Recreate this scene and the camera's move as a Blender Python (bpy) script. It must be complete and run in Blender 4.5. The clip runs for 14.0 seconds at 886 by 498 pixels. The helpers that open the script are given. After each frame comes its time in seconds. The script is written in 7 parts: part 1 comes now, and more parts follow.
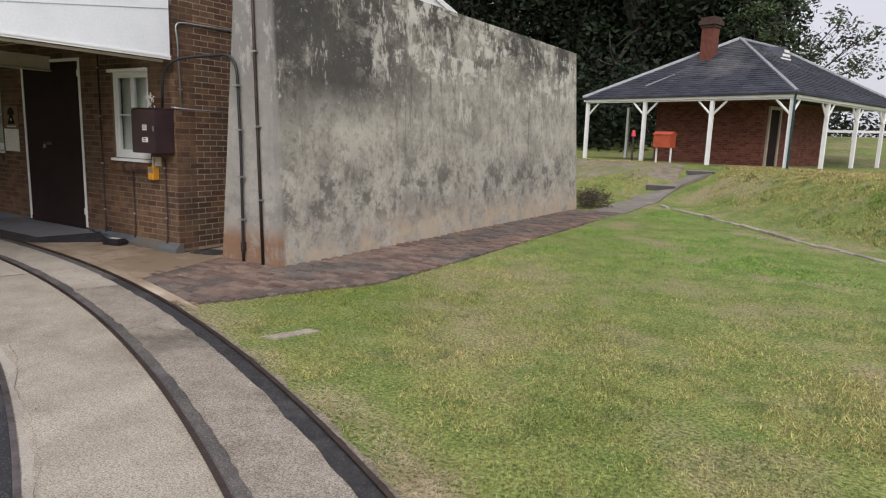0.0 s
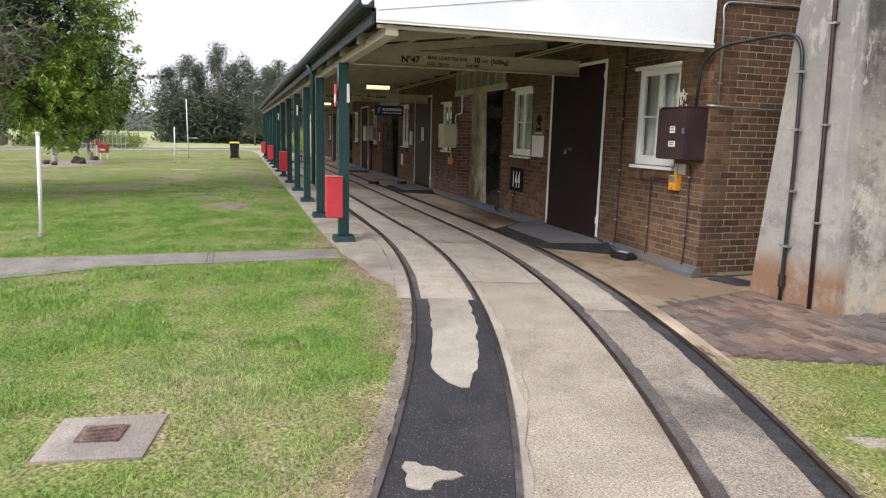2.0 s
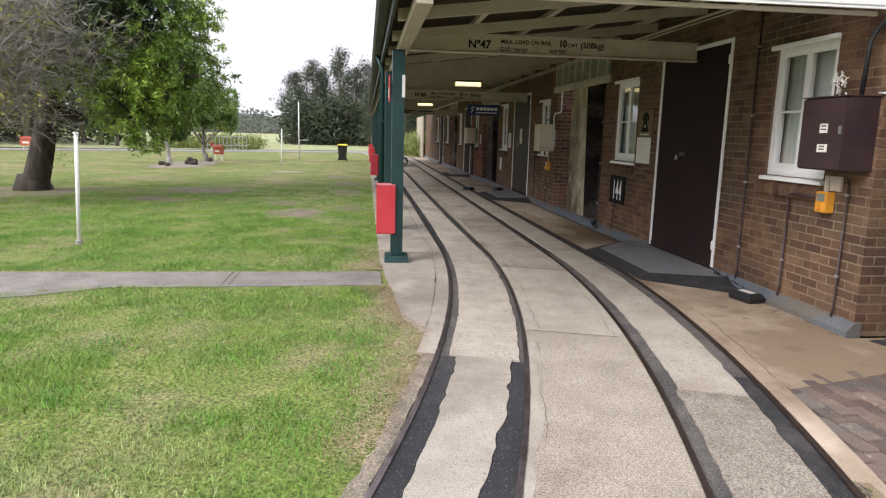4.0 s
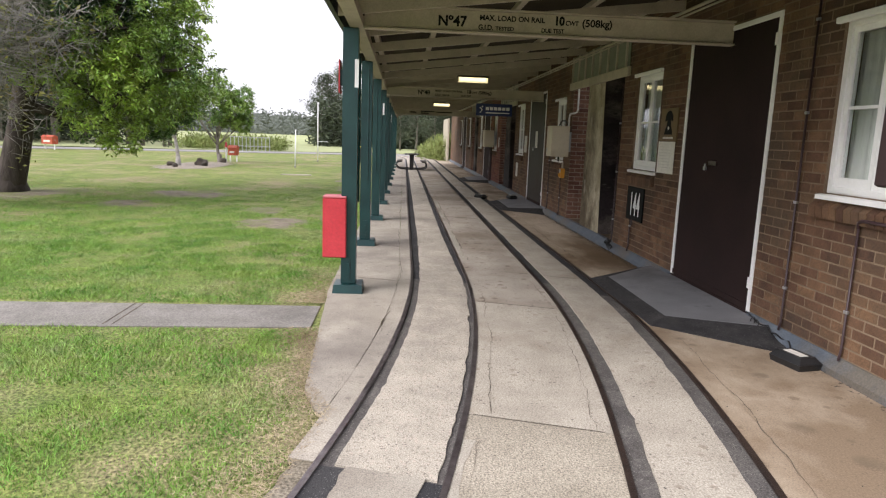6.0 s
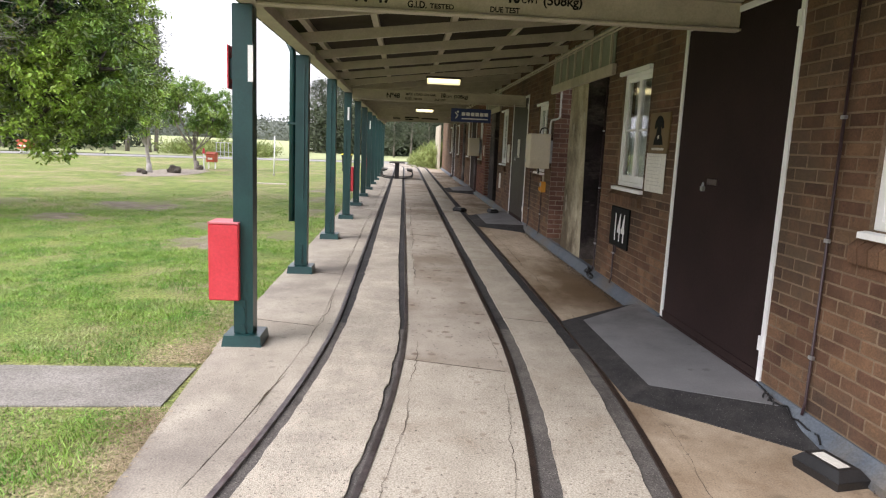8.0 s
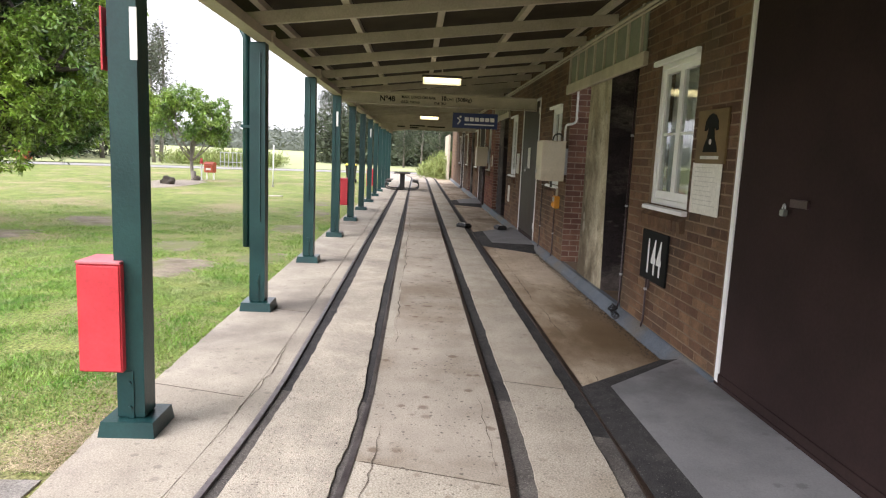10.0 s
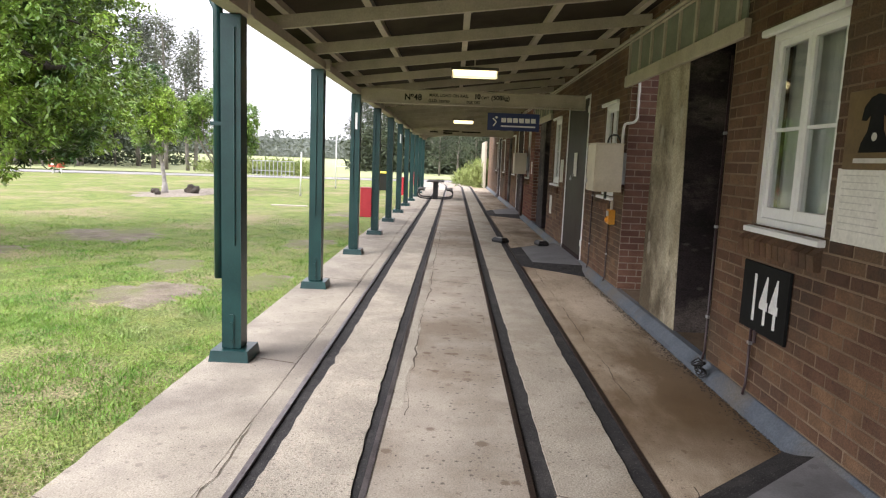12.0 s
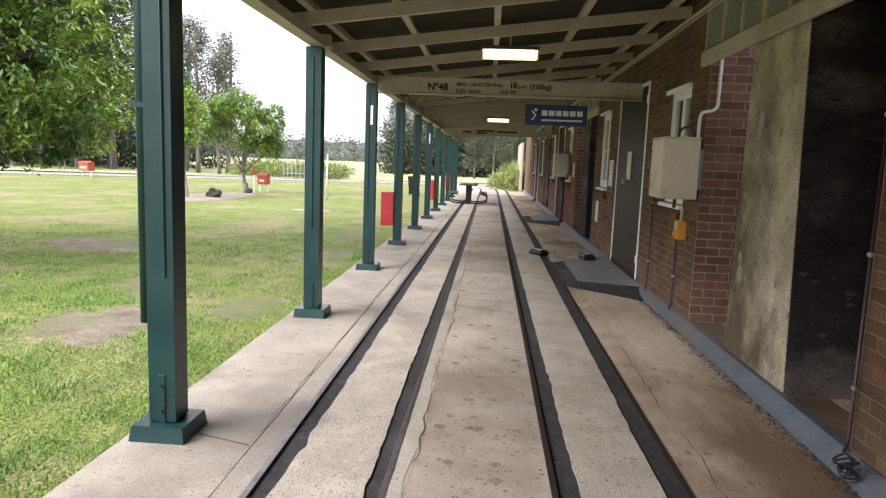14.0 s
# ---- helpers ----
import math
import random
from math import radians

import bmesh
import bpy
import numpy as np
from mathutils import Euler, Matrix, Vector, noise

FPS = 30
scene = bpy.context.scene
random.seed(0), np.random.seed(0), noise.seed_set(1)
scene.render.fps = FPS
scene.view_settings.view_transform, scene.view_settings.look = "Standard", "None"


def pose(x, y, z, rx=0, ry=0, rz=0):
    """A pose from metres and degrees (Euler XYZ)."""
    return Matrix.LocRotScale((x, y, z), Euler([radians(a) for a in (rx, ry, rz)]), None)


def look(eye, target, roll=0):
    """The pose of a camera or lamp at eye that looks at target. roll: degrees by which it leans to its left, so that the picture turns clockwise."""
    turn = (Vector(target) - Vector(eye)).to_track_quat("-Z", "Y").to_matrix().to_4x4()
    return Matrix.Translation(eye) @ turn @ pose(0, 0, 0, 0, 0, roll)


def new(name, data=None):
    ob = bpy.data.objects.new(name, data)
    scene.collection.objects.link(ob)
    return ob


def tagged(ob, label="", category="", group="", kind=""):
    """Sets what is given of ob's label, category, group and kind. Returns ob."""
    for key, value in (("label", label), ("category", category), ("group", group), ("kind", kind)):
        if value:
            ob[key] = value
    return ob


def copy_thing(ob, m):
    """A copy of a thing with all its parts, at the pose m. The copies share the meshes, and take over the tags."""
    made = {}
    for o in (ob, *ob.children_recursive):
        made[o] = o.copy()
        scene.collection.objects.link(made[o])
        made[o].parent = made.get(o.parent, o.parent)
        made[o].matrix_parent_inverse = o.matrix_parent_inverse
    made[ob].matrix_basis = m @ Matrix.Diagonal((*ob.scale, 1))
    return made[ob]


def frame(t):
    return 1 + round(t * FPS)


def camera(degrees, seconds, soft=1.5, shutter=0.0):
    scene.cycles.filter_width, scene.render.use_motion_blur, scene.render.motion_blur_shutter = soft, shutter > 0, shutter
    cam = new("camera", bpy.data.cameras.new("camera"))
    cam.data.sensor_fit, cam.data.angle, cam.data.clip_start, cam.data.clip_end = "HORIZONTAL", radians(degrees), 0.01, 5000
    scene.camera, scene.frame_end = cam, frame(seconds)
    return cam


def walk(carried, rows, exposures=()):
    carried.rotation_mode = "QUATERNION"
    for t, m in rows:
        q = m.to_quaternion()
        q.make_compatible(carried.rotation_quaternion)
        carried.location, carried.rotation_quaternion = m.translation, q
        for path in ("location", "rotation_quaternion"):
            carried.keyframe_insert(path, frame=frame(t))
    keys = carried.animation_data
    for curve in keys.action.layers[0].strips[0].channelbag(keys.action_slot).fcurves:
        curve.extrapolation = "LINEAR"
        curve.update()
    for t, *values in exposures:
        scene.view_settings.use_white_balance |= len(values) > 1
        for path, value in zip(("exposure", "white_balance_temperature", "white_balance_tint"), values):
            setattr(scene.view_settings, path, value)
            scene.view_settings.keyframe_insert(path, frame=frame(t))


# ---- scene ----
cam = camera(68.1, 14.0, soft=1.2)
PATH = [
    (0, (0.278, 0.132, 1.832), (-0.772, 1.801, 1.498), 1.9),
    (0.5, (-0.145, 0.275, 1.781), (-1.596, 1.61, 1.445), 1.6),
    (1, (-0.554, 0.397, 1.755), (-2.222, 1.448, 1.417), 1.6),
    (1.5, (-0.974, 0.567, 1.736), (-2.773, 1.371, 1.397), 1.4),
    (2, (-1.403, 0.737, 1.706), (-3.284, 1.324, 1.363), 1.4),
    (2.5, (-1.821, 0.966, 1.688), (-3.735, 1.432, 1.344), 1.5),
    (3, (-2.225, 1.274, 1.708), (-4.162, 1.634, 1.363), 1.4),
    (5.5, (-4.294, 2.654, 1.681), (-6.259, 2.814, 1.343), 2.0),
    (6, (-4.727, 2.859, 1.692), (-6.694, 2.988, 1.355), 2.1),
    (6.5, (-5.103, 3.074, 1.712), (-7.071, 3.189, 1.375), 2.2),
    (7, (-5.495, 3.295, 1.727), (-7.464, 3.397, 1.394), 2.3),
    (7.5, (-5.886, 3.447, 1.751), (-7.856, 3.554, 1.425), 2.4),
    (8, (-6.277, 3.596, 1.738), (-8.248, 3.725, 1.422), 2.5),
    (10.5, (-8.336, 3.991, 1.722), (-10.316, 4.059, 1.445), 2.5),
    (11, (-8.747, 4.042, 1.712), (-10.728, 4.079, 1.438), 2.4),
    (11.5, (-9.153, 4.071, 1.687), (-11.134, 4.074, 1.415), 2.3),
    (12, (-9.573, 4.07, 1.699), (-11.554, 4.046, 1.43), 2.3),
    (12.5, (-9.99, 4.123, 1.693), (-11.971, 4.068, 1.424), 2.2),
    (13, (-10.393, 4.156, 1.669), (-12.373, 4.07, 1.402), 2.1),
    (13.5, (-10.789, 4.143, 1.665), (-12.769, 4.039, 1.4), 2.2),
    (14, (-11.241, 4.14, 1.662), (-13.219, 4.007, 1.398), 2.2),
]
walk(cam, [(t, look(eye, target, roll)) for t, eye, target, roll in PATH],
     exposures=[(t, stops, 6450, 13) for t, stops in ((0.0, 0.08), (0.5, 0.38), (1.5, 0.62), (3.0, 0.7), (5.5, 0.82), (8.0, 1.22), (10.5, 1.52), (14.0, 1.52))])

# ---- world and light: bright overcast day ----
world = bpy.data.worlds.new("overcast_sky")
scene.world = world
world.use_nodes = True
wn, wl = world.node_tree.nodes, world.node_tree.links
sky = wn.new("ShaderNodeTexSky")
sky.sky_type = "NISHITA"
sky.sun_disc = False
sky.sun_elevation, sky.sun_rotation = radians(39), radians(150)
sky.dust_density = 4.0
cloud = wn.new("ShaderNodeMix")
cloud.data_type = "RGBA"
cloud.inputs[0].default_value = 0.88
wl.new(sky.outputs[0], cloud.inputs[6])
wn_tex, wn_ramp = wn.new("ShaderNodeTexNoise"), wn.new("ShaderNodeValToRGB")
wn_tex.inputs["Scale"].default_value = 2.2
wn_tex.inputs["Detail"].default_value = 4.0
wn_ramp.color_ramp.elements[0].color = (6.8, 6.85, 7.5, 1)
wn_ramp.color_ramp.elements[1].color = (8.8, 8.8, 9.3, 1)
wl.new(wn_tex.outputs[0], wn_ramp.inputs[0])
wl.new(wn_ramp.outputs[0], cloud.inputs[7])
# an overcast sky is brighter overhead than at the horizon
wn_dir, wn_sep, wn_up = wn.new("ShaderNodeTexCoord"), wn.new("ShaderNodeSeparateXYZ"), wn.new("ShaderNodeMapRange")
wl.new(wn_dir.outputs["Generated"], wn_sep.inputs[0])
wl.new(wn_sep.outputs[2], wn_up.inputs[0])
wn_up.inputs[1].default_value, wn_up.inputs[2].default_value, wn_up.inputs[3].default_value, wn_up.inputs[4].default_value = 0.0, 1.0, 0.9, 1.35
wn_mul = wn.new("ShaderNodeVectorMath")
wn_mul.operation = "MULTIPLY"
wl.new(cloud.outputs[2], wn_mul.inputs[0])
wl.new(wn_up.outputs[0], wn_mul.inputs[1])
wl.new(wn_mul.outputs[0], wn["Background"].inputs[0])
wn["Background"].inputs[1].default_value = 0.1
sun = new("sun", bpy.data.lights.new("sun", "SUN"))
sun.data.energy, sun.data.angle, sun.data.color = 1.75, radians(40), (1.0, 0.98, 0.975)
sun.matrix_world = look((9.0, -15.6, 14.6), (0.0, 0.0, 0.0))

# ---- materials ----
MATS = {}


def mat(name, c1, c2, scale=6.0, rough=0.8, bump=0.15, fine=60.0, c3=None, stain=0.6, vary=0.0, metal=0.0, stretch=(1, 1, 1), coat=0.0, bdist=0.01, grain=0.1, spots=None):
    """Two-scale noise material in world metres; c3: broad stains; vary: change from piece to piece."""
    m = bpy.data.materials.new(name)
    m.use_nodes = True
    n, l = m.node_tree.nodes, m.node_tree.links
    b = n["Principled BSDF"]
    geo = n.new("ShaderNodeNewGeometry")
    mp = n.new("ShaderNodeMapping")
    mp.inputs["Scale"].default_value = stretch
    l.new(geo.outputs["Position"], mp.inputs[0])

    def tex(sc, det=5.0, ro=0.6):
        t = n.new("ShaderNodeTexNoise")
        t.inputs["Scale"].default_value, t.inputs["Detail"].default_value, t.inputs["Roughness"].default_value = sc, det, ro
        l.new(mp.outputs[0], t.inputs[0])
        return t

    def ramp(src, lo, hi):
        r = n.new("ShaderNodeMapRange")
        r.inputs[1].default_value, r.inputs[2].default_value = lo, hi
        l.new(src, r.inputs[0])
        return r.outputs[0]

    def mix(fac, a, c, blend="MIX"):
        x = n.new("ShaderNodeMix")
        x.data_type, x.blend_type = "RGBA", blend
        for k, v in ((0, fac), (6, a), (7, c)):
            if isinstance(v, (tuple, float, int)):
                x.inputs[k].default_value = (*v, 1) if isinstance(v, tuple) else v
            else:
                l.new(v, x.inputs[k])
        return x.outputs[2]

    t1, t2 = tex(scale), tex(fine, 3.0)
    col = mix(ramp(t1.outputs[0], 0.35, 0.65), c1, c2)
    if c3:
        t3 = tex(scale * 0.23, 6.0, 0.65)
        col = mix(ramp(t3.outputs[0], stain - 0.07, stain + 0.08), col, c3)
    g = n.new("ShaderNodeMapRange")
    g.inputs[1].default_value, g.inputs[2].default_value, g.inputs[3].default_value, g.inputs[4].default_value = 0.3, 0.7, 1 - grain, 1 + grain
    l.new(t2.outputs[0], g.inputs[0])
    col = mix(1.0, col, g.outputs[0], "MULTIPLY")
    for tone, sc, size, amount in spots or ():
        vo = n.new("ShaderNodeTexVoronoi")
        vo.voronoi_dimensions = "2D" if sc > 0 else "3D"
        sc = abs(sc)
        vo.inputs["Scale"].default_value = sc
        wob = n.new("ShaderNodeVectorMath")
        wob.operation = "MULTIPLY_ADD"
        l.new(t2.outputs[1], wob.inputs[0])
        wob.inputs[1].default_value = (0.35 / sc, 0.35 / sc, 0.35 / sc)
        l.new(mp.outputs[0], wob.inputs[2])
        l.new(wob.outputs[0], vo.inputs[0])
        pick = n.new("ShaderNodeSeparateColor")
        l.new(vo.outputs["Color"], pick.inputs[0])
        lim = n.new("ShaderNodeMapRange")
        lim.inputs[1].default_value, lim.inputs[2].default_value, lim.inputs[3].default_value, lim.inputs[4].default_value = 0.45, 1.0, 0.0, size
        l.new(pick.outputs[0], lim.inputs[0])
        gap = n.new("ShaderNodeMath")
        gap.operation = "SUBTRACT"
        l.new(lim.outputs[0], gap.inputs[0])
        l.new(vo.outputs["Distance"], gap.inputs[1])
        sm = n.new("ShaderNodeMapRange")
        sm.inputs[1].default_value, sm.inputs[2].default_value, sm.inputs[4].default_value = 0.0, size * 0.35, amount
        l.new(gap.outputs[0], sm.inputs[0])
        here = n.new("ShaderNodeMath")
        here.operation = "MULTIPLY"
        l.new(sm.outputs[0], here.inputs[0])
        if sc < 30:
            l.new(ramp(tex(0.8 + sc * 0.03, 4.0).outputs[0], 0.36, 0.52), here.inputs[1])
        else:
            here.inputs[1].default_value = 1.0
        col = mix(here.outputs[0], col, tone)
    if vary:
        oi = n.new("ShaderNodeObjectInfo")
        ad = n.new("ShaderNodeMath")
        l.new(oi.outputs["Random"], ad.inputs[0])
        l.new(geo.outputs["Random Per Island"], ad.inputs[1])
        fr = n.new("ShaderNodeMath")
        fr.operation = "FRACT"
        l.new(ad.outputs[0], fr.inputs[0])
        hs = n.new("ShaderNodeHueSaturation")
        v = n.new("ShaderNodeMapRange")
        v.inputs[3].default_value, v.inputs[4].default_value = 1 - vary, 1 + vary
        l.new(fr.outputs[0], v.inputs[0])
        l.new(v.outputs[0], hs.inputs["Value"])
        h = n.new("ShaderNodeMapRange")
        h.inputs[3].default_value, h.inputs[4].default_value = 0.5 - vary * 0.03, 0.5 + vary * 0.03
        l.new(fr.outputs[0], h.inputs[0])
        l.new(h.outputs[0], hs.inputs["Hue"])
        l.new(col, hs.inputs["Color"])
        col = hs.outputs[0]
    l.new(col, b.inputs["Base Color"])
    rr = n.new("ShaderNodeMapRange")
    rr.inputs[3].default_value, rr.inputs[4].default_value = max(0.03, rough - 0.12), min(1, rough + 0.1)
    l.new(t1.outputs[0], rr.inputs[0])
    l.new(rr.outputs[0], b.inputs["Roughness"])
    b.inputs["Metallic"].default_value = metal
    b.inputs["Coat Weight"].default_value = coat
    if rough > 0.6:
        b.inputs["Specular IOR Level"].default_value = 0.3
    if bump:
        bp = n.new("ShaderNodeBump")
        bp.inputs["Strength"].default_value, bp.inputs["Distance"].default_value = bump, bdist
        su = n.new("ShaderNodeMath")
        l.new(t1.outputs[0], su.inputs[0])
        l.new(t2.outputs[0], su.inputs[1])
        l.new(su.outputs[0], bp.inputs["Height"])
        l.new(bp.outputs[0], b.inputs["Normal"])
    MATS[name] = m
    return m


GRASS = mat("lawn_soil", (0.112, 0.163, 0.034), (0.212, 0.235, 0.068), 1.9, 0.95, 0.6, 38, (0.265, 0.228, 0.12), 0.55, bdist=0.03, grain=0.75)
BLADE = mat("grass_blade", (0.115, 0.265, 0.028), (0.245, 0.37, 0.065), 1.7, 0.6, 0, 9, (0.4, 0.42, 0.19), 0.6, vary=0.4, grain=0.25, spots=[((0.08, 0.2, 0.025), 2.6, 0.6, 0.5), ((0.43, 0.41, 0.23), 6.0, 0.4, 0.45)])
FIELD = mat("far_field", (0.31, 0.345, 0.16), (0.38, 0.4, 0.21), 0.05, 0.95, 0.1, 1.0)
CONC = mat("apron_concrete", (0.34, 0.298, 0.246), (0.425, 0.375, 0.312), 2.4, 0.85, 0.18, 90, (0.25, 0.203, 0.155), 0.53, grain=0.22, spots=[((0.15, 0.105, 0.075), 6.0, 0.3, 0.75), ((0.1, 0.085, 0.07), 19.0, 0.27, 0.8), ((0.16, 0.13, 0.1), 45.0, 0.25, 0.6)])
CONC2 = mat("outdoor_concrete", (0.355, 0.314, 0.255), (0.445, 0.4, 0.33), 2.6, 0.88, 0.25, 90, (0.29, 0.24, 0.18), 0.57, grain=0.36, spots=[((0.21, 0.165, 0.12), 9.0, 0.26, 0.55), ((0.11, 0.09, 0.07), 21.0, 0.24, 0.7), ((0.19, 0.16, 0.125), 60.0, 0.36, 0.65)])
YARD = mat("yard_concrete", (0.305, 0.267, 0.207), (0.388, 0.342, 0.27), 2.2, 0.92, 0.5, 90, (0.23, 0.19, 0.15), 0.6, grain=0.5, spots=[((0.12, 0.1, 0.08), 66.0, 0.38, 0.6), ((0.45, 0.4, 0.33), 44.0, 0.26, 0.4)])
EDGE = mat("dirty_edge", (0.17, 0.145, 0.105), (0.29, 0.25, 0.19), 5.0, 0.95, 0.9, 60, (0.16, 0.13, 0.09), 0.56, bdist=0.012, grain=0.5)
CONC_OLD = mat("veranda_concrete", (0.38, 0.35, 0.31), (0.49, 0.45, 0.405), 2.2, 0.85, 0.3, 110, (0.24, 0.215, 0.19), 0.53, grain=0.3, spots=[((0.2, 0.18, 0.16), 8.0, 0.24, 0.6), ((0.13, 0.115, 0.1), 24.0, 0.2, 0.6)])
CONC_STAIN = mat("stained_concrete", (0.45, 0.365, 0.27), (0.57, 0.475, 0.365), 1.3, 0.7, 0.12, 80, (0.2, 0.138, 0.082), 0.525, grain=0.35, stretch=(1, 1.8, 1), spots=[((0.17, 0.115, 0.075), 6.0, 0.28, 0.65), ((0.1, 0.08, 0.06), 22.0, 0.26, 0.75)])
AGG = mat("exposed_aggregate", (0.395, 0.353, 0.287), (0.495, 0.443, 0.365), 4.0, 0.9, 0.6, 150, (0.31, 0.275, 0.23), 0.55, bdist=0.008, grain=0.5, spots=[((0.22, 0.185, 0.15), 46.0, 0.5, 0.6), ((0.56, 0.46, 0.38), 34.0, 0.45, 0.6), ((0.12, 0.1, 0.085), 38.0, 0.3, 0.75)])
ASPH = mat("asphalt", (0.025, 0.025, 0.027), (0.041, 0.04, 0.042), 3.0, 0.9, 0.5, 160, (0.065, 0.062, 0.06), 0.62, grain=0.5, spots=[((0.2, 0.19, 0.18), 60.0, 0.3, 0.7), ((0.014, 0.014, 0.014), 45.0, 0.35, 0.6)])
BITU = mat("bitumen_joint", (0.024, 0.023, 0.024), (0.046, 0.044, 0.044), 10.0, 0.85, 0.6, 120, (0.07, 0.065, 0.062), 0.6, grain=0.4, spots=[((0.16, 0.15, 0.14), 55.0, 0.26, 0.7)])
GREYJ = mat("mortar_groove", (0.078, 0.07, 0.064), (0.14, 0.127, 0.115), 5.0, 0.92, 0.3, 120, (0.075, 0.068, 0.064), 0.55, grain=0.45, spots=[((0.3, 0.28, 0.25), 75.0, 0.35, 0.6), ((0.04, 0.037, 0.035), 50.0, 0.4, 0.6)])
RAIL = mat("rusty_rail", (0.035, 0.025, 0.021), (0.07, 0.047, 0.037), 12.0, 0.5, 0.3, 100, metal=0.5)
RAILS = mat("worn_rail", (0.125, 0.1, 0.098), (0.26, 0.225, 0.22), 7.0, 0.38, 0.2, 100, metal=0.8)
BRICK = mat("brown_brick", (0.098, 0.054, 0.032), (0.16, 0.089, 0.053), 5.0, 0.88, 0.4, 140, (0.08, 0.053, 0.036), 0.54, vary=0.28, grain=0.3, spots=[((0.05, 0.033, 0.025), -20.0, 0.3, 0.5)])
BRICKR = mat("red_brick", (0.125, 0.045, 0.031), (0.185, 0.07, 0.047), 7.0, 0.9, 0.5, 140, vary=0.3)
MORT = mat("brick_mortar", (0.25, 0.2, 0.14), (0.34, 0.28, 0.2), 4.0, 0.95, 0.4, 120, grain=0.3)
# Darker copy of the mortar: grime and the veranda's shade both in the colour.
MORT_F = mat("grimy_shaded_mortar", (0.135, 0.094, 0.06), (0.212, 0.152, 0.102), 2.0, 0.95, 0.4, 120, (0.28, 0.21, 0.14), 0.6, grain=0.3)


def floor_stain():
    """A broad dark-brown damp stain on the floor beside the wall, with a ragged rim."""
    n, l = CONC_STAIN.node_tree.nodes, CONC_STAIN.node_tree.links
    b = n["Principled BSDF"]
    src = b.inputs["Base Color"].links[0].from_socket
    geo, far, wob, add, ramp_, mx = (n.new("ShaderNode" + k) for k in ("NewGeometry", "VectorMath", "TexNoise", "Math", "MapRange", "Mix"))
    far.operation = "DISTANCE"
    l.new(geo.outputs["Position"], far.inputs[0])
    far.inputs[1].default_value = (-13.75, 5.85, 0.0)
    wob.inputs["Scale"].default_value, wob.inputs["Detail"].default_value = 2.2, 8.0
    l.new(geo.outputs["Position"], wob.inputs[0])
    add.operation = "MULTIPLY_ADD"
    l.new(wob.outputs[0], add.inputs[0])
    add.inputs[1].default_value = 1.5
    l.new(far.outputs["Value"], add.inputs[2])
    ramp_.inputs[1].default_value, ramp_.inputs[2].default_value, ramp_.inputs[3].default_value, ramp_.inputs[4].default_value = 1.95, 0.85, 0.0, 0.68
    l.new(add.outputs[0], ramp_.inputs[0])
    mx.data_type = "RGBA"
    l.new(ramp_.outputs[0], mx.inputs[0])
    l.new(src, mx.inputs[6])
    mx.inputs[7].default_value = (0.12, 0.075, 0.036, 1)
    l.new(mx.outputs[2], b.inputs["Base Color"])


floor_stain()
APRON = mat("stained_apron", (0.46, 0.375, 0.275), (0.57, 0.475, 0.365), 1.3, 0.75, 0.12, 90, (0.24, 0.175, 0.115), 0.52, grain=0.22, spots=[((0.12, 0.09, 0.06), 2.3, 0.3, 0.6), ((0.15, 0.11, 0.07), 6.0, 0.25, 0.5), ((0.1, 0.08, 0.06), 24.0, 0.18, 0.5)])
PAVER = mat("clay_paver", (0.15, 0.098, 0.078), (0.225, 0.155, 0.12), 4.0, 0.9, 0.4, 110, (0.125, 0.105, 0.09), 0.5, vary=0.3, grain=0.35, spots=[((0.3, 0.27, 0.23), 9.0, 0.2, 0.5)])
PAVEJ = mat("paver_joint", (0.1, 0.078, 0.058), (0.15, 0.118, 0.088), 9.0, 0.95, 0.5, 90)
BLUE = mat("blue_grey_paint", (0.08, 0.098, 0.122), (0.125, 0.145, 0.17), 4.0, 0.6, 0.3, 70, (0.13, 0.115, 0.095), 0.54, grain=0.25, spots=[((0.09, 0.085, 0.08), 5.0, 0.25, 0.6)])
BLUE_G = mat("grey_floor_paint", (0.185, 0.184, 0.192), (0.24, 0.238, 0.248), 3.0, 0.6, 0.25, 80, (0.12, 0.12, 0.125), 0.6, spots=[((0.09, 0.088, 0.088), 5.0, 0.22, 0.5)])
WHITE = mat("white_paint", (0.80, 0.80, 0.785), (0.86, 0.86, 0.85), 4.0, 0.55, 0.04, 60, grain=0.03)
SHEET = mat("cool_white_sheet", (0.76, 0.785, 0.81), (0.83, 0.85, 0.87), 1.5, 0.5, 0.04, 40, (0.72, 0.74, 0.75), 0.66, grain=0.04)
CREAM = mat("cream_paint", (0.42, 0.367, 0.285), (0.51, 0.455, 0.36), 4.0, 0.6, 0.12, 60, (0.36, 0.315, 0.235), 0.62)
CEILB = mat("ceiling_board", (0.032, 0.025, 0.017), (0.057, 0.047, 0.031), 2.5, 0.9, 0.3, 50, (0.055, 0.042, 0.028), 0.58)
GREEN = mat("green_paint", (0.006, 0.034, 0.036), (0.011, 0.053, 0.051), 3.0, 0.36, 0.15, 50)
RED = mat("red_paint", (0.55, 0.035, 0.05), (0.62, 0.05, 0.065), 3.0, 0.45, 0.1, 50)
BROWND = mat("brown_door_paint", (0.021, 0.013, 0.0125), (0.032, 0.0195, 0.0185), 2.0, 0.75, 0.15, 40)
MAROON = mat("maroon_paint", (0.035, 0.019, 0.022), (0.05, 0.028, 0.03), 3.0, 0.4, 0.15, 60)
BLACK = mat("black_plastic", (0.012, 0.012, 0.013), (0.022, 0.022, 0.023), 5.0, 0.45, 0.2, 80)
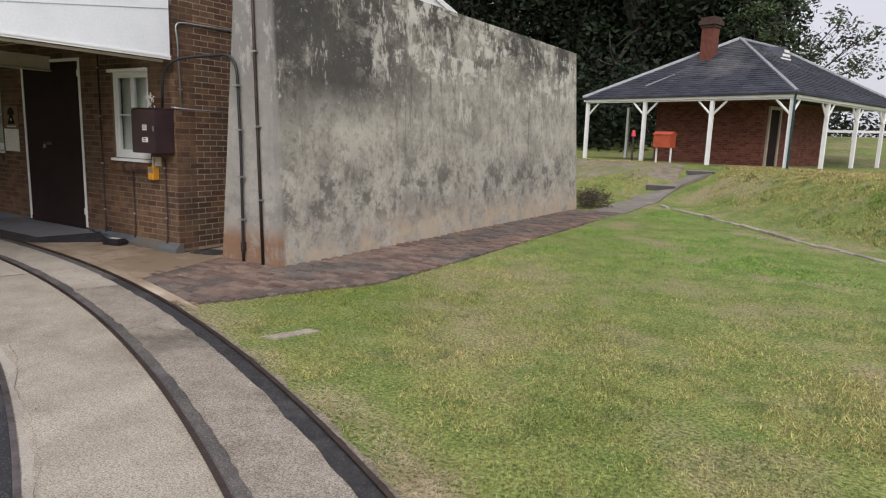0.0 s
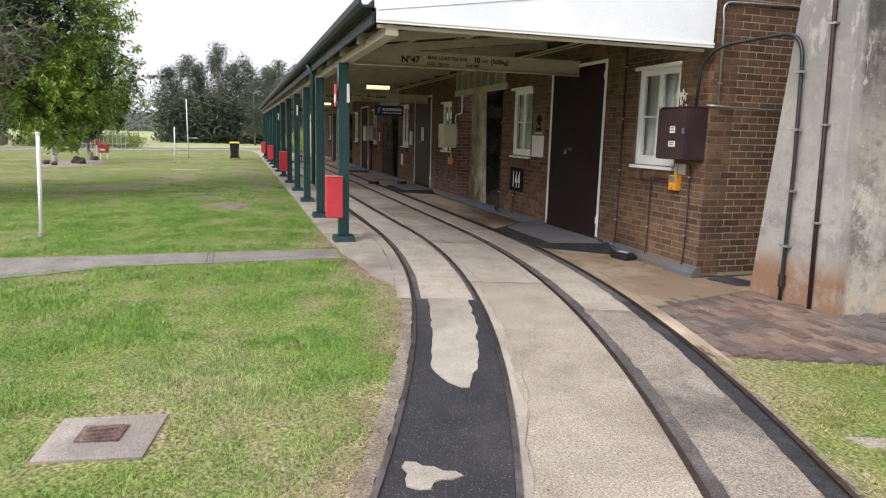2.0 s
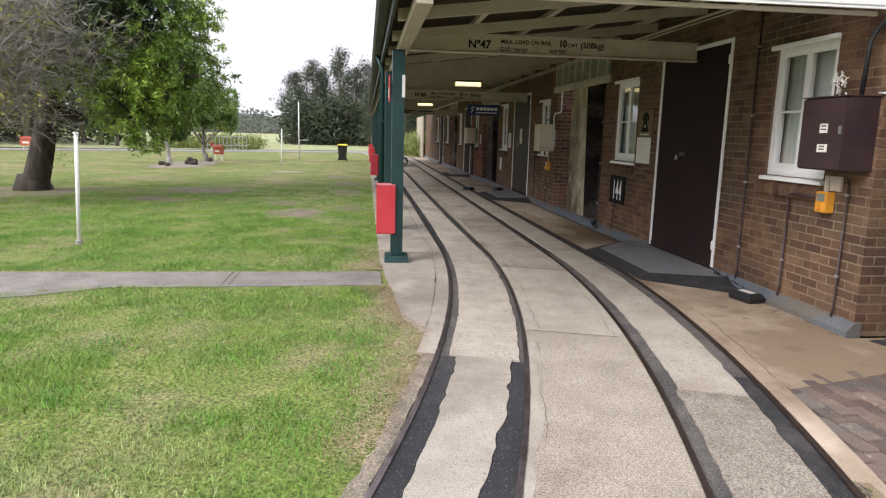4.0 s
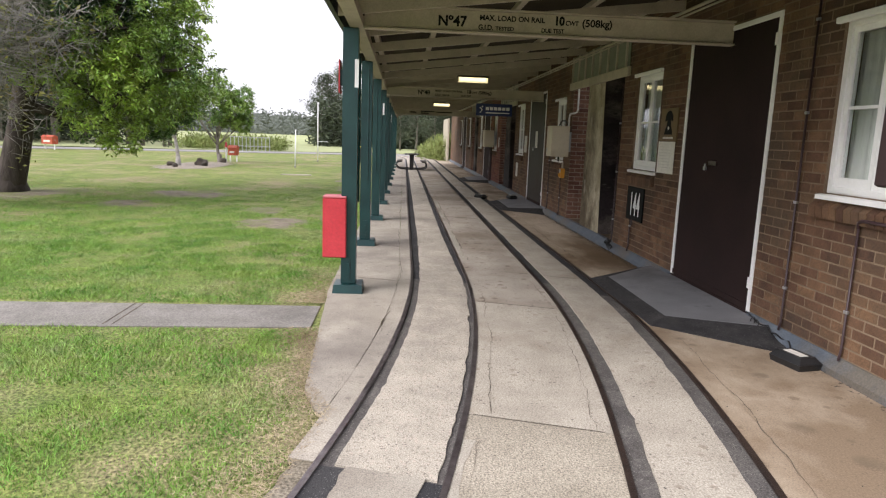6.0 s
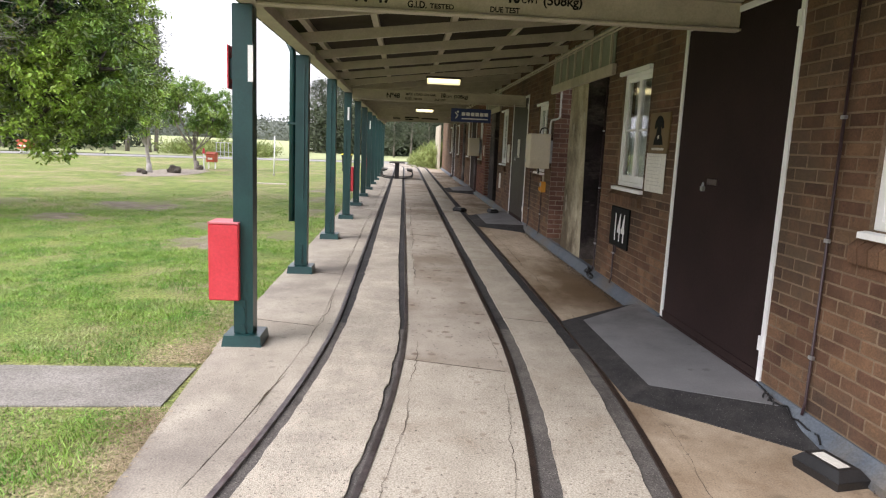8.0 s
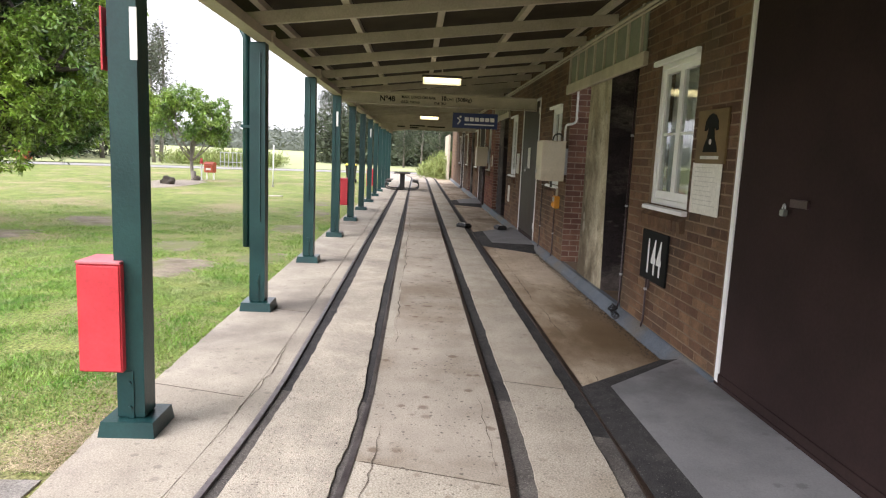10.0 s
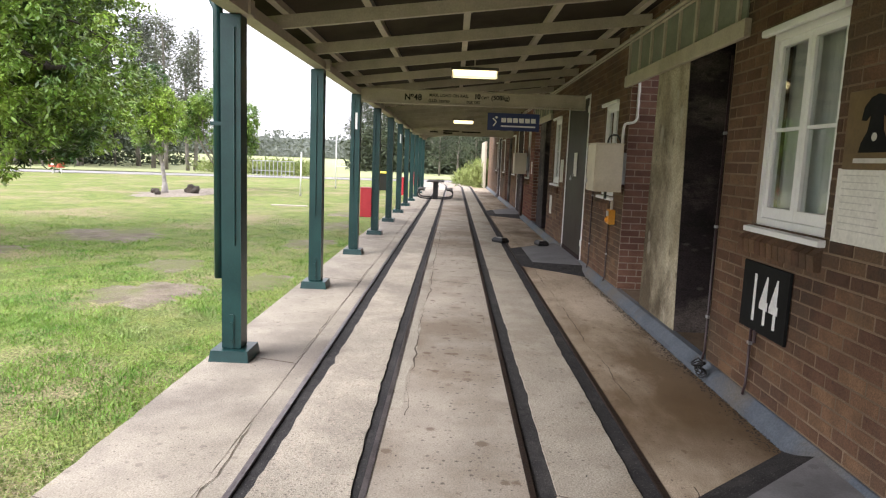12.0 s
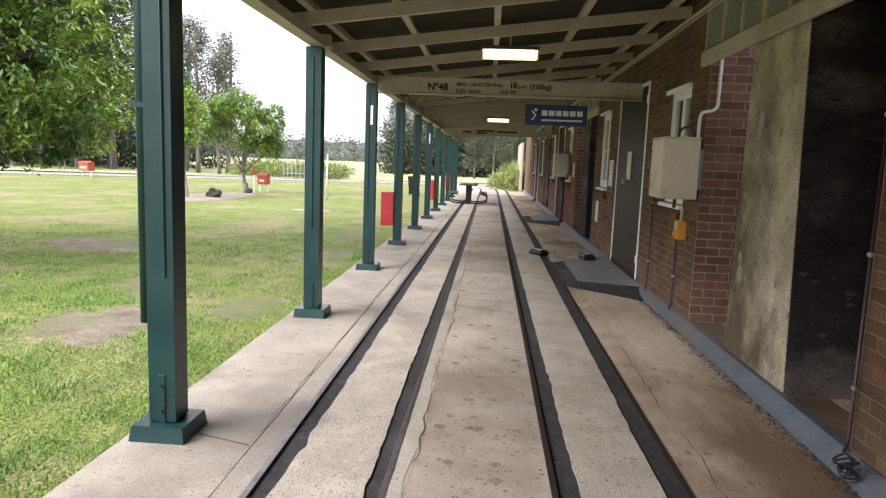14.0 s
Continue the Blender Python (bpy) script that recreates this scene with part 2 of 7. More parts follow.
STEEL = mat("galvanised_steel", (0.34, 0.35, 0.36), (0.46, 0.47, 0.48), 8.0, 0.45, 0.15, 70, metal=0.8)
ORANGE = mat("orange_plastic", (0.62, 0.26, 0.02), (0.7, 0.33, 0.04), 4.0, 0.5, 0.1, 60)
SLATE = mat("roof_slate", (0.03, 0.033, 0.045), (0.056, 0.06, 0.075), 1.2, 0.82, 0.3, 30, (0.1, 0.098, 0.1), 0.62, vary=0.28)
PAPER = mat("paper_notice", (0.66, 0.64, 0.57), (0.74, 0.72, 0.66), 3.0, 0.8, 0.05, 40)
NAVY = mat("navy_sign", (0.012, 0.024, 0.1), (0.018, 0.034, 0.13), 3.0, 0.4, 0.05, 40)
SIGNW = mat("sign_white", (0.78, 0.78, 0.77), (0.82, 0.82, 0.81), 3.0, 0.6, 0.0, 40)
SIGNB = mat("sign_black", (0.01, 0.01, 0.01), (0.016, 0.016, 0.016), 3.0, 0.8, 0.0, 40)
BARK = mat("tree_bark", (0.045, 0.036, 0.03), (0.095, 0.08, 0.068), 6.0, 0.95, 0.8, 30, stretch=(1, 1, 0.3), bdist=0.03)
PALEBARK = mat("pale_bark", (0.13, 0.115, 0.1), (0.24, 0.215, 0.19), 5.0, 0.95, 0.5, 30, stretch=(1, 1, 0.3))
TWIG = mat("grey_twig", (0.26, 0.24, 0.22), (0.38, 0.355, 0.33), 6.0, 0.95, 0.2, 30)
LEAF = mat("tree_leaf", (0.027, 0.076, 0.027), (0.088, 0.172, 0.044), 1.1, 0.33, 0, 5, (0.33, 0.46, 0.075), 0.532, vary=0.5)
LEAFY = mat("yellow_leaf", (0.2, 0.25, 0.05), (0.34, 0.28, 0.08), 1.1, 0.6, 0, 5, vary=0.4)
PINE = mat("casuarina_leaf", (0.04, 0.052, 0.032), (0.1, 0.12, 0.072), 0.4, 0.8, 0, 3, vary=0.4)
# Paler copy of the she-oak leaf with haze and light put into its colour.
PINE_HAZED = mat("hazed_casuarina_leaf", (0.09, 0.105, 0.075), (0.17, 0.185, 0.135), 0.4, 0.8, 0, 3, vary=0.35)
# Clean mortar and brick of the passage return, with daylight put into the colours.
CLEAN_LITM = mat("pale_mortar", (0.31, 0.255, 0.21), (0.41, 0.345, 0.285), 4.0, 0.95, 0.3, 120, grain=0.2)
BRICKT = mat("tan_red_brick", (0.14, 0.07, 0.052), (0.21, 0.11, 0.082), 5.0, 0.9, 0.4, 140, vary=0.3, grain=0.25)
SHRUB = mat("reed_leaf", (0.14, 0.19, 0.05), (0.26, 0.29, 0.10), 0.8, 0.8, 0, 5, vary=0.35)
ROCK = mat("dark_rock", (0.04, 0.034, 0.028), (0.1, 0.082, 0.066), 7.0, 0.9, 0.8, 30, bdist=0.03)
MULCH = mat("bark_mulch", (0.2, 0.17, 0.135), (0.4, 0.35, 0.29), 9.0, 0.95, 0.8, 50, bdist=0.03)
ROAD = mat("grey_road", (0.25, 0.24, 0.235), (0.33, 0.315, 0.31), 1.0, 0.9, 0.3, 60)
PATHM = mat("path_concrete", (0.19, 0.175, 0.155), (0.265, 0.245, 0.22), 3.0, 0.92, 0.5, 80, (0.21, 0.195, 0.165), 0.6, grain=0.4)
DIRT = mat("bare_earth", (0.15, 0.12, 0.088), (0.28, 0.235, 0.18), 3.0, 0.95, 0.6, 60, (0.17, 0.185, 0.07), 0.5, bdist=0.02, grain=0.4)
SMALL_LEAF = mat("young_leaf", (0.085, 0.17, 0.03), (0.29, 0.41, 0.075), 1.5, 0.55, 0, 5, vary=0.4)
MIDLEAF = mat("olive_leaf", (0.018, 0.034, 0.012), (0.06, 0.095, 0.026), 0.7, 0.6, 0, 3, vary=0.5)
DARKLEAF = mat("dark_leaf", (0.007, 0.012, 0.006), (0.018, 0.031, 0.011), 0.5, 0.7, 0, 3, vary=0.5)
# Distance haze is painted into this pale woods colour.
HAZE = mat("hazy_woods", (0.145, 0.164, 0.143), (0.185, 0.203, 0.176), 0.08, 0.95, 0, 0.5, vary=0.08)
BLADE_D = mat("dry_lawn_blade", (0.085, 0.165, 0.014), (0.19, 0.23, 0.03), 1.1, 0.7, 0, 9, (0.4, 0.335, 0.135), 0.44, vary=0.6, grain=0.4, spots=[((0.055, 0.1, 0.02), 2.4, 0.62, 0.7), ((0.42, 0.37, 0.18), 5.0, 0.45, 0.65), ((0.05, 0.06, 0.025), 9.0, 0.3, 0.6)])
STRAW = mat("straw_thatch", (0.36, 0.28, 0.175), (0.48, 0.39, 0.26), 3.0, 0.85, 0, 9, (0.25, 0.18, 0.11), 0.58, vary=0.3)
TRACK = mat("worn_bitumen_path", (0.165, 0.146, 0.125), (0.24, 0.215, 0.185), 2.0, 0.92, 0.4, 80, (0.15, 0.15, 0.08), 0.6, grain=0.3)
DEADW = mat("dead_stems", (0.045, 0.033, 0.024), (0.1, 0.075, 0.055), 4.0, 0.9, 0, 20, vary=0.3)
STRIP = mat("edge_concrete", (0.335, 0.297, 0.242), (0.435, 0.389, 0.322), 2.0, 0.86, 0.15, 100, (0.235, 0.205, 0.175), 0.54, grain=0.28, spots=[((0.2, 0.175, 0.15), 8.0, 0.26, 0.6), ((0.14, 0.12, 0.1), 26.0, 0.25, 0.6), ((0.2, 0.18, 0.15), 70.0, 0.3, 0.5)])
CRACKM = mat("dirt_in_crack", (0.075, 0.06, 0.045), (0.15, 0.12, 0.09), 9.0, 0.95, 0.2, 60)
BOXCREAM = mat("cream_enamel", (0.6, 0.53, 0.4), (0.66, 0.59, 0.46), 2.0, 0.5, 0.04, 40, (0.42, 0.36, 0.26), 0.62, grain=0.05)
TONGUE = mat("old_pale_concrete", (0.34, 0.305, 0.25), (0.42, 0.38, 0.315), 3.0, 0.92, 0.4, 120, (0.28, 0.245, 0.2), 0.55, grain=0.3, spots=[((0.2, 0.18, 0.15), 40.0, 0.3, 0.6), ((0.13, 0.115, 0.1), 15.0, 0.16, 0.5)])
DOOR2 = mat("second_door_paint", (0.022, 0.017, 0.012), (0.034, 0.026, 0.019), 1.5, 0.5, 0.1, 40, (0.03, 0.024, 0.018), 0.58)
# Same red as the fire box, with the light on the lid's top painted in.
RED_LIT = mat("sky_lit_red", (0.58, 0.13, 0.16), (0.64, 0.2, 0.22), 3.0, 0.6, 0.05, 50)
DARKG = mat("dark_green_gloss", (0.006, 0.012, 0.013), (0.011, 0.02, 0.021), 3.0, 0.5, 0.1, 50)
PITLID = mat("flaking_rust", (0.06, 0.04, 0.033), (0.15, 0.085, 0.062), 14.0, 0.85, 0.6, 90, (0.21, 0.16, 0.13), 0.55, grain=0.4)
YELLOW = mat("yellow_plastic", (0.66, 0.55, 0.03), (0.72, 0.6, 0.05), 4.0, 0.5, 0.05, 50)
DARKW = mat("dark_slats", (0.045, 0.04, 0.036), (0.08, 0.07, 0.062), 6.0, 0.6, 0.2, 60)
ORANGER = mat("orange_red_paint", (0.36, 0.055, 0.025), (0.45, 0.085, 0.035), 4.0, 0.55, 0.1, 50)
DARKB = mat("sooty_brick", (0.05, 0.03, 0.025), (0.09, 0.055, 0.045), 6.0, 0.9, 0.4, 60)
MORTR = mat("red_mortar", (0.17, 0.085, 0.06), (0.22, 0.115, 0.085), 9.0, 0.95, 0.4, 90)
for m_ in (BROWND, SIGNB, CEILB, DOOR2):
    m_.node_tree.nodes["Principled BSDF"].inputs["Specular IOR Level"].default_value = 0.12


def blast_concrete():
    """Weathered grey cast concrete: dark runs from the top, pale blotches, rust-tinted foot."""
    m = mat("weathered_concrete", (0.39, 0.362, 0.305), (0.5, 0.466, 0.395), 1.7, 0.92, 0.5, 55, stretch=(1, 1, 0.8), bdist=0.015)
    n, l = m.node_tree.nodes, m.node_tree.links
    b = n["Principled BSDF"]
    src = b.inputs["Base Color"].links[0].from_socket
    geo = n.new("ShaderNodeNewGeometry")
    sep = n.new("ShaderNodeSeparateXYZ")
    l.new(geo.outputs["Position"], sep.inputs[0])

    def noise_at(scale, st, lo, hi, det=6.0):
        mp = n.new("ShaderNodeMapping")
        mp.inputs["Scale"].default_value = st
        l.new(geo.outputs["Position"], mp.inputs[0])
        t = n.new("ShaderNodeTexNoise")
        t.inputs["Scale"].default_value, t.inputs["Detail"].default_value, t.inputs["Roughness"].default_value = scale, det, 0.74
        l.new(mp.outputs[0], t.inputs[0])
        r = n.new("ShaderNodeMapRange")
        r.inputs[1].default_value, r.inputs[2].default_value = lo, hi
        l.new(t.outputs[0], r.inputs[0])
        return r.outputs[0]

    def band(lo, hi):
        r = n.new("ShaderNodeMapRange")
        r.inputs[1].default_value, r.inputs[2].default_value = lo, hi
        l.new(sep.outputs[2], r.inputs[0])
        return r.outputs[0]

    def mul(a, c):
        x = n.new("ShaderNodeMath")
        x.operation = "MULTIPLY"
        l.new(a, x.inputs[0])
        if isinstance(c, float):
            x.inputs[1].default_value = c
        else:
            l.new(c, x.inputs[1])
        return x.outputs[0]

    def over(fac, a, c):
        x = n.new("ShaderNodeMix")
        x.data_type = "RGBA"
        l.new(fac, x.inputs[0])
        l.new(a, x.inputs[6])
        x.inputs[7].default_value = (*c, 1)
        return x.outputs[2]

    ysep = sep.outputs[1]

    def yband(lo, hi):
        r = n.new("ShaderNodeMapRange")
        r.inputs[1].default_value, r.inputs[2].default_value = lo, hi
        l.new(ysep, r.inputs[0])
        return r.outputs[0]

    mould, pale = (0.06, 0.056, 0.051), (0.58, 0.555, 0.49)
    # broad clouds, light and dark, and close mottling
    col = over(mul(noise_at(0.8, (1, 1, 1.2), 0.44, 0.58, 13.0), 0.6), src, (0.19, 0.178, 0.155))
    col = over(mul(noise_at(1.6, (1, 1, 0.8), 0.52, 0.62, 13.0), 0.55), col, (0.5, 0.475, 0.42))
    col = over(mul(noise_at(9.0, (1, 1, 0.8), 0.5, 0.6, 11.0), 0.45), col, (0.12, 0.113, 0.1))
    # black mould on the upper part, heaviest by the near end, running down in streaks
    col = over(mul(mul(noise_at(0.8, (1, 0.9, 1.1), 0.36, 0.47, 14.0), mul(band(1.9, 2.6), yband(10.4, 8.6))), 0.9), col, mould)
    col = over(mul(mul(noise_at(1.0, (1, 0.8, 1.0), 0.44, 0.54, 14.0), band(2.6, 3.7)), 0.92), col, mould)
    col = over(mul(mul(noise_at(4.0, (1, 1, 0.07), 0.52, 0.62, 10.0), mul(noise_at(1.1, (1, 1, 0.5), 0.42, 0.55, 8.0), band(0.4, 3.0))), 0.75), col, mould)
    col = over(mul(mul(noise_at(2.2, (1, 1, 1), 0.5, 0.58, 14.0), mul(band(0.25, 0.6), band(1.9, 1.1))), 0.75), col, (0.1, 0.094, 0.082))
    # lime scars and spalls
    col = over(mul(mul(mul(noise_at(0.9, (1, 0.5, 1.6), 0.47, 0.54, 8.0), noise_at(4.0, (1, 1, 0.7), 0.48, 0.54, 14.0)), mul(band(2.5, 3.0), yband(8.0, 9.2))), 0.95), col, pale)
    col = over(mul(mul(noise_at(3.0, (1, 1, 0.4), 0.57, 0.61, 14.0), band(1.2, 2.2)), 0.7), col, pale)
    col = over(mul(noise_at(14.0, (1, 1, 1), 0.61, 0.65, 6.0), 0.6), col, (0.48, 0.46, 0.41))
    # tan damp foot, rust on the narrow end
    col = over(mul(mul(noise_at(1.4, (1, 1, 1.1), 0.44, 0.55, 12.0), band(0.7, 0.15)), 0.85), col, (0.47, 0.375, 0.265))
    col = over(mul(yband(6.62, 6.56), 0.6), col, (0.34, 0.325, 0.3))
    col = over(mul(mul(mul(noise_at(2.2, (1, 1, 1), 0.32, 0.5, 10.0), band(0.56, 0.3)), yband(6.62, 6.56)), 0.8), col, (0.24, 0.115, 0.052))
    l.new(col, b.inputs["Base Color"])
    return m


BLAST = blast_concrete()


# Near-black concrete with pale flaked patches for the passage baffles.
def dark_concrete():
    return mat("near_black_concrete", (0.016, 0.0125, 0.013), (0.04, 0.031, 0.032), 3.0, 0.85, 0.25, 70, (0.15, 0.128, 0.112), 0.585, grain=0.5, stretch=(1, 0.8, 1.8), spots=[((0.2, 0.178, 0.158), -9.0, 0.4, 0.3), ((0.016, 0.013, 0.013), -11.0, 0.6, 0.8)])


BLACKCONC = dark_concrete()
JAMB = mat("jamb_concrete", (0.3, 0.256, 0.175), (0.52, 0.465, 0.345), 2.6, 0.9, 0.3, 60, (0.1, 0.078, 0.05), 0.53, stretch=(1, 1, 0.75), grain=0.3, spots=[((0.46, 0.43, 0.36), -7.0, 0.5, 0.5), ((0.1, 0.085, 0.06), -12.0, 0.45, 0.55)])


def glass(name, tint):
    m = bpy.data.materials.new(name)
    m.use_nodes = True
    b = m.node_tree.nodes["Principled BSDF"]
    b.inputs["Base Color"].default_value = (*tint, 1)
    b.inputs["Roughness"].default_value = 0.03
    b.inputs["Transmission Weight"].default_value = 1.0
    b.inputs["IOR"].default_value = 1.45
    return m


GLASS = glass("window_glass", (0.9, 0.93, 0.92))
CURTAIN = mat("pale_curtain", (0.6, 0.61, 0.58), (0.76, 0.77, 0.73), 5.0, 0.9, 0.3, 60, stretch=(6, 1, 0.2))
TUBE = bpy.data.materials.new("lamp_tube")
TUBE.use_nodes = True
TUBE.node_tree.nodes["Principled BSDF"].inputs["Emission Color"].default_value = (1.0, 0.9, 0.58, 1)
TUBE.node_tree.nodes["Principled BSDF"].inputs["Emission Strength"].default_value = 0.7

AGG2 = mat("grey_aggregate", (0.25, 0.216, 0.172), (0.33, 0.29, 0.235), 4.0, 0.92, 0.8, 95, (0.145, 0.125, 0.1), 0.58, bdist=0.012, grain=0.6, spots=[((0.1, 0.085, 0.07), 75.0, 0.38, 0.7), ((0.38, 0.34, 0.28), 50.0, 0.25, 0.6)])

# ---- mesh helpers ----


class Mesh:
    def __init__(self):
        self.v, self.f = [], []

    def add(self, verts, faces):
        k = len(self.v)
        self.v += [tuple(p) for p in verts]
        self.f += [tuple(i + k for i in q) for q in faces]
        return self

    def box(self, x0, y0, z0, x1, y1, z1, bev=0.0):
        if bev:
            d = bev
            top = [(x0 + d, y0 + d), (x1 - d, y0 + d), (x1 - d, y1 - d), (x0 + d, y1 - d)]
            full = [(x0, y0), (x1, y0), (x1, y1), (x0, y1)]
            rings = [[(*p, z0) for p in top], [(*p, z0 + d) for p in full], [(*p, z1 - d) for p in full], [(*p, z1) for p in top]]
            vs = [p for r in rings for p in r]
            fs = [(3, 2, 1, 0), (12, 13, 14, 15)]
            for r in range(3):
                for i in range(4):
                    a, c = r * 4 + i, r * 4 + (i + 1) % 4
                    fs.append((a, c, c + 4, a + 4))
            return self.add(vs, fs)
        return self.add([(x0, y0, z0), (x1, y0, z0), (x1, y1, z0), (x0, y1, z0), (x0, y0, z1), (x1, y0, z1), (x1, y1, z1), (x0, y1, z1)],
                        [(3, 2, 1, 0), (4, 5, 6, 7), (0, 1, 5, 4), (1, 2, 6, 5), (2, 3, 7, 6), (3, 0, 4, 7)])

    def prism(self, outline, z0, z1):
        """Upright prism over an anticlockwise outline in x, y."""
        n = len(outline)
        return self.add([(*p, z0) for p in outline] + [(*p, z1) for p in outline],
                        [tuple(range(n - 1, -1, -1)), tuple(range(n, 2 * n))] + [(i, (i + 1) % n, n + (i + 1) % n, n + i) for i in range(n)])

    def hull8(self, lo, hi):
        """A block from four lower and four upper corners, both anticlockwise from above."""
        return self.add(list(lo) + list(hi), [(3, 2, 1, 0), (4, 5, 6, 7), (0, 1, 5, 4), (1, 2, 6, 5), (2, 3, 7, 6), (3, 0, 4, 7)])

    def tube(self, pts, r, n=8, r1=None):
        pts = [Vector(p) for p in pts]
        k = len(pts)
        rings = []
        prev = None
        for i, p in enumerate(pts):
            d = (pts[min(i + 1, k - 1)] - pts[max(i - 1, 0)]).normalized()
            a = prev if prev is not None else (Vector((0, 0, 1)) if abs(d.z) < 0.9 else Vector((1, 0, 0)))
            u = (a - d * a.dot(d)).normalized()
            prev = u
            w = d.cross(u)
            rad = r if r1 is None else r + (r1 - r) * i / (k - 1)
            rings.append([p + (u * math.cos(2 * math.pi * j / n) + w * math.sin(2 * math.pi * j / n)) * rad for j in range(n)])
        fs = [tuple(range(n - 1, -1, -1)), tuple(range((k - 1) * n, k * n))]
        for i in range(k - 1):
            for j in range(n):
                a, c = i * n + j, i * n + (j + 1) % n
                fs.append((a, c, c + n, a + n))
        return self.add([p for r_ in rings for p in r_], fs)

    def data(self, name, material, smooth=False):
        me = bpy.data.meshes.new(name)
        me.from_pydata(self.v, [], self.f)
        me.materials.append(material)
        if smooth:
            me.polygons.foreach_set("use_smooth", [True] * len(me.polygons))
        me.update()
        return me


def part(name, mesh, material, parent=None, label="", smooth=False):
    ob = new(name, mesh.data(name, material, smooth))
    if parent is not None:
        ob.parent = parent
    if label:
        ob["label"] = label
    return ob


def thing(name, label, category, at=(0, 0, 0), group="", kind=""):
    e = new(name)
    e.location = at
    return tagged(e, label, category, group, kind)


def box(*a, bev=0.0):
    return Mesh().box(*a, bev=bev)


def text(name, words, size, material, parent, m, depth=0.004, align="LEFT", squash=1.0, bold=0.02, width=None):
    cu = bpy.data.curves.new(name, "FONT")
    cu.offset = size * bold
    cu.body, cu.size, cu.extrude, cu.align_x, cu.align_y = words, size, depth, align, "BOTTOM_BASELINE"
    ob = bpy.data.objects.new(name, cu)
    scene.collection.objects.link(ob)
    me = bpy.data.meshes.new_from_object(ob.evaluated_get(bpy.context.evaluated_depsgraph_get()))
    bpy.data.objects.remove(ob)
    me.materials.clear()
    me.materials.append(material)
    if width:
        co = [v.co.x for v in me.vertices]
        squash = width / (max(co) - min(co))
    t = new(name, me)
    t.parent = parent
    t.matrix_basis = m @ Matrix.Diagonal((squash, 1, 1, 1))
    return t


def facing_x(x, y, z):
    """Upright lettering that faces +x and reads towards +y."""
    return Matrix(((0, 0, 1, x), (1, 0, 0, y), (0, 1, 0, z), (0, 0, 0, 1)))


def facing_y(x, y, z):
    """Upright lettering on the long wall, facing -y and reading towards +x."""
    return Matrix(((1, 0, 0, x), (0, 0, -1, y), (0, 1, 0, z), (0, 0, 0, 1)))


# ---- plan numbers ----
WALL_Y = 6.25            # face of the long brick wall
CORNER_X = -8.25         # its end
END_X = -52.0
POSTS = [-11.78 - 3.08 * i for i in range(12)]
POST_Y = 2.35
PLATE_Z = 2.8
ROOF_END = -46.8
RAIL_Y = (3.01, 3.675, 4.545, 5.25)
RADIUS = 23.4
LEAD = 0.5               # straight metres before the bend takes up


def track(y, s):
    """The point of a track line: y is its place on the straight, s the metres past the start of the bend."""
    x0 = -13.5 + (y - 3.01) * 0.314
    if s <= 0:
        far = -38.0
        if s < far:
            a = (far - s) / 45.0
            return (x0 + far - 45.0 * math.sin(a), y - 45.0 * (1 - math.cos(a)))
        return (x0 + s, y)
    if s <= LEAD:
        return (x0 + s, y)
    a = (s - LEAD) / RADIUS
    return (x0 + LEAD + RADIUS * math.sin(a), y - RADIUS * (1 - math.cos(a)))


def steps(s0, s1):
    out, s = [], s0
    while s < s1 - 1e-6:
        out.append(s)
        s += 0.35 if s > -2 else 2.0 if s > -36 else 1.5
    return out + [s1]


def strip(ya, yb, z, s0, s1, thick=0.12, wob=0.0, seed=0):
    """A slab that follows the track between two track lines; wob roughens its edges."""
    m = Mesh()
    ss = steps(s0, s1)
    if wob:
        ss = [s0 + (s1 - s0) * i / int((s1 - s0) / 0.09) for i in range(int((s1 - s0) / 0.09) + 1)]
    rnd = random.Random(seed)
    ring = []
    bite = nick = 0.0
    for s in ss:
        a = ya(s) if callable(ya) else ya
        c = yb(s) if callable(yb) else yb
        if wob:
            bite = bite * 0.6 + (rnd.uniform(0, wob * 2.6) if rnd.random() < 0.05 else 0)
            nick = nick * 0.6 + (rnd.uniform(0, wob * 2.6) if rnd.random() < 0.05 else 0)
            a += rnd.uniform(-wob, wob) + bite
            c += rnd.uniform(-wob, wob) - nick
        pa, pb = track(a, s), track(c, s)
        ring.append([(*pa, z), (*pb, z), (*pb, z - thick), (*pa, z - thick)])
    vs = [p for r in ring for p in r]
    fs = [(0, 1, 2, 3), tuple(len(vs) - 4 + k for k in (3, 2, 1, 0))]
    for i in range(len(ring) - 1):
        for k in range(4):
            a, c = i * 4 + k, i * 4 + (k + 1) % 4
            fs.append((a, a + 4, c + 4, c))
    return m.add(vs, fs)


# ---- ground ----
def rise(x, y):
    """Height of the lawn: level by the store, banked up towards the cottage."""
    t = 0.0
    foot = 13.2 + min(5.1, max(0.0, 0.8 - x)) * 1.55
    t = min(1.0, max(0.0, (y - foot) / (6.0 if x > -4.3 else max(4.2, 6.0 + (x + 4.3) * 0.8))))
    t = t * t * (3 - 2 * t)
    back = min(1.0, max(0.0, (y - 37.0) / 10.0))
    return -0.03 + 1.18 * t + 1.6 * back * back * (3 - 2 * back)


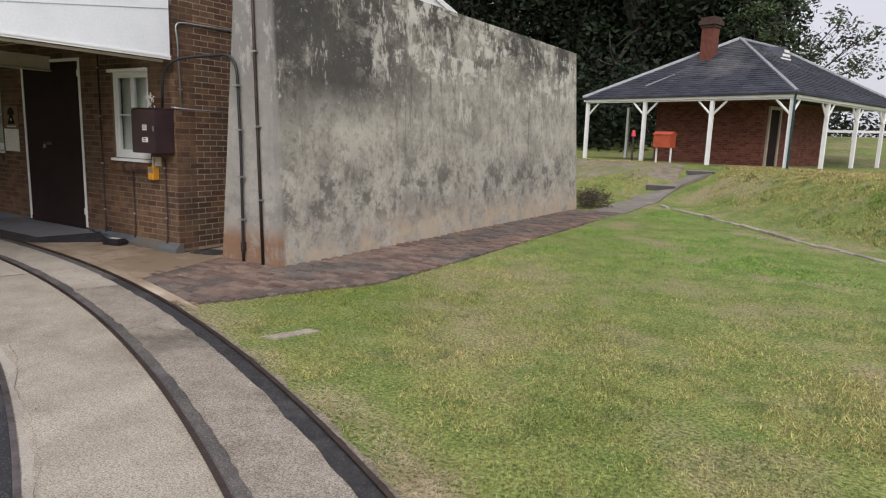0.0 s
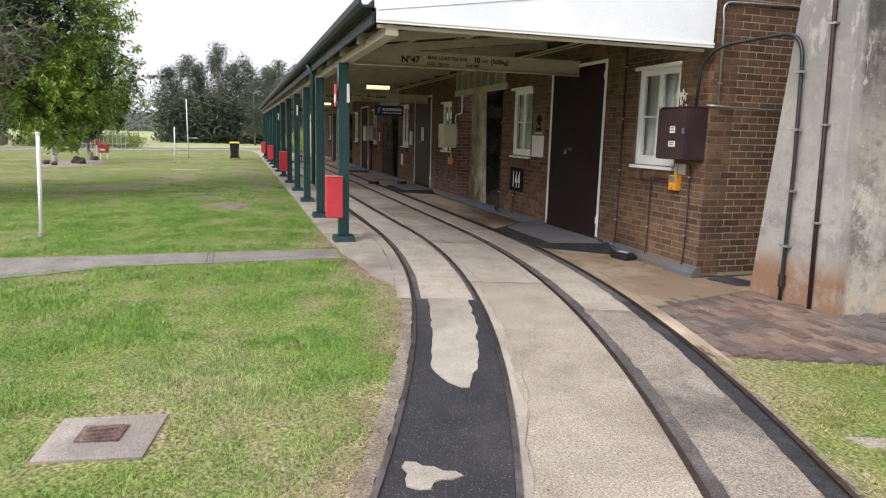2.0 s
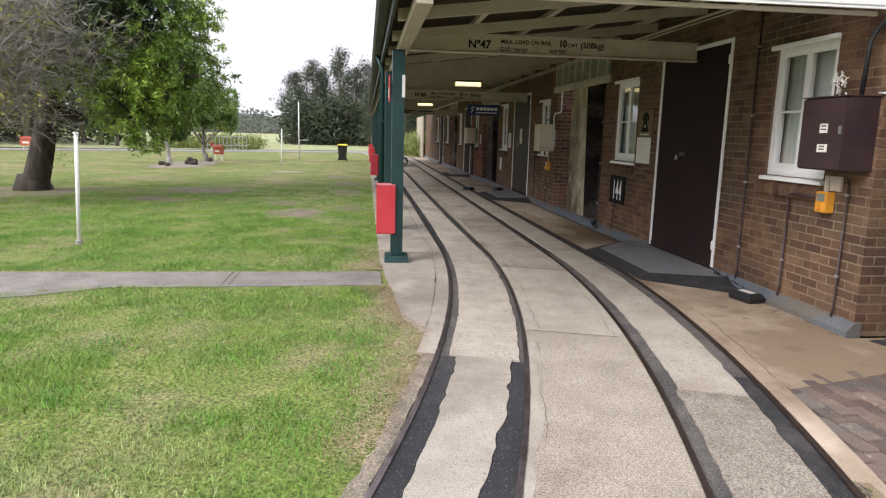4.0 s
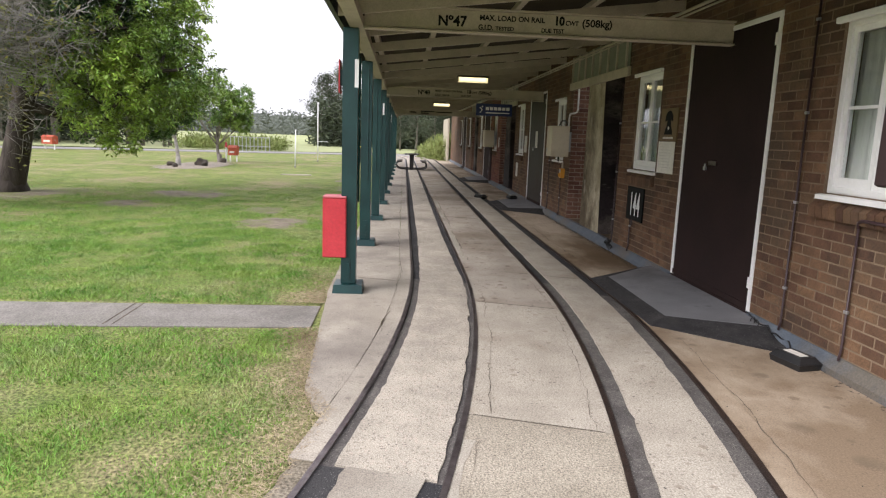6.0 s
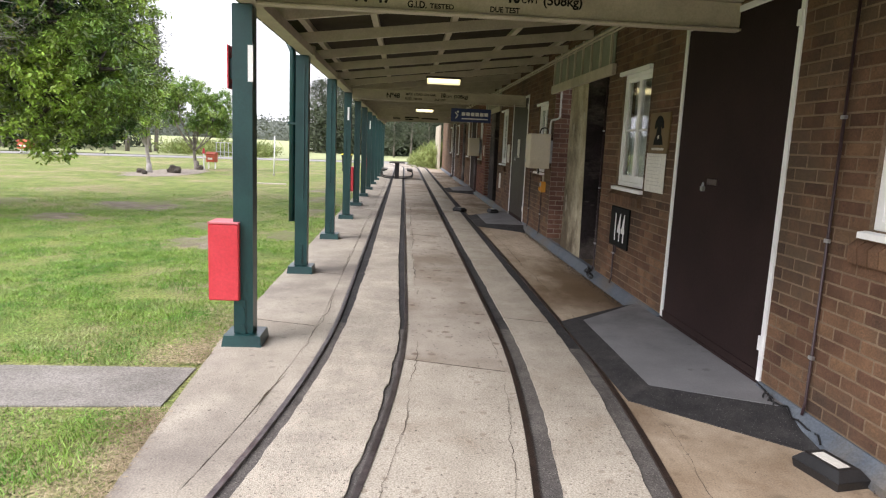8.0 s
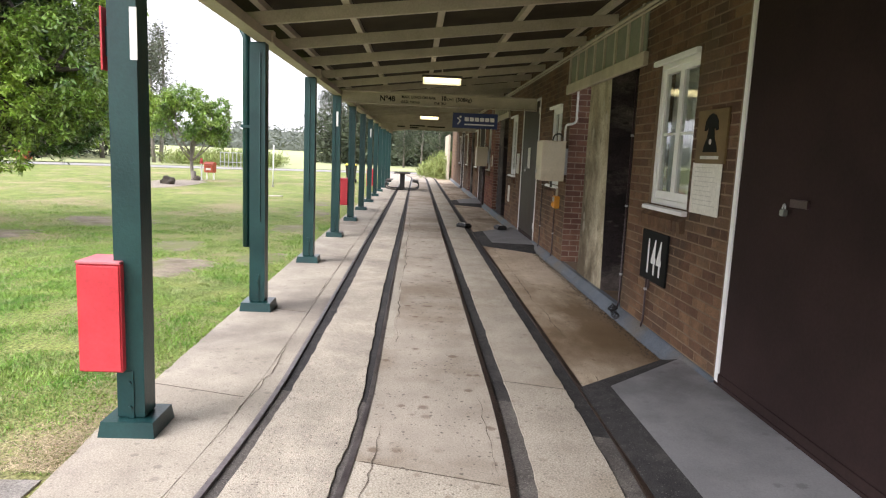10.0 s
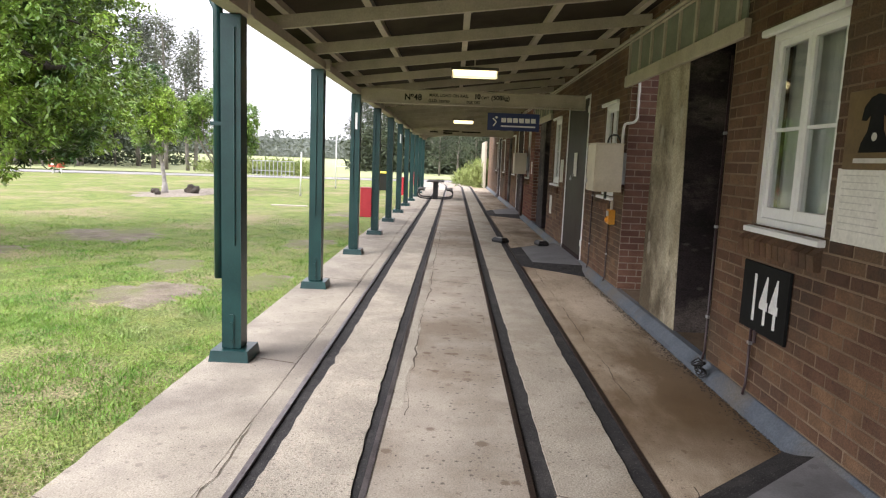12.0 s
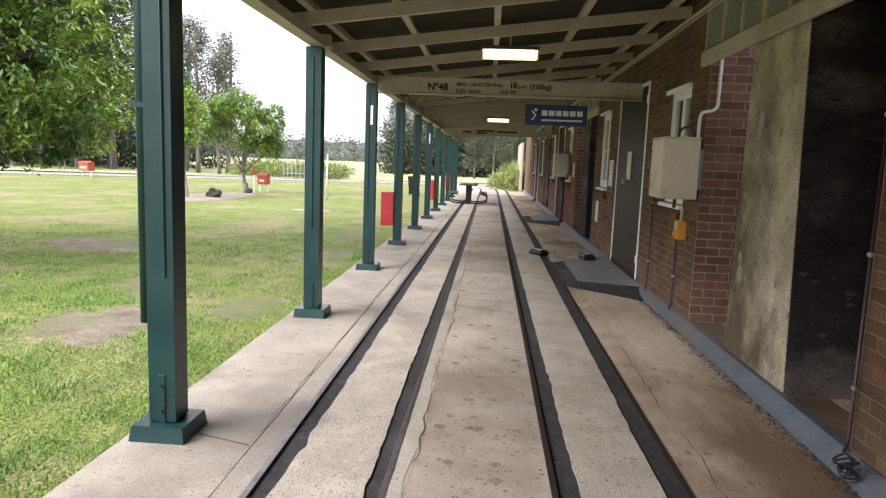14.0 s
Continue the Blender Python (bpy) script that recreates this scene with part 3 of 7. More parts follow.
def ground_sheet():
    xs = sorted(set([-900, -500, -250, -150, -100] + list(np.arange(-80, -14, 3.0)) + list(np.arange(-14, 12, 0.6)) + [13, 15, 18, 25, 40, 80, 160, 400, 900]))
    ys = sorted(set([-900, -500, -250, -120, -70, -50] + list(np.arange(-40, 10, 2.5)) + list(np.arange(10, 34, 0.6)) + [36, 40, 50, 70, 120, 250, 500, 900]))
    m = Mesh()
    vs = [(x, y, rise(x, y) + (0.02 * noise.noise(Vector((x * 0.4, y * 0.4, 0))) if abs(x) < 60 and abs(y) < 40 and y > 8 else 0)) for y in ys for x in xs]
    k = len(xs)
    return m.add(vs, [(j * k + i, j * k + i + 1, (j + 1) * k + i + 1, (j + 1) * k + i) for j in range(len(ys) - 1) for i in range(k - 1)])


ground = tagged(part("ground", ground_sheet(), GRASS, smooth=True), "mown patchy lawn reaching away on all sides", "lawn", kind="structure")

# ---- tramway floor: slabs, rails and joints ----
floor = tagged(new("floor"), "worn concrete floor with sunken tramway rails", "floor", kind="structure")
S1 = 19.0
S0 = -60.0
RW = 0.017


def edge_left(s):
    """Outer edge of the concrete beside the first rail: straight on past the bend, then a rounded end."""
    drop = RADIUS * (1 - math.cos(max(0.0, s - LEAD) / RADIUS))
    run = 2.08 + 0.15 * min(1.0, max(0.0, (s - 2.0) / 2.5))
    tip = max(0.0, min(1.0, (s - 4.55) / 0.5))
    return min(run + drop + (2.83 - run - drop) * tip ** 2.2, 2.83)


part("slab", strip(edge_left, RAIL_Y[0] - RW - 0.15, 0.0, S0, -1.2), STRIP, floor, "pale concrete edge strip")
part("slab", strip(edge_left, RAIL_Y[0] - RW - 0.15, -0.001, -1.19, 5.04, wob=0.004, seed=17), STRIP, floor, "weathered concrete edge strip")
part("slab", strip(RAIL_Y[0] - RW - 0.146, RAIL_Y[0] - RW, -0.002, S0, 5.6), STRIP, floor)
part("slab", strip(RAIL_Y[0] - RW - 0.11, RAIL_Y[0] - RW, -0.004, 5.604, S1, wob=0.015, seed=14), EDGE, floor, "crumbling concrete edge beside the rail")
part("slab", strip(lambda s: RAIL_Y[0] + 0.13 - 0.042 * min(1.0, max(0.0, (s + 2.5) / 4)), lambda s: RAIL_Y[1] - 0.105 + 0.05 * min(1.0, max(0.0, (s + 2.5) / 4)), 0.0, S0, 5.6, wob=0.007, seed=1), AGG, floor, "exposed aggregate concrete between the rails")


def tongue_a(s):
    return 3.16 + 0.9 * max(0.0, s - 7.6) ** 2


def tongue_b(s):
    return 3.56 - 0.06 * min(1.0, max(0.0, (s - 6.6) / 0.9)) - 0.25 * max(0.0, s - 7.65) ** 2 - 0.04 * max(0.0, min(1.0, (s - 7.7) * 10))


part("slab", strip(tongue_a, tongue_b, 0.002, 5.602, 8.07, wob=0.009, seed=5), TONGUE, floor, "tongue of old concrete left in the asphalt")
part("slab", Mesh().prism([(-4.53, 1.53), (-4.48, 1.5), (-4.41, 1.515), (-4.36, 1.49), (-4.29, 1.48), (-4.245, 1.53), (-4.235, 1.59), (-4.29, 1.62), (-4.31, 1.67), (-4.295, 1.72), (-4.315, 1.785), (-4.365, 1.76), (-4.385, 1.7), (-4.44, 1.665), (-4.46, 1.61), (-4.51, 1.585)], -0.1, 0.002), TONGUE, floor, "broken patch of old concrete in the asphalt")
part("slab", strip(RAIL_Y[1] + RW, RAIL_Y[2] - RW, 0.0, S0, 1.88), CONC, floor, "buff concrete between the two tracks")
part("slab", strip(RAIL_Y[1] + RW, RAIL_Y[2] - RW, -0.001, 1.886, 4.75), CONC2, floor, "weathered buff concrete between the two tracks")
part("slab", strip(RAIL_Y[1] + RW, RAIL_Y[2] - RW, -0.002, 4.758, S1), YARD, floor, "weathered buff concrete with exposed grit")
part("slab", strip(RAIL_Y[1] + RW + 0.002, lambda s: RAIL_Y[1] + 0.075 + 0.012 * math.sin(s * 3.1) + 0.01 * math.sin(s * 7.7), 0.0, 5.1, 12.5, 0.02, wob=0.008, seed=41), TONGUE, floor, "pale crumbling repair beside the rail")
part("slab", strip(RAIL_Y[1] + RW + 0.002, lambda s: RAIL_Y[1] + 0.11 + 0.02 * math.sin(s * 2.3) + 0.014 * math.sin(s * 6.1), 0.002, -9.0, -0.6, 0.02, wob=0.008, seed=42), TONGUE, floor, "pale crumbling repair beside the rail")
part("slab", strip(RAIL_Y[2] + 0.13, RAIL_Y[3] - 0.13, 0.0, S0, 0.2, wob=0.005, seed=2), CONC2, floor)
part("slab", strip(RAIL_Y[2] + 0.13, RAIL_Y[3] - 0.13, -0.001, 0.208, 5.9, wob=0.005, seed=22), CONC2, floor)
part("slab", strip(RAIL_Y[2] + 0.11, RAIL_Y[3] - 0.14, -0.004, 5.92, S1, wob=0.008, seed=3), AGG2, floor, "rough grey aggregate between the rails")
part("slab", strip(RAIL_Y[3] + RW, RAIL_Y[3] + 0.17, 0.0, S0, 0.9), CONC_STAIN, floor)
part("slab", strip(RAIL_Y[3] + RW, RAIL_Y[3] + 0.17, 0.0, 0.904, 7.0), APRON, floor)
part("slab", strip(RAIL_Y[3] + RW, RAIL_Y[3] + 0.065, -0.006, 7.004, S1, wob=0.02, seed=15), EDGE, floor, "crumbling concrete edge beside the rail")
part("joint", strip(RAIL_Y[0] + RW, RAIL_Y[0] + 0.16, -0.012, S0, 1.0), BITU, floor, "black bitumen flange groove")
part("joint", strip(RAIL_Y[0] + RW, RAIL_Y[0] + 0.16, -0.012, 1.0, 5.62), GREYJ, floor, "worn grey flange groove")
part("joint", strip(RAIL_Y[1] - 0.15, RAIL_Y[1] - RW, -0.012, S0, 1.0), BITU, floor)
part("joint", strip(RAIL_Y[1] - 0.15, RAIL_Y[1] - RW, -0.012, 1.0, 5.62), GREYJ, floor)
part("joint", strip(RAIL_Y[2] + RW, RAIL_Y[2] + 0.15, -0.012, S0, 0.6), BITU, floor)
part("joint", strip(RAIL_Y[3] - 0.15, RAIL_Y[3] - RW, -0.012, S0, 1.0), BITU, floor)
part("joint", strip(RAIL_Y[3] - 0.15, RAIL_Y[3] - RW, -0.012, 1.0, 5.5), GREYJ, floor)
part("joint", strip(RAIL_Y[2] + RW, RAIL_Y[2] + 0.15, -0.012, 0.6, S1), GREYJ, floor)
part("joint", strip(RAIL_Y[3] - 0.15, RAIL_Y[3] - RW, -0.012, 5.5, S1), BITU, floor)
part("asphalt", strip(RAIL_Y[0] + RW, RAIL_Y[1] - RW, -0.006, 5.62, S1), ASPH, floor, "black asphalt between the rails")
for i, y in enumerate(RAIL_Y):
    part("rail", strip(y - RW, y + RW, 0.006, S0, S1, 0.1), RAILS if i < 2 else RAIL, floor, "narrow steel rail set flush in the floor")
# floor along the wall
for x0, x1 in ((-52.0, -45.3), (-45.295, -36.1), (-36.095, -26.9), (-26.895, -17.35), (-17.345, -12.6)):
    part("slab", box(x0, 5.415, -0.12, x1, 6.17, 0.0, bev=0.004), CONC_STAIN, floor, "brown-stained concrete beside the wall")
# apron in front of the first door and the corner
apron = Mesh()
n_ap = 24
lo = [track(RAIL_Y[3] + 0.172, 0.9 + 6.6 * i / n_ap) for i in range(n_ap + 1)]
hi = [(-12.595, 6.17), (-8.2, 6.17), (-8.2, 8.6), (-7.4, 8.6), (-7.5, 6.4), (-7.02, lo[-1][1] + 0.25)]
k = len(lo) + len(hi)
apron.prism(lo + hi[::-1], -0.12, -0.001)
part("slab", apron, APRON, floor, "buff concrete apron by the store corner")


def crack(y, s0, s1, w, seed, sway=0.02):
    """A thin dark crack that wanders along the track."""
    rnd = random.Random(seed)
    m, ring, off = Mesh(), [], 0.0
    k = int((s1 - s0) / 0.07)
    for i in range(k + 1):
        s = s0 + (s1 - s0) * i / k
        off = off * 0.86 + rnd.uniform(-sway, sway) * 0.7
        h = w * rnd.uniform(0.3, 0.8) * max(0.12, min(1.0, 0.6 + 1.6 * noise.noise(Vector((s * 1.3, y * 9.0, seed)))))
        a, c = track(y + off - h, s), track(y + off + h, s)
        ring += [(*a, 0.0025), (*c, 0.0025)]
    return m.add(ring, [(2 * i, 2 * i + 1, 2 * i + 3, 2 * i + 2) for i in range(k)])


for i, (y, s0, s1, w) in enumerate(((2.84, -34, 5.0, 0.0065), (3.79, 1.3, 4.7, 0.0055), (3.77, 5.1, 12, 0.003), (3.8, -12, -0.5, 0.012),
                                    (4.45, 0.5, 4.8, 0.004), (5.44, -36, -0.9, 0.007), (5.43, -0.2, 5.5, 0.008), (4.47, -12, -3, 0.003))):
    part("crack", crack(y, s0, s1, w, i), CRACKM, floor)
for y0, y1, s0 in ((3.72, 4.48, 4.75), (3.72, 4.48, 1.88), (3.72, 4.48, -5.5), (3.72, 4.48, -9.4), (3.1, 3.6, -13.0), (2.1, 2.82, -4.9), (2.1, 2.82, -1.2), (2.1, 2.82, 1.25), (2.1, 2.82, -9.5), (4.66, 5.11, -6.9), (4.66, 5.11, 0.2), (3.72, 4.48, -15)):
    part("crack", strip(y0, y1, 0.002, s0, s0 + 0.005, 0.002), CRACKM, floor)

# ---- long brick store ----
BW, BH = 0.229, 0.073
PITCH, COURSE = 0.242, 0.086


def bricks_in(u0, u1, z0, z1, holes):
    """Stretcher-bond bricks as (u, z, width) that lie clear of the holes (u0, u1, z0, z1)."""
    out = []
    r = 0
    z = z0
    while z + BH <= z1 + 0.02:
        u = u0 - (PITCH / 2 if r % 2 else 0)
        while u < u1:
            spans = [(max(u, u0), min(u + BW, u1))]
            for h0, h1, g0, g1 in holes:
                if z + BH > g0 + 0.01 and z < g1 - 0.01:
                    cut = []
                    for a, c in spans:
                        if c <= h0 or a >= h1:
                            cut.append((a, c))
                        else:
                            if a < h0:
                                cut.append((a, h0))
                            if c > h1:
                                cut.append((h1, c))
                    spans = cut
            out += [(a, z, c - a) for a, c in spans if c - a > 0.03]
            u += PITCH
        z += COURSE
        r += 1
    return out


def brick_face(m, a, z, w, rnd):
    """Five-sided brick on the wall that faces -y, front 7 mm proud."""
    d = 0.0028 + rnd.uniform(-0.001, 0.001)
    e = 0.003
    y = WALL_Y
    m.add([(a, y, z), (a + w, y, z), (a + w, y, z + BH), (a, y, z + BH),
           (a + e, y - d, z + e), (a + w - e, y - d, z + e), (a + w - e, y - d, z + BH - e), (a + e, y - d, z + BH - e)],
          [(4, 5, 6, 7), (0, 1, 5, 4), (1, 2, 6, 5), (2, 3, 7, 6), (3, 0, 4, 7)])


# openings of the long wall: x0, x1, z0, z1
WINDOWS = [(-9.83, -8.88, 1.36, 2.69), (-14.36, -13.42, 1.33, 2.66), (-19.42, -18.58, 1.29, 2.57), (-24.25, -23.3, 1.30, 2.66),
           (-29.6, -28.7, 1.30, 2.66), (-34.2, -33.3, 1.3, 2.66), (-39.1, -38.2, 1.3, 2.66), (-44.0, -43.1, 1.3, 2.66)]
DOORS = [(-12.59, -10.70, 0.12, 2.93), (-22.46, -20.5, 0.1, 2.86), (-32.4, -30.6, 0.1, 2.88), (-42.3, -40.5, 0.1, 2.88)]
PASSAGES = [(-18.04, -14.95, 0.12, 3.3), (-27.75, -24.85, 0.12, 3.3), (-37.5, -34.9, 0.12, 3.3)]
HOLES = sorted(WINDOWS + DOORS + PASSAGES)
WALL_TOP = 3.62
wall_front = tagged(new("wall_front"), "long brown brick store wall with pale mortar under the veranda", "brick wall", kind="structure")


def wall_core():
    """The mortar body, pierced by every opening."""
    m = Mesh()
    xs = sorted({END_X, CORNER_X} | {h[0] for h in HOLES} | {h[1] for h in HOLES})
    for a, c in zip(xs, xs[1:]):
        mid = (a + c) / 2
        hole = [h for h in HOLES if h[0] < mid < h[1]]
        if not hole:
            m.box(a, WALL_Y, 0.0, c, WALL_Y + 0.33, WALL_TOP)
        else:
            if hole[0][2] > 0:
                m.box(a, WALL_Y, 0.0, c, WALL_Y + 0.33, hole[0][2])
            m.box(a, WALL_Y, hole[0][3], c, WALL_Y + 0.33, WALL_TOP)
    return m


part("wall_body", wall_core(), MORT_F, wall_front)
wall_end = tagged(new("wall_end"), "brown brick end wall beside the concrete blast wall", "brick wall", kind="structure")
part("wall_body", box(CORNER_X - 0.33, WALL_Y + 0.332, 0, CORNER_X, 16.0, 4.3), MORT, wall_end)
part("wall_body", box(CORNER_X - 0.33, WALL_Y + 0.002, WALL_TOP + 0.002, CORNER_X, WALL_Y + 0.33, 4.3), MORT, wall_end)


def indoor_ceiling():
    """Boards over the store, left out over the open slot behind each passage."""
    m = Mesh()
    xs = [END_X + 0.31] + [v for p in sorted(PASSAGES) for v in (p[0] + 0.02, p[0] + 1.3)] + [CORNER_X - 0.34]
    for a, c in zip(xs[::2], xs[1::2]):
        m.box(a, WALL_Y + 0.34, 3.5, c, 11.99, 3.6)
    for p in PASSAGES:
        m.box(p[0] + 0.02, 9.4, 3.5, p[0] + 1.3, 11.99, 3.6)
    return m


wall_back = tagged(part("wall_back", box(END_X, 12.0, 0, CORNER_X - 0.34, 12.3, 4.3), MORT), "plain back wall of the store", "wall", kind="structure")
wall_far = tagged(part("wall_far", box(END_X - 0.002, WALL_Y + 0.332, 0, END_X + 0.3, 11.998, 4.3), MORT), "plain far end wall of the store", "wall", kind="structure")
ceiling = tagged(part("ceiling", indoor_ceiling(), CEILB), "plain board ceiling inside the store", "ceiling", kind="structure")
indoor = tagged(part("indoor_floor", box(END_X + 0.31, WALL_Y + 0.34, -0.1, CORNER_X - 0.34, 11.99, 0.1), CONC_STAIN), "dusty concrete floor inside the store", "floor", kind="structure")

# blue-grey painted plinth
plinth = tagged(new("baseboard"), "blue-grey painted cement plinth along the wall foot", "plinth", kind="structure")
pl = Mesh()
stops_x = [END_X] + [v for d in sorted(DOORS) for v in d[:2]] + [CORNER_X + 0.03]
for a, c in zip(stops_x[::2], stops_x[1::2]):
    pl.add([(a, 6.16, -0.02), (c, 6.16, -0.02), (c, 6.16, 0.05), (a, 6.16, 0.05), (a, 6.235, 0.13), (c, 6.235, 0.13), (a, 6.3, 0.13), (c, 6.3, 0.13), (c, 6.3, -0.02)],
           [(0, 1, 2, 3), (3, 2, 5, 4), (4, 5, 7, 6), (1, 8, 7, 5, 2)])
    pl.add([(a, 6.16, -0.02), (a, 6.16, 0.05), (a, 6.235, 0.13), (a, 6.3, 0.13), (a, 6.3, -0.02)], [(0, 1, 2, 3, 4)])
part("skirting", pl, BLUE, plinth)

# white sheeted gable of the store, rising behind the blast wall
gb = Mesh()
gb.add([(-8.235, 7.4, 4.302), (-8.235, 15.2, 4.302), (-8.235, 11.3, 5.3), (-8.27, 7.4, 4.302), (-8.27, 15.2, 4.302), (-8.27, 11.3, 5.3)], [(0, 1, 2), (3, 5, 4), (0, 3, 4, 1), (1, 4, 5, 2), (2, 5, 3, 0)])
part("gable_sheet", gb, WHITE, wall_end, "white sheeted store gable")
for y in (7.2, 15.4):
    part("barge_board", Mesh().hull8([(-8.3, y, 4.25), (-8.2, y, 4.25), (-8.2, 11.3, 5.3), (-8.3, 11.3, 5.3)], [(-8.3, y, 4.37), (-8.2, y, 4.37), (-8.2, 11.3, 5.42), (-8.3, 11.3, 5.42)]), WHITE, wall_end, "white barge board")

# ---- veranda roof ----
def roof_z(y):
    """Underside of the rafters' top edge at y."""
    return 2.944 + (y - 2.3) * 0.123


roof = tagged(new("veranda_roof"), "lean-to veranda roof with white rafters and dark boards", "roof", kind="structure")
X0, X1 = ROOF_END, -8.64
part("roof_sheet", Mesh().hull8([(X0, 2.12, roof_z(2.12) + 0.06), (X1, 2.12, roof_z(2.12) + 0.06), (X1, 6.24, roof_z(6.24) + 0.06), (X0, 6.24, roof_z(6.24) + 0.06)],
                               [(X0, 2.12, roof_z(2.12) + 0.1), (X1, 2.12, roof_z(2.12) + 0.1), (X1, 6.24, roof_z(6.24) + 0.1), (X0, 6.24, roof_z(6.24) + 0.1)]), CEILB, roof, "dark stained roof boards")


def rafter(x):
    w = 0.026
    return Mesh().hull8([(x - w, 2.2, roof_z(2.2) - 0.12), (x + w, 2.2, roof_z(2.2) - 0.12), (x + w, 6.23, roof_z(6.23) - 0.12), (x - w, 6.23, roof_z(6.23) - 0.12)],
                        [(x - w, 2.2, roof_z(2.2)), (x + w, 2.2, roof_z(2.2)), (x + w, 6.23, roof_z(6.23)), (x - w, 6.23, roof_z(6.23))])


xr = -9.93
while xr > ROOF_END:
    part("rafter", rafter(xr), CREAM, roof)
    xr -= 1.475
for y in (2.47, 3.23, 4.14, 5.07, 6.03):
    part("purlin", Mesh().hull8([(X0, y - 0.035, roof_z(y) + 0.0), (X1 - 0.05, y - 0.035, roof_z(y) + 0.0), (X1 - 0.05, y + 0.035, roof_z(y) + 0.0), (X0, y + 0.035, roof_z(y) + 0.0)],
                                [(X0, y - 0.035, roof_z(y) + 0.06), (X1 - 0.05, y - 0.035, roof_z(y) + 0.06), (X1 - 0.05, y + 0.035, roof_z(y) + 0.06), (X0, y + 0.035, roof_z(y) + 0.06)]), CREAM, roof)
part("eave_beam", box(X0, 2.29, PLATE_Z - 0.045, X1 - 0.01, 2.43, PLATE_Z + 0.045), CREAM, roof, "white eave beam on the posts")
part("fascia", box(X0, 2.135, 2.86, X1, 2.165, 3.1), DARKG, roof, "dark green fascia")
gut = Mesh()
prof = [(2.13, 3.02), (2.02, 3.02), (1.99, 3.06), (1.99, 3.13), (2.0, 3.15), (2.015, 3.13), (2.015, 3.07), (2.03, 3.045), (2.13, 3.045)]
n = len(prof)
gut.add([(X0, *p) for p in prof] + [(X1 + 0.04, *p) for p in prof], [tuple(range(n)), tuple(range(2 * n - 1, n - 1, -1))] + [(i, n + i, n + (i + 1) % n, (i + 1) % n) for i in range(n)])
part("gutter", gut, DARKG, roof, "dark green eaves gutter")


def gable(y0, y1, z0, z1a, z1b, out, thick):
    """A sheet or batten along the end of the veranda, which is cut a little askew."""
    def px(y):
        return -8.6 + (y - 2.18) * 0.1005 + out
    a, b = px(y0), px(y1)
    drop = 0.0176
    za, zb = z0 - (y0 - 2.18) * drop, z0 - (y1 - 2.18) * drop
    return Mesh().hull8([(a - thick, y0, za), (a, y0, za), (b, y1, zb), (b - thick, y1, zb)], [(a - thick, y0, z1a), (a, y0, z1a), (b, y1, z1b), (b - thick, y1, z1b)])


part("gable_sheet", gable(2.18, 6.16, 2.89, 3.12, 3.92, 0.0, 0.03), SHEET, roof, "cool white sheeted gable end")
part("sheet_seam", Mesh().hull8([(-8.6, 2.2, 2.996), (-8.594, 2.2, 2.996), (-8.195, 6.15, 3.488), (-8.201, 6.15, 3.488)], [(-8.6, 2.2, 3.003), (-8.594, 2.2, 3.003), (-8.195, 6.15, 3.495), (-8.201, 6.15, 3.495)]), STEEL, roof, "grey seam across the gable sheet")
part("gable_bead", gable(2.18, 6.17, 2.9, 2.925, 2.855, 0.012, 0.01), WHITE, roof)
part("gable_bead", gable(2.18, 6.17, 2.872, 2.888, 2.818, 0.006, 0.03), WHITE, roof)
part("gable_batten", gable(2.2, 6.1, 2.83, 2.866, 2.797, -0.07, 0.035), CREAM, roof, "cream batten behind the gable sheet")

# ---- posts ----
def post(x, plinth_on=True):
    t = thing("veranda_post", "dark green painted timber veranda post on a green concrete foot", "post", (x, POST_Y - 0.05, 0), "veranda posts")
    w = 0.079
    part("shaft", box(-w, -w, 0.09, w, w, PLATE_Z - 0.047, bev=0.008), GREEN, t)
    part("capital", box(-0.055, 0.03, PLATE_Z - 0.046, 0.055, 0.15, PLATE_Z + 0.075, bev=0.004), CREAM, t, "cream block against the beam")
    if plinth_on:
        part("foot", Mesh().hull8([(-0.165, -0.165, -0.01), (0.165, -0.165, -0.01), (0.165, 0.165, -0.01), (-0.165, 0.165, -0.01)],
                                  [(-0.15, -0.15, 0.09), (0.15, -0.15, 0.09), (0.15, 0.15, 0.09), (-0.15, 0.15, 0.09)]), GREEN, t, "green painted concrete foot")
    part("strap", box(w, -0.02, 0.09, w + 0.008, 0.02, 0.38, bev=0.002), GREEN, t)
    for z in (0.16, 0.31):
        part("bolt", Mesh().tube([(w + 0.008, 0, z), (w + 0.022, 0, z)], 0.011, 6), GREEN, t)
    return t


first_post = post(POSTS[0])
for x in POSTS[1:]:
    copy_thing(first_post, pose(x, POST_Y - (0.05 if x > -15 else 0.02 if x > -18 else 0), 0))

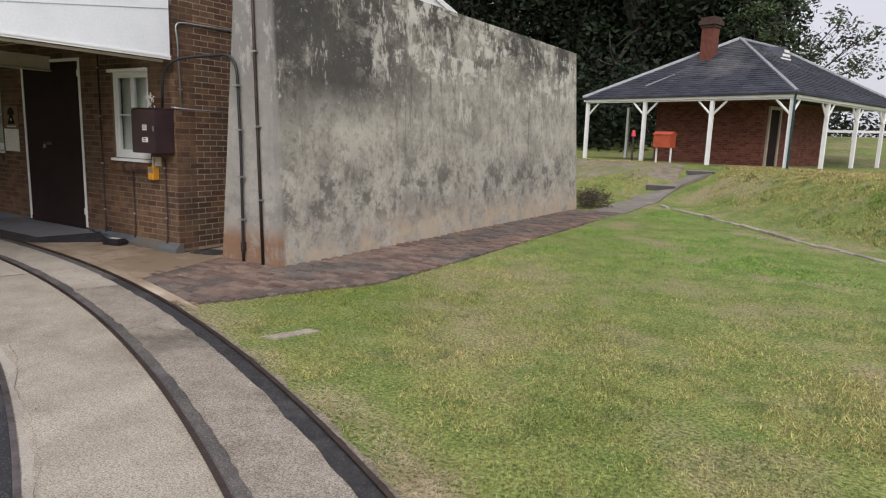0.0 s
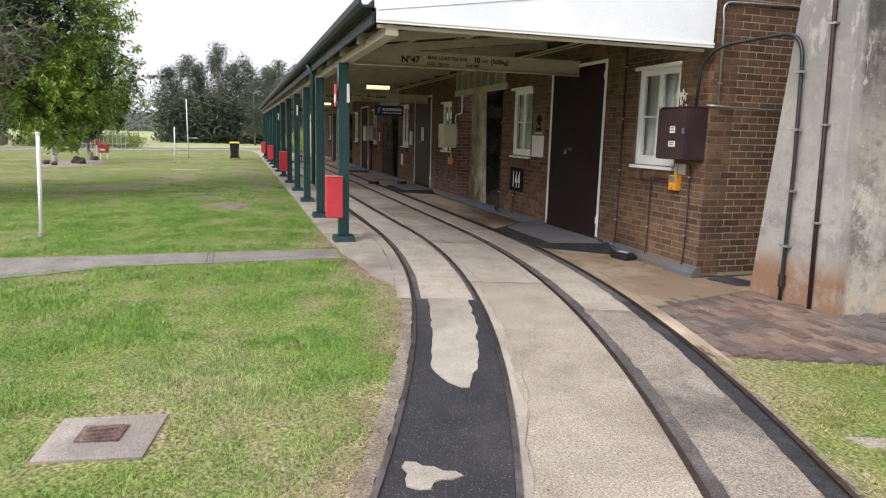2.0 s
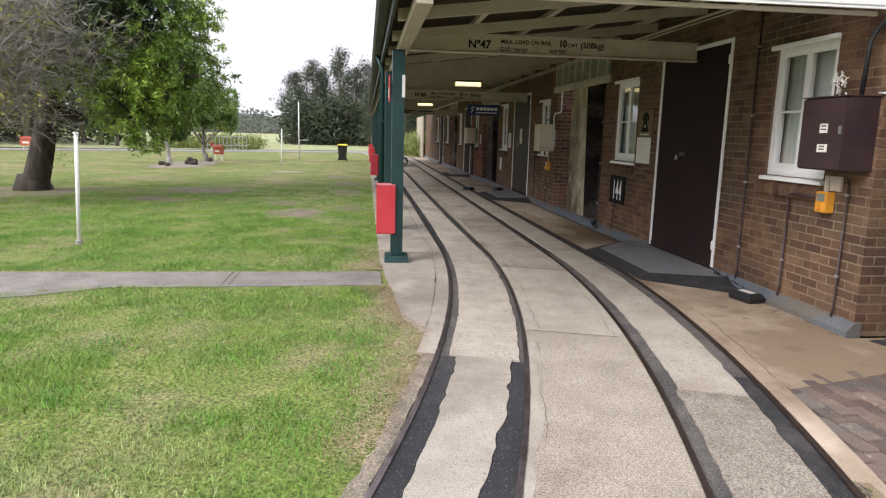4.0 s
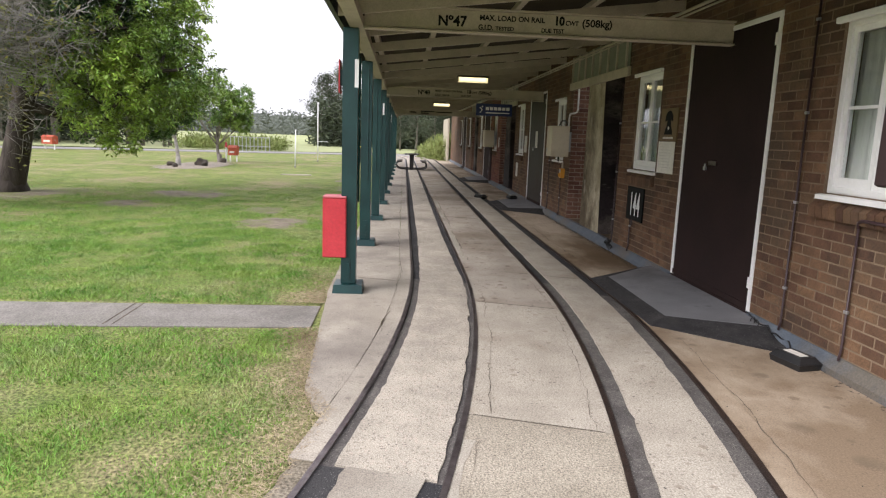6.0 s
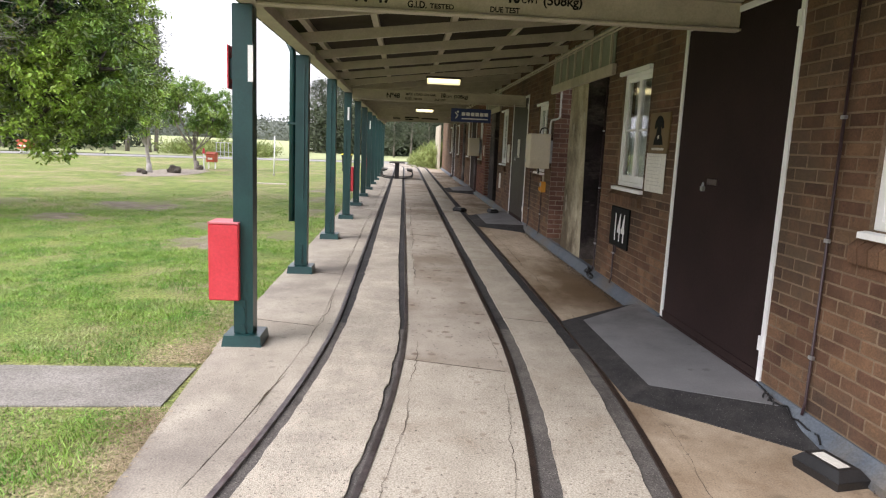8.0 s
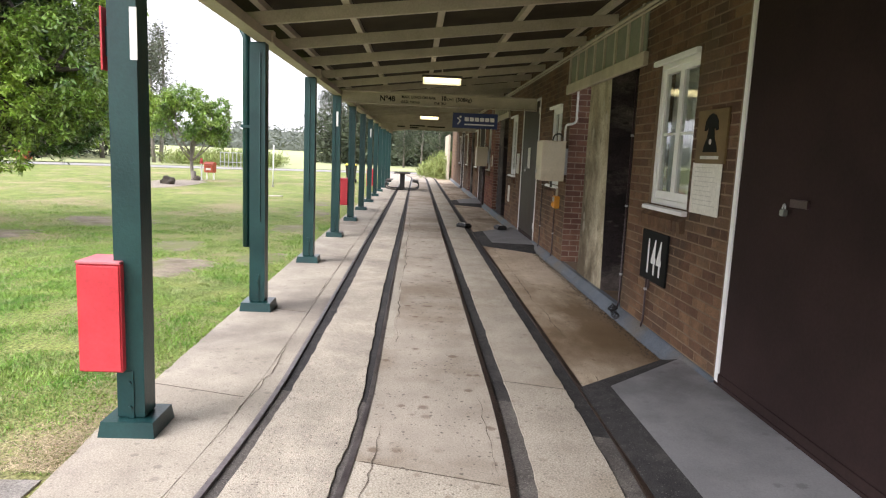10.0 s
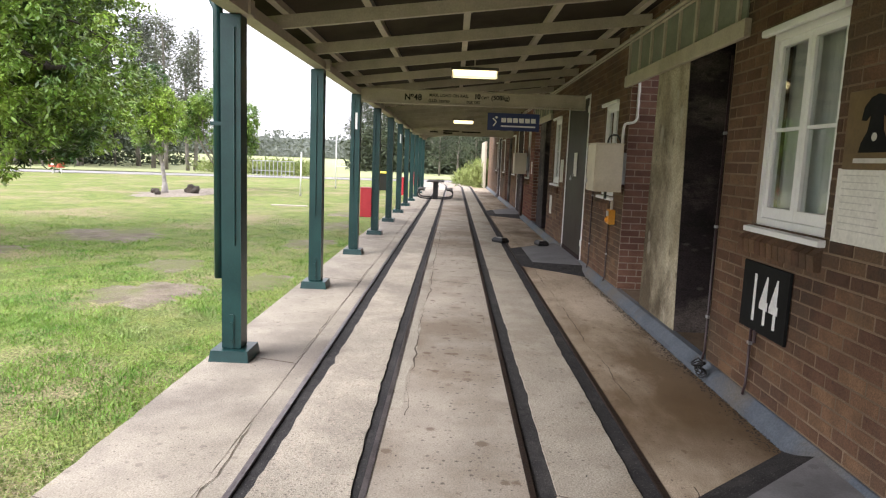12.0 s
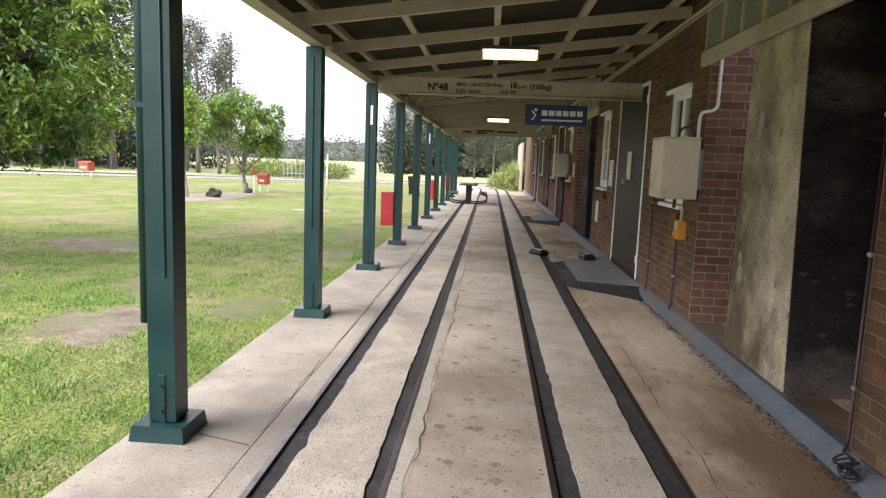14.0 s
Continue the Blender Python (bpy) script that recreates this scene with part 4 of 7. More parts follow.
# ---- load beams ----
def load_beam(x, words):
    t = thing("crane_beam", "cream painted steel beam with black load lettering across the veranda", "beam", (x, 0, 0), "load beams")
    if not words:
        for a, c, z in ((3.1, 3.4, 2.83), (3.6, 4.2, 2.88), (3.6, 3.95, 2.8), (4.3, 5.0, 2.86)):
            part("print_bar", box(0.0122, a, z, 0.0135, c, z + 0.05), SIGNB, t)
    part("web", box(-0.012, 2.44, 2.76, 0.012, WALL_Y - 0.002, 2.95), CREAM, t)
    part("flange", box(-0.05, 2.44, 2.73, 0.05, WALL_Y - 0.002, 2.75, bev=0.004), CREAM, t)
    part("flange", box(-0.05, 2.44, 2.955, 0.05, WALL_Y - 0.002, 2.975, bev=0.004), CREAM, t)
    if words:
        for words_, size, y, z, wide, bold in ((words, 0.14, 3.175, 2.8, 0.29, 0.03), ("MAX. LOAD ON RAIL", 0.07, 3.595, 2.868, 0.665, 0.03), ("G.I.D.", 0.07, 3.585, 2.775, 0.15, 0.03),
                                               ("TESTED", 0.05, 3.76, 2.777, 0.19, 0.03), ("10", 0.115, 4.36, 2.855, 0.09, 0.05), ("CWT", 0.062, 4.475, 2.855, 0.135, 0.03),
                                               ("(508kg)", 0.1, 4.645, 2.85, 0.31, 0.025), ("DUE TEST", 0.056, 4.23, 2.775, 0.235, 0.03)):
            text("lettering", words_, size, SIGNB, t, facing_x(0.013, y, z), 0.001, bold=bold, width=wide)
    return t


load_beam(-11.62, "N\u00ba47")
load_beam(-20.95, "N\u00ba48").location.z = -0.11
load_beam(-34.6, "").location.z = -0.12

# ---- concrete blast wall ----
blast = tagged(new("blast_wall"), "tall weathered grey concrete blast wall with rust-stained foot", "concrete wall", kind="structure")
part("concrete_body", Mesh().hull8([(-7.55, 6.46, -0.05), (-6.38, 6.46, -0.05), (-6.38, 17.7, -0.05), (-7.55, 17.7, -0.05)],
                                  [(-7.2, 6.5, 4.2), (-6.62, 6.5, 4.2), (-6.62, 17.55, 4.2), (-7.2, 17.55, 4.2)]), BLAST, blast)

SCREEN = mat("grey_green_sheet", (0.18, 0.19, 0.148), (0.235, 0.25, 0.195), 3.0, 0.7, 0.15, 50)

# ---- windows ----
def window(k, x0, x1, z0, z1):
    """Painted casement pair with a mid rail, set in its opening, and a sill."""
    w = tagged(new("window_%d" % k), "white painted timber casement window with pale curtain behind", "window", kind="structure")
    y0, y1 = WALL_Y + 0.03, WALL_Y + 0.105
    f = 0.055
    xm = (x0 + x1) / 2
    fr = Mesh()
    fr.box(x0, y0, z0, x0 + f, y1, z1, bev=0.004).box(x1 - f, y0, z0, x1, y1, z1, bev=0.004)
    fr.box(x0 + f, y0, z1 - f, x1 - f, y1, z1, bev=0.004).box(x0 + f, y0, z0, x1 - f, y1, z0 + f, bev=0.004)
    part("window_frame", fr, WHITE, w)
    part("window_head", box(x0 - 0.05, WALL_Y - 0.045, z1 - 0.02, x1 + 0.01, WALL_Y - 0.004, z1 + 0.03, bev=0.006), WHITE, w)
    part("window_sill", Mesh().hull8([(x0 - 0.025, WALL_Y - 0.05, z0 - 0.05), (x1 + 0.025, WALL_Y - 0.05, z0 - 0.05), (x1 + 0.025, WALL_Y + 0.04, z0 - 0.05), (x0 - 0.025, WALL_Y + 0.04, z0 - 0.05)],
                                     [(x0 - 0.025, WALL_Y - 0.05, z0 - 0.015), (x1 + 0.025, WALL_Y - 0.05, z0 - 0.015), (x1 + 0.025, WALL_Y + 0.04, z0), (x0 - 0.025, WALL_Y + 0.04, z0)]), WHITE, w)
    for a, c in ((x0 + f, xm), (xm, x1 - f)):
        s = Mesh()
        g = 0.045
        s.box(a + 0.002, y0 + 0.015, z0 + f, a + g, y1 - 0.01, z1 - f).box(c - g, y0 + 0.015, z0 + f, c - 0.002, y1 - 0.01, z1 - f)
        s.box(a + g, y0 + 0.015, z1 - f - g, c - g, y1 - 0.01, z1 - f).box(a + g, y0 + 0.015, z0 + f, c - g, y1 - 0.01, z0 + f + 0.075)
        zm = z0 + (z1 - z0) * 0.5
        s.box(a + g, y0 + 0.02, zm - 0.012, c - g, y1 - 0.015, zm + 0.012)
        sash = part("sash", s, WHITE, w)
        for q0, q1 in ((z0 + f + 0.075, zm - 0.012), (zm + 0.012, z1 - f - g)):
            pane = part("pane", box(a + g, y0 + 0.035, q0, c - g, y0 + 0.039, q1), GLASS, sash, "clear glass pane")
            pane.visible_shadow = False
    cu = Mesh()
    n_c = 36
    pts = [(x0 + 0.02 + (x1 - x0 - 0.04) * i / n_c, WALL_Y + 0.16 + 0.018 * math.sin(i * 1.9)) for i in range(n_c + 1)]
    cu.add([(*p, z0) for p in pts] + [(*p, z1 - 0.02) for p in pts], [(i, i + 1, n_c + 2 + i, n_c + 1 + i) for i in range(n_c)])
    part("curtain", cu, CURTAIN, w, "pale hanging curtain", smooth=True)
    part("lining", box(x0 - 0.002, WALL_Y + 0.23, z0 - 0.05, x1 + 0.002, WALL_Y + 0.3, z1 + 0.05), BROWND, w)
    # brick-on-edge sill course
    for i in range(int((x1 - x0 + 0.16) / 0.086)):
        a = x0 - 0.08 + i * 0.086
        part("brick", Mesh().hull8([(a, WALL_Y - 0.045, z0 - 0.2), (a + 0.077, WALL_Y - 0.045, z0 - 0.2), (a + 0.077, WALL_Y + 0.01, z0 - 0.2), (a, WALL_Y + 0.01, z0 - 0.2)],
                                   [(a, WALL_Y - 0.055, z0 - 0.105), (a + 0.077, WALL_Y - 0.055, z0 - 0.105), (a + 0.077, WALL_Y + 0.01, z0 - 0.052), (a, WALL_Y + 0.01, z0 - 0.052)]), BRICK, w)
    return w


for k, (x0, x1, z0, z1) in enumerate(WINDOWS):
    window(k + 1, x0, x1, z0, z1)


# ---- doors ----
def door(k, x0, x1, z0, z1, near=False):
    d = tagged(new("door_%d" % k), "tall closed dark brown painted loading door with white edging", "door", kind="structure")
    t = 0.05
    part("door_frame", Mesh().box(x0, WALL_Y - 0.014, z0, x0 + t, WALL_Y + 0.1, z1, bev=0.004).box(x1 - t, WALL_Y - 0.014, z0, x1, WALL_Y + 0.1, z1, bev=0.004)
         .box(x0 + t, WALL_Y - 0.014, z1 - t, x1 - t, WALL_Y + 0.1, z1, bev=0.004), WHITE, d, "chipped white door edging")
    part("door_leaf", box(x0 + t, WALL_Y + 0.0, z0 + 0.01, x1 - t, WALL_Y + 0.05, z1 - t), DOOR2 if k == 2 else BROWND, d)
    part("kick_rail", box(x0 + t, WALL_Y - 0.012, z0 + 0.01, x1 - t, WALL_Y - 0.001, z0 + 0.07), BROWND, d)
    part("threshold", box(x0 + 0.002, 6.236, -0.02, x1 - 0.002, WALL_Y + 0.12, z0 + 0.004), BROWND, d)
    lx = x0 + 0.38 * (x1 - x0)
    h = part("hasp", box(lx + 0.02, WALL_Y - 0.02, 1.49, lx + 0.2, WALL_Y - 0.002, 1.54, bev=0.003), MAROON, d, "dark painted hasp")
    lock = part("padlock", box(lx - 0.022, WALL_Y - 0.055, 1.43, lx + 0.022, WALL_Y - 0.028, 1.475, bev=0.006), STEEL, d, "small steel padlock")
    part("shackle", Mesh().tube([(lx + 0.015 * math.cos(a), WALL_Y - 0.042, 1.475 + 0.032 * math.sin(a)) for a in np.linspace(0, math.pi, 9)], 0.005, 6), STEEL, lock)
    for z in (0.35, z1 - 0.3):
        part("hinge", box(x1 - t - 0.012, WALL_Y - 0.026, z, x1 - 0.012, WALL_Y - 0.013, z + 0.11, bev=0.003), WHITE, d)
    return d


for k, (x0, x1, z0, z1) in enumerate(DOORS):
    door(k + 1, x0, x1, z0, z1)


def door_ramp(xa, xb):
    """Grey painted landing in front of a door with black rubber ramps round it."""
    t = thing("door_ramp", "grey painted landing with black sloping edges before the loading door", "ramp", (0, 0, 0), "door ramps")
    z = 0.045
    top = [(xa - 0.02, 5.46), (xb - 0.1, 5.46), (xb + 0.42, 6.232), (xa - 0.6, 6.232)]
    out = [(xa - 0.08, 5.24), (xb + 0.1, 5.24), (xb + 0.92, 6.15), (xa - 0.84, 6.15)]
    part("landing", Mesh().hull8([(*p, -0.02) for p in top], [(*p, h) for p, h in zip(top, (z, z, 0.105, 0.105))]), BLUE_G, t, "grey painted landing")
    m = Mesh()
    m.add([(*p, h) for p, h in zip(top, (z, z, 0.1, 0.1))] + [(*p, 0.006) for p in out] + [(*p, -0.02) for p in out],
          [(0, 4, 5, 1), (1, 5, 6, 2), (3, 7, 4, 0), (4, 8, 9, 5), (5, 9, 10, 6), (7, 11, 8, 4)])
    part("rubber_edge", m, BITU, t, "black bitumen edge")
    return t


for x0, x1, _, _ in DOORS[:3]:
    door_ramp(x0, x1)

# ---- passages with blast baffles ----
for i, (x0, x1, z0, z1) in enumerate(PASSAGES):
    p = tagged(new("trim_passage"), "recessed passage with a stained concrete baffle and boarded lintel", "passage", kind="structure")
    xl, xr = x0 + (0.96 if i == 0 else 0.83), x1 - 0.93
    yb = WALL_Y + 0.03
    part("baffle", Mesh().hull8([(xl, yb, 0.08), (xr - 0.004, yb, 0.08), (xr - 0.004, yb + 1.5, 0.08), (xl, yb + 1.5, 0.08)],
                                [(xl + 0.08, yb, 3.3), (xr - 0.224, yb, 3.3), (xr - 0.224, yb + 1.5, 3.3), (xl + 0.08, yb + 1.5, 3.3)]), JAMB if i == 0 else BLACKCONC, p, "stained concrete baffle")
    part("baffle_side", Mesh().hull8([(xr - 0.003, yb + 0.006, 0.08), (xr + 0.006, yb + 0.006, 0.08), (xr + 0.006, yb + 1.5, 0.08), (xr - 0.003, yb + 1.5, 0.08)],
                                     [(xr - 0.223, yb + 0.006, 3.3), (xr - 0.214, yb + 0.006, 3.3), (xr - 0.214, yb + 1.5, 3.3), (xr - 0.223, yb + 1.5, 3.3)]), BLACKCONC, p, "near-black flaking concrete side")
    part("lintel", box(x0 - 0.13, WALL_Y - 0.06, 2.70, x1 + 0.27, WALL_Y - 0.01, 2.84, bev=0.006), CREAM, p, "cream painted lintel board")
    part("screen", box(x0 - 0.08, WALL_Y - 0.022, 2.842, x1 + 0.2, WALL_Y - 0.008, 3.34), SCREEN, p, "grey-green sheeting above the lintel")
    xx = x0 - 0.08
    while xx < x1 + 0.2:
        part("batten", box(xx, WALL_Y - 0.045, 2.842, xx + 0.05, WALL_Y - 0.022, 3.34, bev=0.003), CREAM, p)
        xx += 0.46
    part("passage_floor", box(x0 + 0.01, WALL_Y + 0.05, 0.0, x1 - 0.01, WALL_Y + 3.0, 0.11), CONC_STAIN, p)
    # brick return of the far jamb
    m = Mesh()
    rnd = random.Random(i)
    z = 0.13
    r = 0
    while z < 3.2:
        y = WALL_Y + 0.005 - (0.12 if r % 2 else 0)
        while y < WALL_Y + 0.72:
            a, c = max(y, WALL_Y + 0.005), min(y + BW, WALL_Y + 0.72)
            d = 0.004 + rnd.uniform(-0.001, 0.001)
            if c - a > 0.03:
                m.box(x0 + 0.012, a, z, x0 + 0.012 + d, c, z + BH)
            y += PITCH
        z += COURSE
        r += 1
    part("jamb_body", box(x0 - 0.3, WALL_Y + 0.332, 0.0, x0 + 0.012, WALL_Y + 0.72, 3.3), CLEAN_LITM, p)
    part("jamb_facing", box(x0, WALL_Y + 0.004, 0.12, x0 + 0.012, WALL_Y + 0.33, 3.3), CLEAN_LITM, p)
    tagged(part("brick_return", m, BRICKT, p, "brick return of the jamb"), kind="stuff")
    part("jamb_facing", box(x1 - 0.012, WALL_Y + 0.004, 0.12, x1, WALL_Y + 1.5, 2.75), BRICK, p)

# ---- electrical cabinets and conduits by the corner ----
cab = thing("electrical_cabinet", "maroon steel switch cabinet with small white labels", "cabinet", (-8.86, 5.94, 1.47))
part("body", box(0, 0.02, 0, 0.575, 0.305, 0.64, bev=0.008), MAROON, cab)
dr = part("door", box(0.008, 0.0, 0.01, 0.567, 0.02, 0.63, bev=0.006), MAROON, cab)
part("label_plate", box(0.27, -0.004, 0.33, 0.37, -0.001, 0.41), PAPER, dr, "small white warning label")
part("label_plate", box(0.26, -0.004, 0.16, 0.39, -0.001, 0.23), PAPER, dr, "small white warning label")
for z in (0.385, 0.355, 0.205, 0.18):
    part("print_bar", box(0.285, -0.0055, z, 0.355, -0.0042, z + 0.012), MAROON, dr)
part("latch", box(0.52, -0.014, 0.32, 0.545, -0.001, 0.39, bev=0.003), STEEL, dr)
part("top_lip", box(-0.008, -0.006, 0.64, 0.583, 0.305, 0.65, bev=0.003), MAROON, cab)

rag = Mesh()
rnd = random.Random(3)
for i in range(26):
    c = Vector((-8.62 + rnd.uniform(-0.045, 0.045), 6.1 + rnd.uniform(-0.04, 0.04), 2.14 + rnd.uniform(0, 0.17)))
    d = Vector((rnd.uniform(-1, 1), rnd.uniform(-1, 1), rnd.uniform(-1, 1))).normalized() * 0.05
    rag.tube([c, c + d * 0.5 + Vector((0, 0, 0.02)), c + d], 0.009, 5, 0.004)
tagged(part("cable_bundle", rag, PAPER), "frayed pale bundle of cable ends on the cabinet", "cable")


def conduit(name, pts, r, material, label, clips=0):
    """A pipe with saddle clips."""
    t = thing(name, label, "pipe")
    part("pipe", Mesh().tube(pts, r, 10), material, t, smooth=True)
    return t


def clip(t, p, r, ax):
    x, y, z = p
    part("saddle", box(x - r * 1.9, y - r * 1.25, z - 0.012, x + r * 1.9, y + r * 0.9, z + 0.012, bev=0.002) if ax == "y" else box(x - r * 0.9, y - r * 1.9, z - 0.012, x + r * 1.25, y + r * 1.9, z + 0.012, bev=0.002), STEEL, t)


def bend(a, b, c, n_b=8):
    """Points of a rounded corner from a by b to c."""
    a, b, c = Vector(a), Vector(b), Vector(c)
    return [tuple((1 - u) ** 2 * a + 2 * u * (1 - u) * b + u * u * c) for u in np.linspace(0, 1, n_b)]


h = conduit("armoured_cable", [(-8.34, 6.1, 2.12)] + bend((-8.34, 6.12, 2.55), (-8.3, 6.15, 2.78), (-8.0, 6.24, 2.83)) + [(-7.75, 6.32, 2.85)]
            + bend((-7.42, 6.42, 2.87), (-7.16, 6.44, 2.88), (-7.13, 6.44, 2.58)) + [(-7.06, 6.42, 1.5), (-7.05, 6.42, 0.3), (-7.05, 6.42, 0.0)], 0.021, BLACK,
            "black armoured cable looping from the cabinet down the concrete wall")
for z, x in ((2.45, -7.12), (1.85, -7.08), (1.2, -7.055), (0.6, -7.05)):
    clip(h, (x, 6.42, z), 0.028, "y")
part("collar", Mesh().tube([(-7.05, 6.42, 0.14), (-7.05, 6.42, 0.28)], 0.036, 10), RAIL, h, "rusty collar at the foot")
h = conduit("steel_pipe", [(-6.66, 6.43, -0.02), (-6.73, 6.44, 1.5), (-6.81, 6.46, 3.0), (-6.87, 6.48, 4.2)], 0.022, RAIL, "dark rusty pipe running up the concrete wall")
for z in (0.9, 1.9, 2.9):
    clip(h, (-6.66 - 0.05 * z, 6.435 + 0.011 * z, z), 0.026, "y")
h = conduit("grey_conduit", [(-8.22, 6.33, 2.16), (-8.22, 6.3, 3.1)] + bend((-8.22, 6.28, 3.24), (-8.22, 6.28, 3.33), (-8.22, 6.38, 3.34)) + [(-8.22, 7.6, 3.37)], 0.014, STEEL, "grey conduit on the brick end wall")
clip(h, (-8.22, 6.32, 2.4), 0.014, "x")
clip(h, (-8.22, 7.0, 3.355), 0.014, "x")
conduit("grey_conduit", [(-8.27, 6.2, 2.14), (-8.2, 6.3, 2.13), (-8.2, 6.5, 2.12), (-8.21, 7.7, 2.1)], 0.012, STEEL, "thin conduit along the brick end wall")
for x, zt, zb in ((-10.13, 3.3, 0.2), (-9.32, 1.24, 0.2), (-8.5, 1.4, 0.2), (-14.92, 2.6, 0.2), (-14.14, 0.6, 0.2), (-19.75, 1.6, 0.2), (-18.6, 1.25, 0.2)):
    h = conduit("wall_conduit", [(x, WALL_Y - 0.03, zt), (x, WALL_Y - 0.03, zb), (x + 0.01, WALL_Y - 0.05, 0.12)], 0.01, MAROON, "brown painted conduit running down the brick wall")
    for z in np.arange(zb + 0.3, zt, 0.75):
        clip(h, (x, WALL_Y - 0.03, z), 0.01, "y")
h = conduit("wall_conduit", bend((-9.32, WALL_Y - 0.03, 1.14), (-9.32, WALL_Y - 0.05, 1.2), (-9.22, WALL_Y - 0.06, 1.2)) + [(-8.8, WALL_Y - 0.06, 1.2)], 0.013, MAROON, "brown painted conduit bend under the window")


def isolator(x, z, label):
    t = thing("isolator_switch", label, "switch", (x, WALL_Y, z))
    part("body", box(-0.075, -0.09, 0, 0.075, -0.008, 0.2, bev=0.01), ORANGE, t)
    part("face", box(-0.05, -0.1, 0.11, 0.05, -0.09, 0.18, bev=0.004), STEEL, t, "grey switch face")
    part("lever", box(-0.012, -0.125, 0.03, 0.012, -0.09, 0.09, bev=0.004), ORANGE, t)
    part("feed_pipe", Mesh().tube([(0, -0.045, 0.2), (0, -0.045, 0.32)], 0.02, 8), CREAM, t)
    return t


isolator(-8.76, 1.06, "orange isolator switch below the maroon cabinet")
isolator(-18.42, 0.93, "orange isolator switch below the cream meter box")
tagged(part("cover_plate", box(-8.82, WALL_Y - 0.03, 1.27, -8.6, WALL_Y - 0.008, 1.41, bev=0.004), CREAM), "cream backing plate on the brick wall", "plate")


def meter_box(x, label):
    t = thing("meter_box", label, "meter box", (x, WALL_Y, 1.38), "cream meter boxes")
    part("body", box(-0.28, -0.4, 0, 0.2, -0.06, 0.6, bev=0.006), BOXCREAM, t)
    part("bracket", box(-0.22, -0.06, 0.1, 0.14, -0.008, 0.5), STEEL, t)
    part("door", box(0.2, -0.395, 0.01, 0.213, -0.065, 0.59, bev=0.004), BOXCREAM, t)
    part("side_door", box(-0.275, -0.413, 0.01, 0.195, -0.4, 0.59, bev=0.004), BOXCREAM, t)
    part("latch", box(-0.24, -0.425, 0.1, -0.2, -0.413, 0.16, bev=0.003), STEEL, t)
    part("hood", box(-0.29, -0.415, 0.6, 0.215, -0.05, 0.612, bev=0.003), BOXCREAM, t)
    part("lead_in", Mesh().tube(bend((-0.1, -0.2, 0.61), (-0.1, -0.2, 0.75), (-0.02, -0.1, 0.72)) + [(0.0, -0.03, 0.6)], 0.012, 6), BLACK, t, "black lead-in cable")
    part("gland", Mesh().tube([(-0.05, -0.2, -0.1), (-0.05, -0.2, 0.0)], 0.018, 8), BLACK, t)
    return t


meter_box(-18.13, "cream painted steel meter box on the brick wall")
meter_box(-29.3, "cream painted steel meter box with pipes below, further along")
for dx in (-0.1, 0.1, 0.25):
    conduit("drop_pipe", [(-29.3 + dx, 6.1, 1.38), (-29.3 + dx, 6.1, 0.15)], 0.035, MAROON, "dark pipe under the far meter box")
h = conduit("white_conduit", [(-18.0, 6.34, 3.0), (-18.0, 6.34, 2.4)] + bend((-18.0, 6.34, 2.33), (-18.0, 6.34, 2.26), (-18.0, 6.26, 2.25)) + bend((-18.01, 6.22, 2.245), (-18.03, 6.19, 2.24), (-18.04, 6.19, 2.16)) + [(-18.04, 6.19, 1.99)], 0.017, WHITE, "white conduit dropping to the meter box")
conduit("eave_cable", [(-9.2, 6.2, 3.275), (-15, 6.2, 3.28), (-26, 6.2, 3.27), (-46, 6.2, 3.28)], 0.02, CREAM, "pale conduit along the head of the wall")
conduit("eave_cable", [(-9.2, 6.21, 3.225), (-15, 6.2, 3.235), (-26, 6.2, 3.22), (-46, 6.2, 3.23)], 0.013, CREAM, "thin pale cable along the head of the wall")

FAINT = mat("faded_print", (0.5, 0.48, 0.44), (0.58, 0.56, 0.51), 4.0, 0.8, 0, 40)

# ---- signs and notices on the wall ----
def number_board():
    t = thing("number_board", "square black board with white painted store number on brown brick", "sign", (-14.34, WALL_Y - 0.03, 0.595))
    part("board", box(0, 0, 0, 0.65, 0.02, 0.48, bev=0.004), SIGNB, t)
    for i, digit in enumerate("144"):
        text("numeral", digit, 0.46, SIGNW, t, facing_y(0.2 + 0.14 * i, -0.001, 0.08), 0.002, "CENTER", 0.5)
    part("drop_lead", Mesh().tube([(0.26, 0.0, 0.01), (0.26, 0.0, -0.08)], 0.012, 6), MAROON, t)
    return t


number_board()
t = thing("notice_plaque", "yellowed wooden plaque with a dark bell-shaped emblem", "plaque", (-13.29, WALL_Y - 0.025, 1.735))
part("board", box(0, 0, 0, 0.52, 0.016, 0.42, bev=0.004), mat("aged_varnish", (0.11, 0.068, 0.026), (0.16, 0.103, 0.042), 4.0, 0.6, 0.1, 40), t)
em = [(-0.125, 0.09), (0.125, 0.09), (0.11, 0.14), (0.065, 0.2), (0.05, 0.285), (0.085, 0.255), (0.125, 0.26), (0.11, 0.33), (0.06, 0.375), (0.0, 0.39), (-0.06, 0.375), (-0.11, 0.33), (-0.125, 0.26), (-0.085, 0.255), (-0.05, 0.285), (-0.065, 0.2), (-0.11, 0.14)]
part("emblem", Mesh().add([(0.26 + a, -0.003, c) for a, c in em] + [(0.26 + a, 0.0, c) for a, c in em], [tuple(range(len(em)))] + [(i, len(em) + i, len(em) + (i + 1) % len(em), (i + 1) % len(em)) for i in range(len(em))]), SIGNB, t, "black bell-shaped emblem")
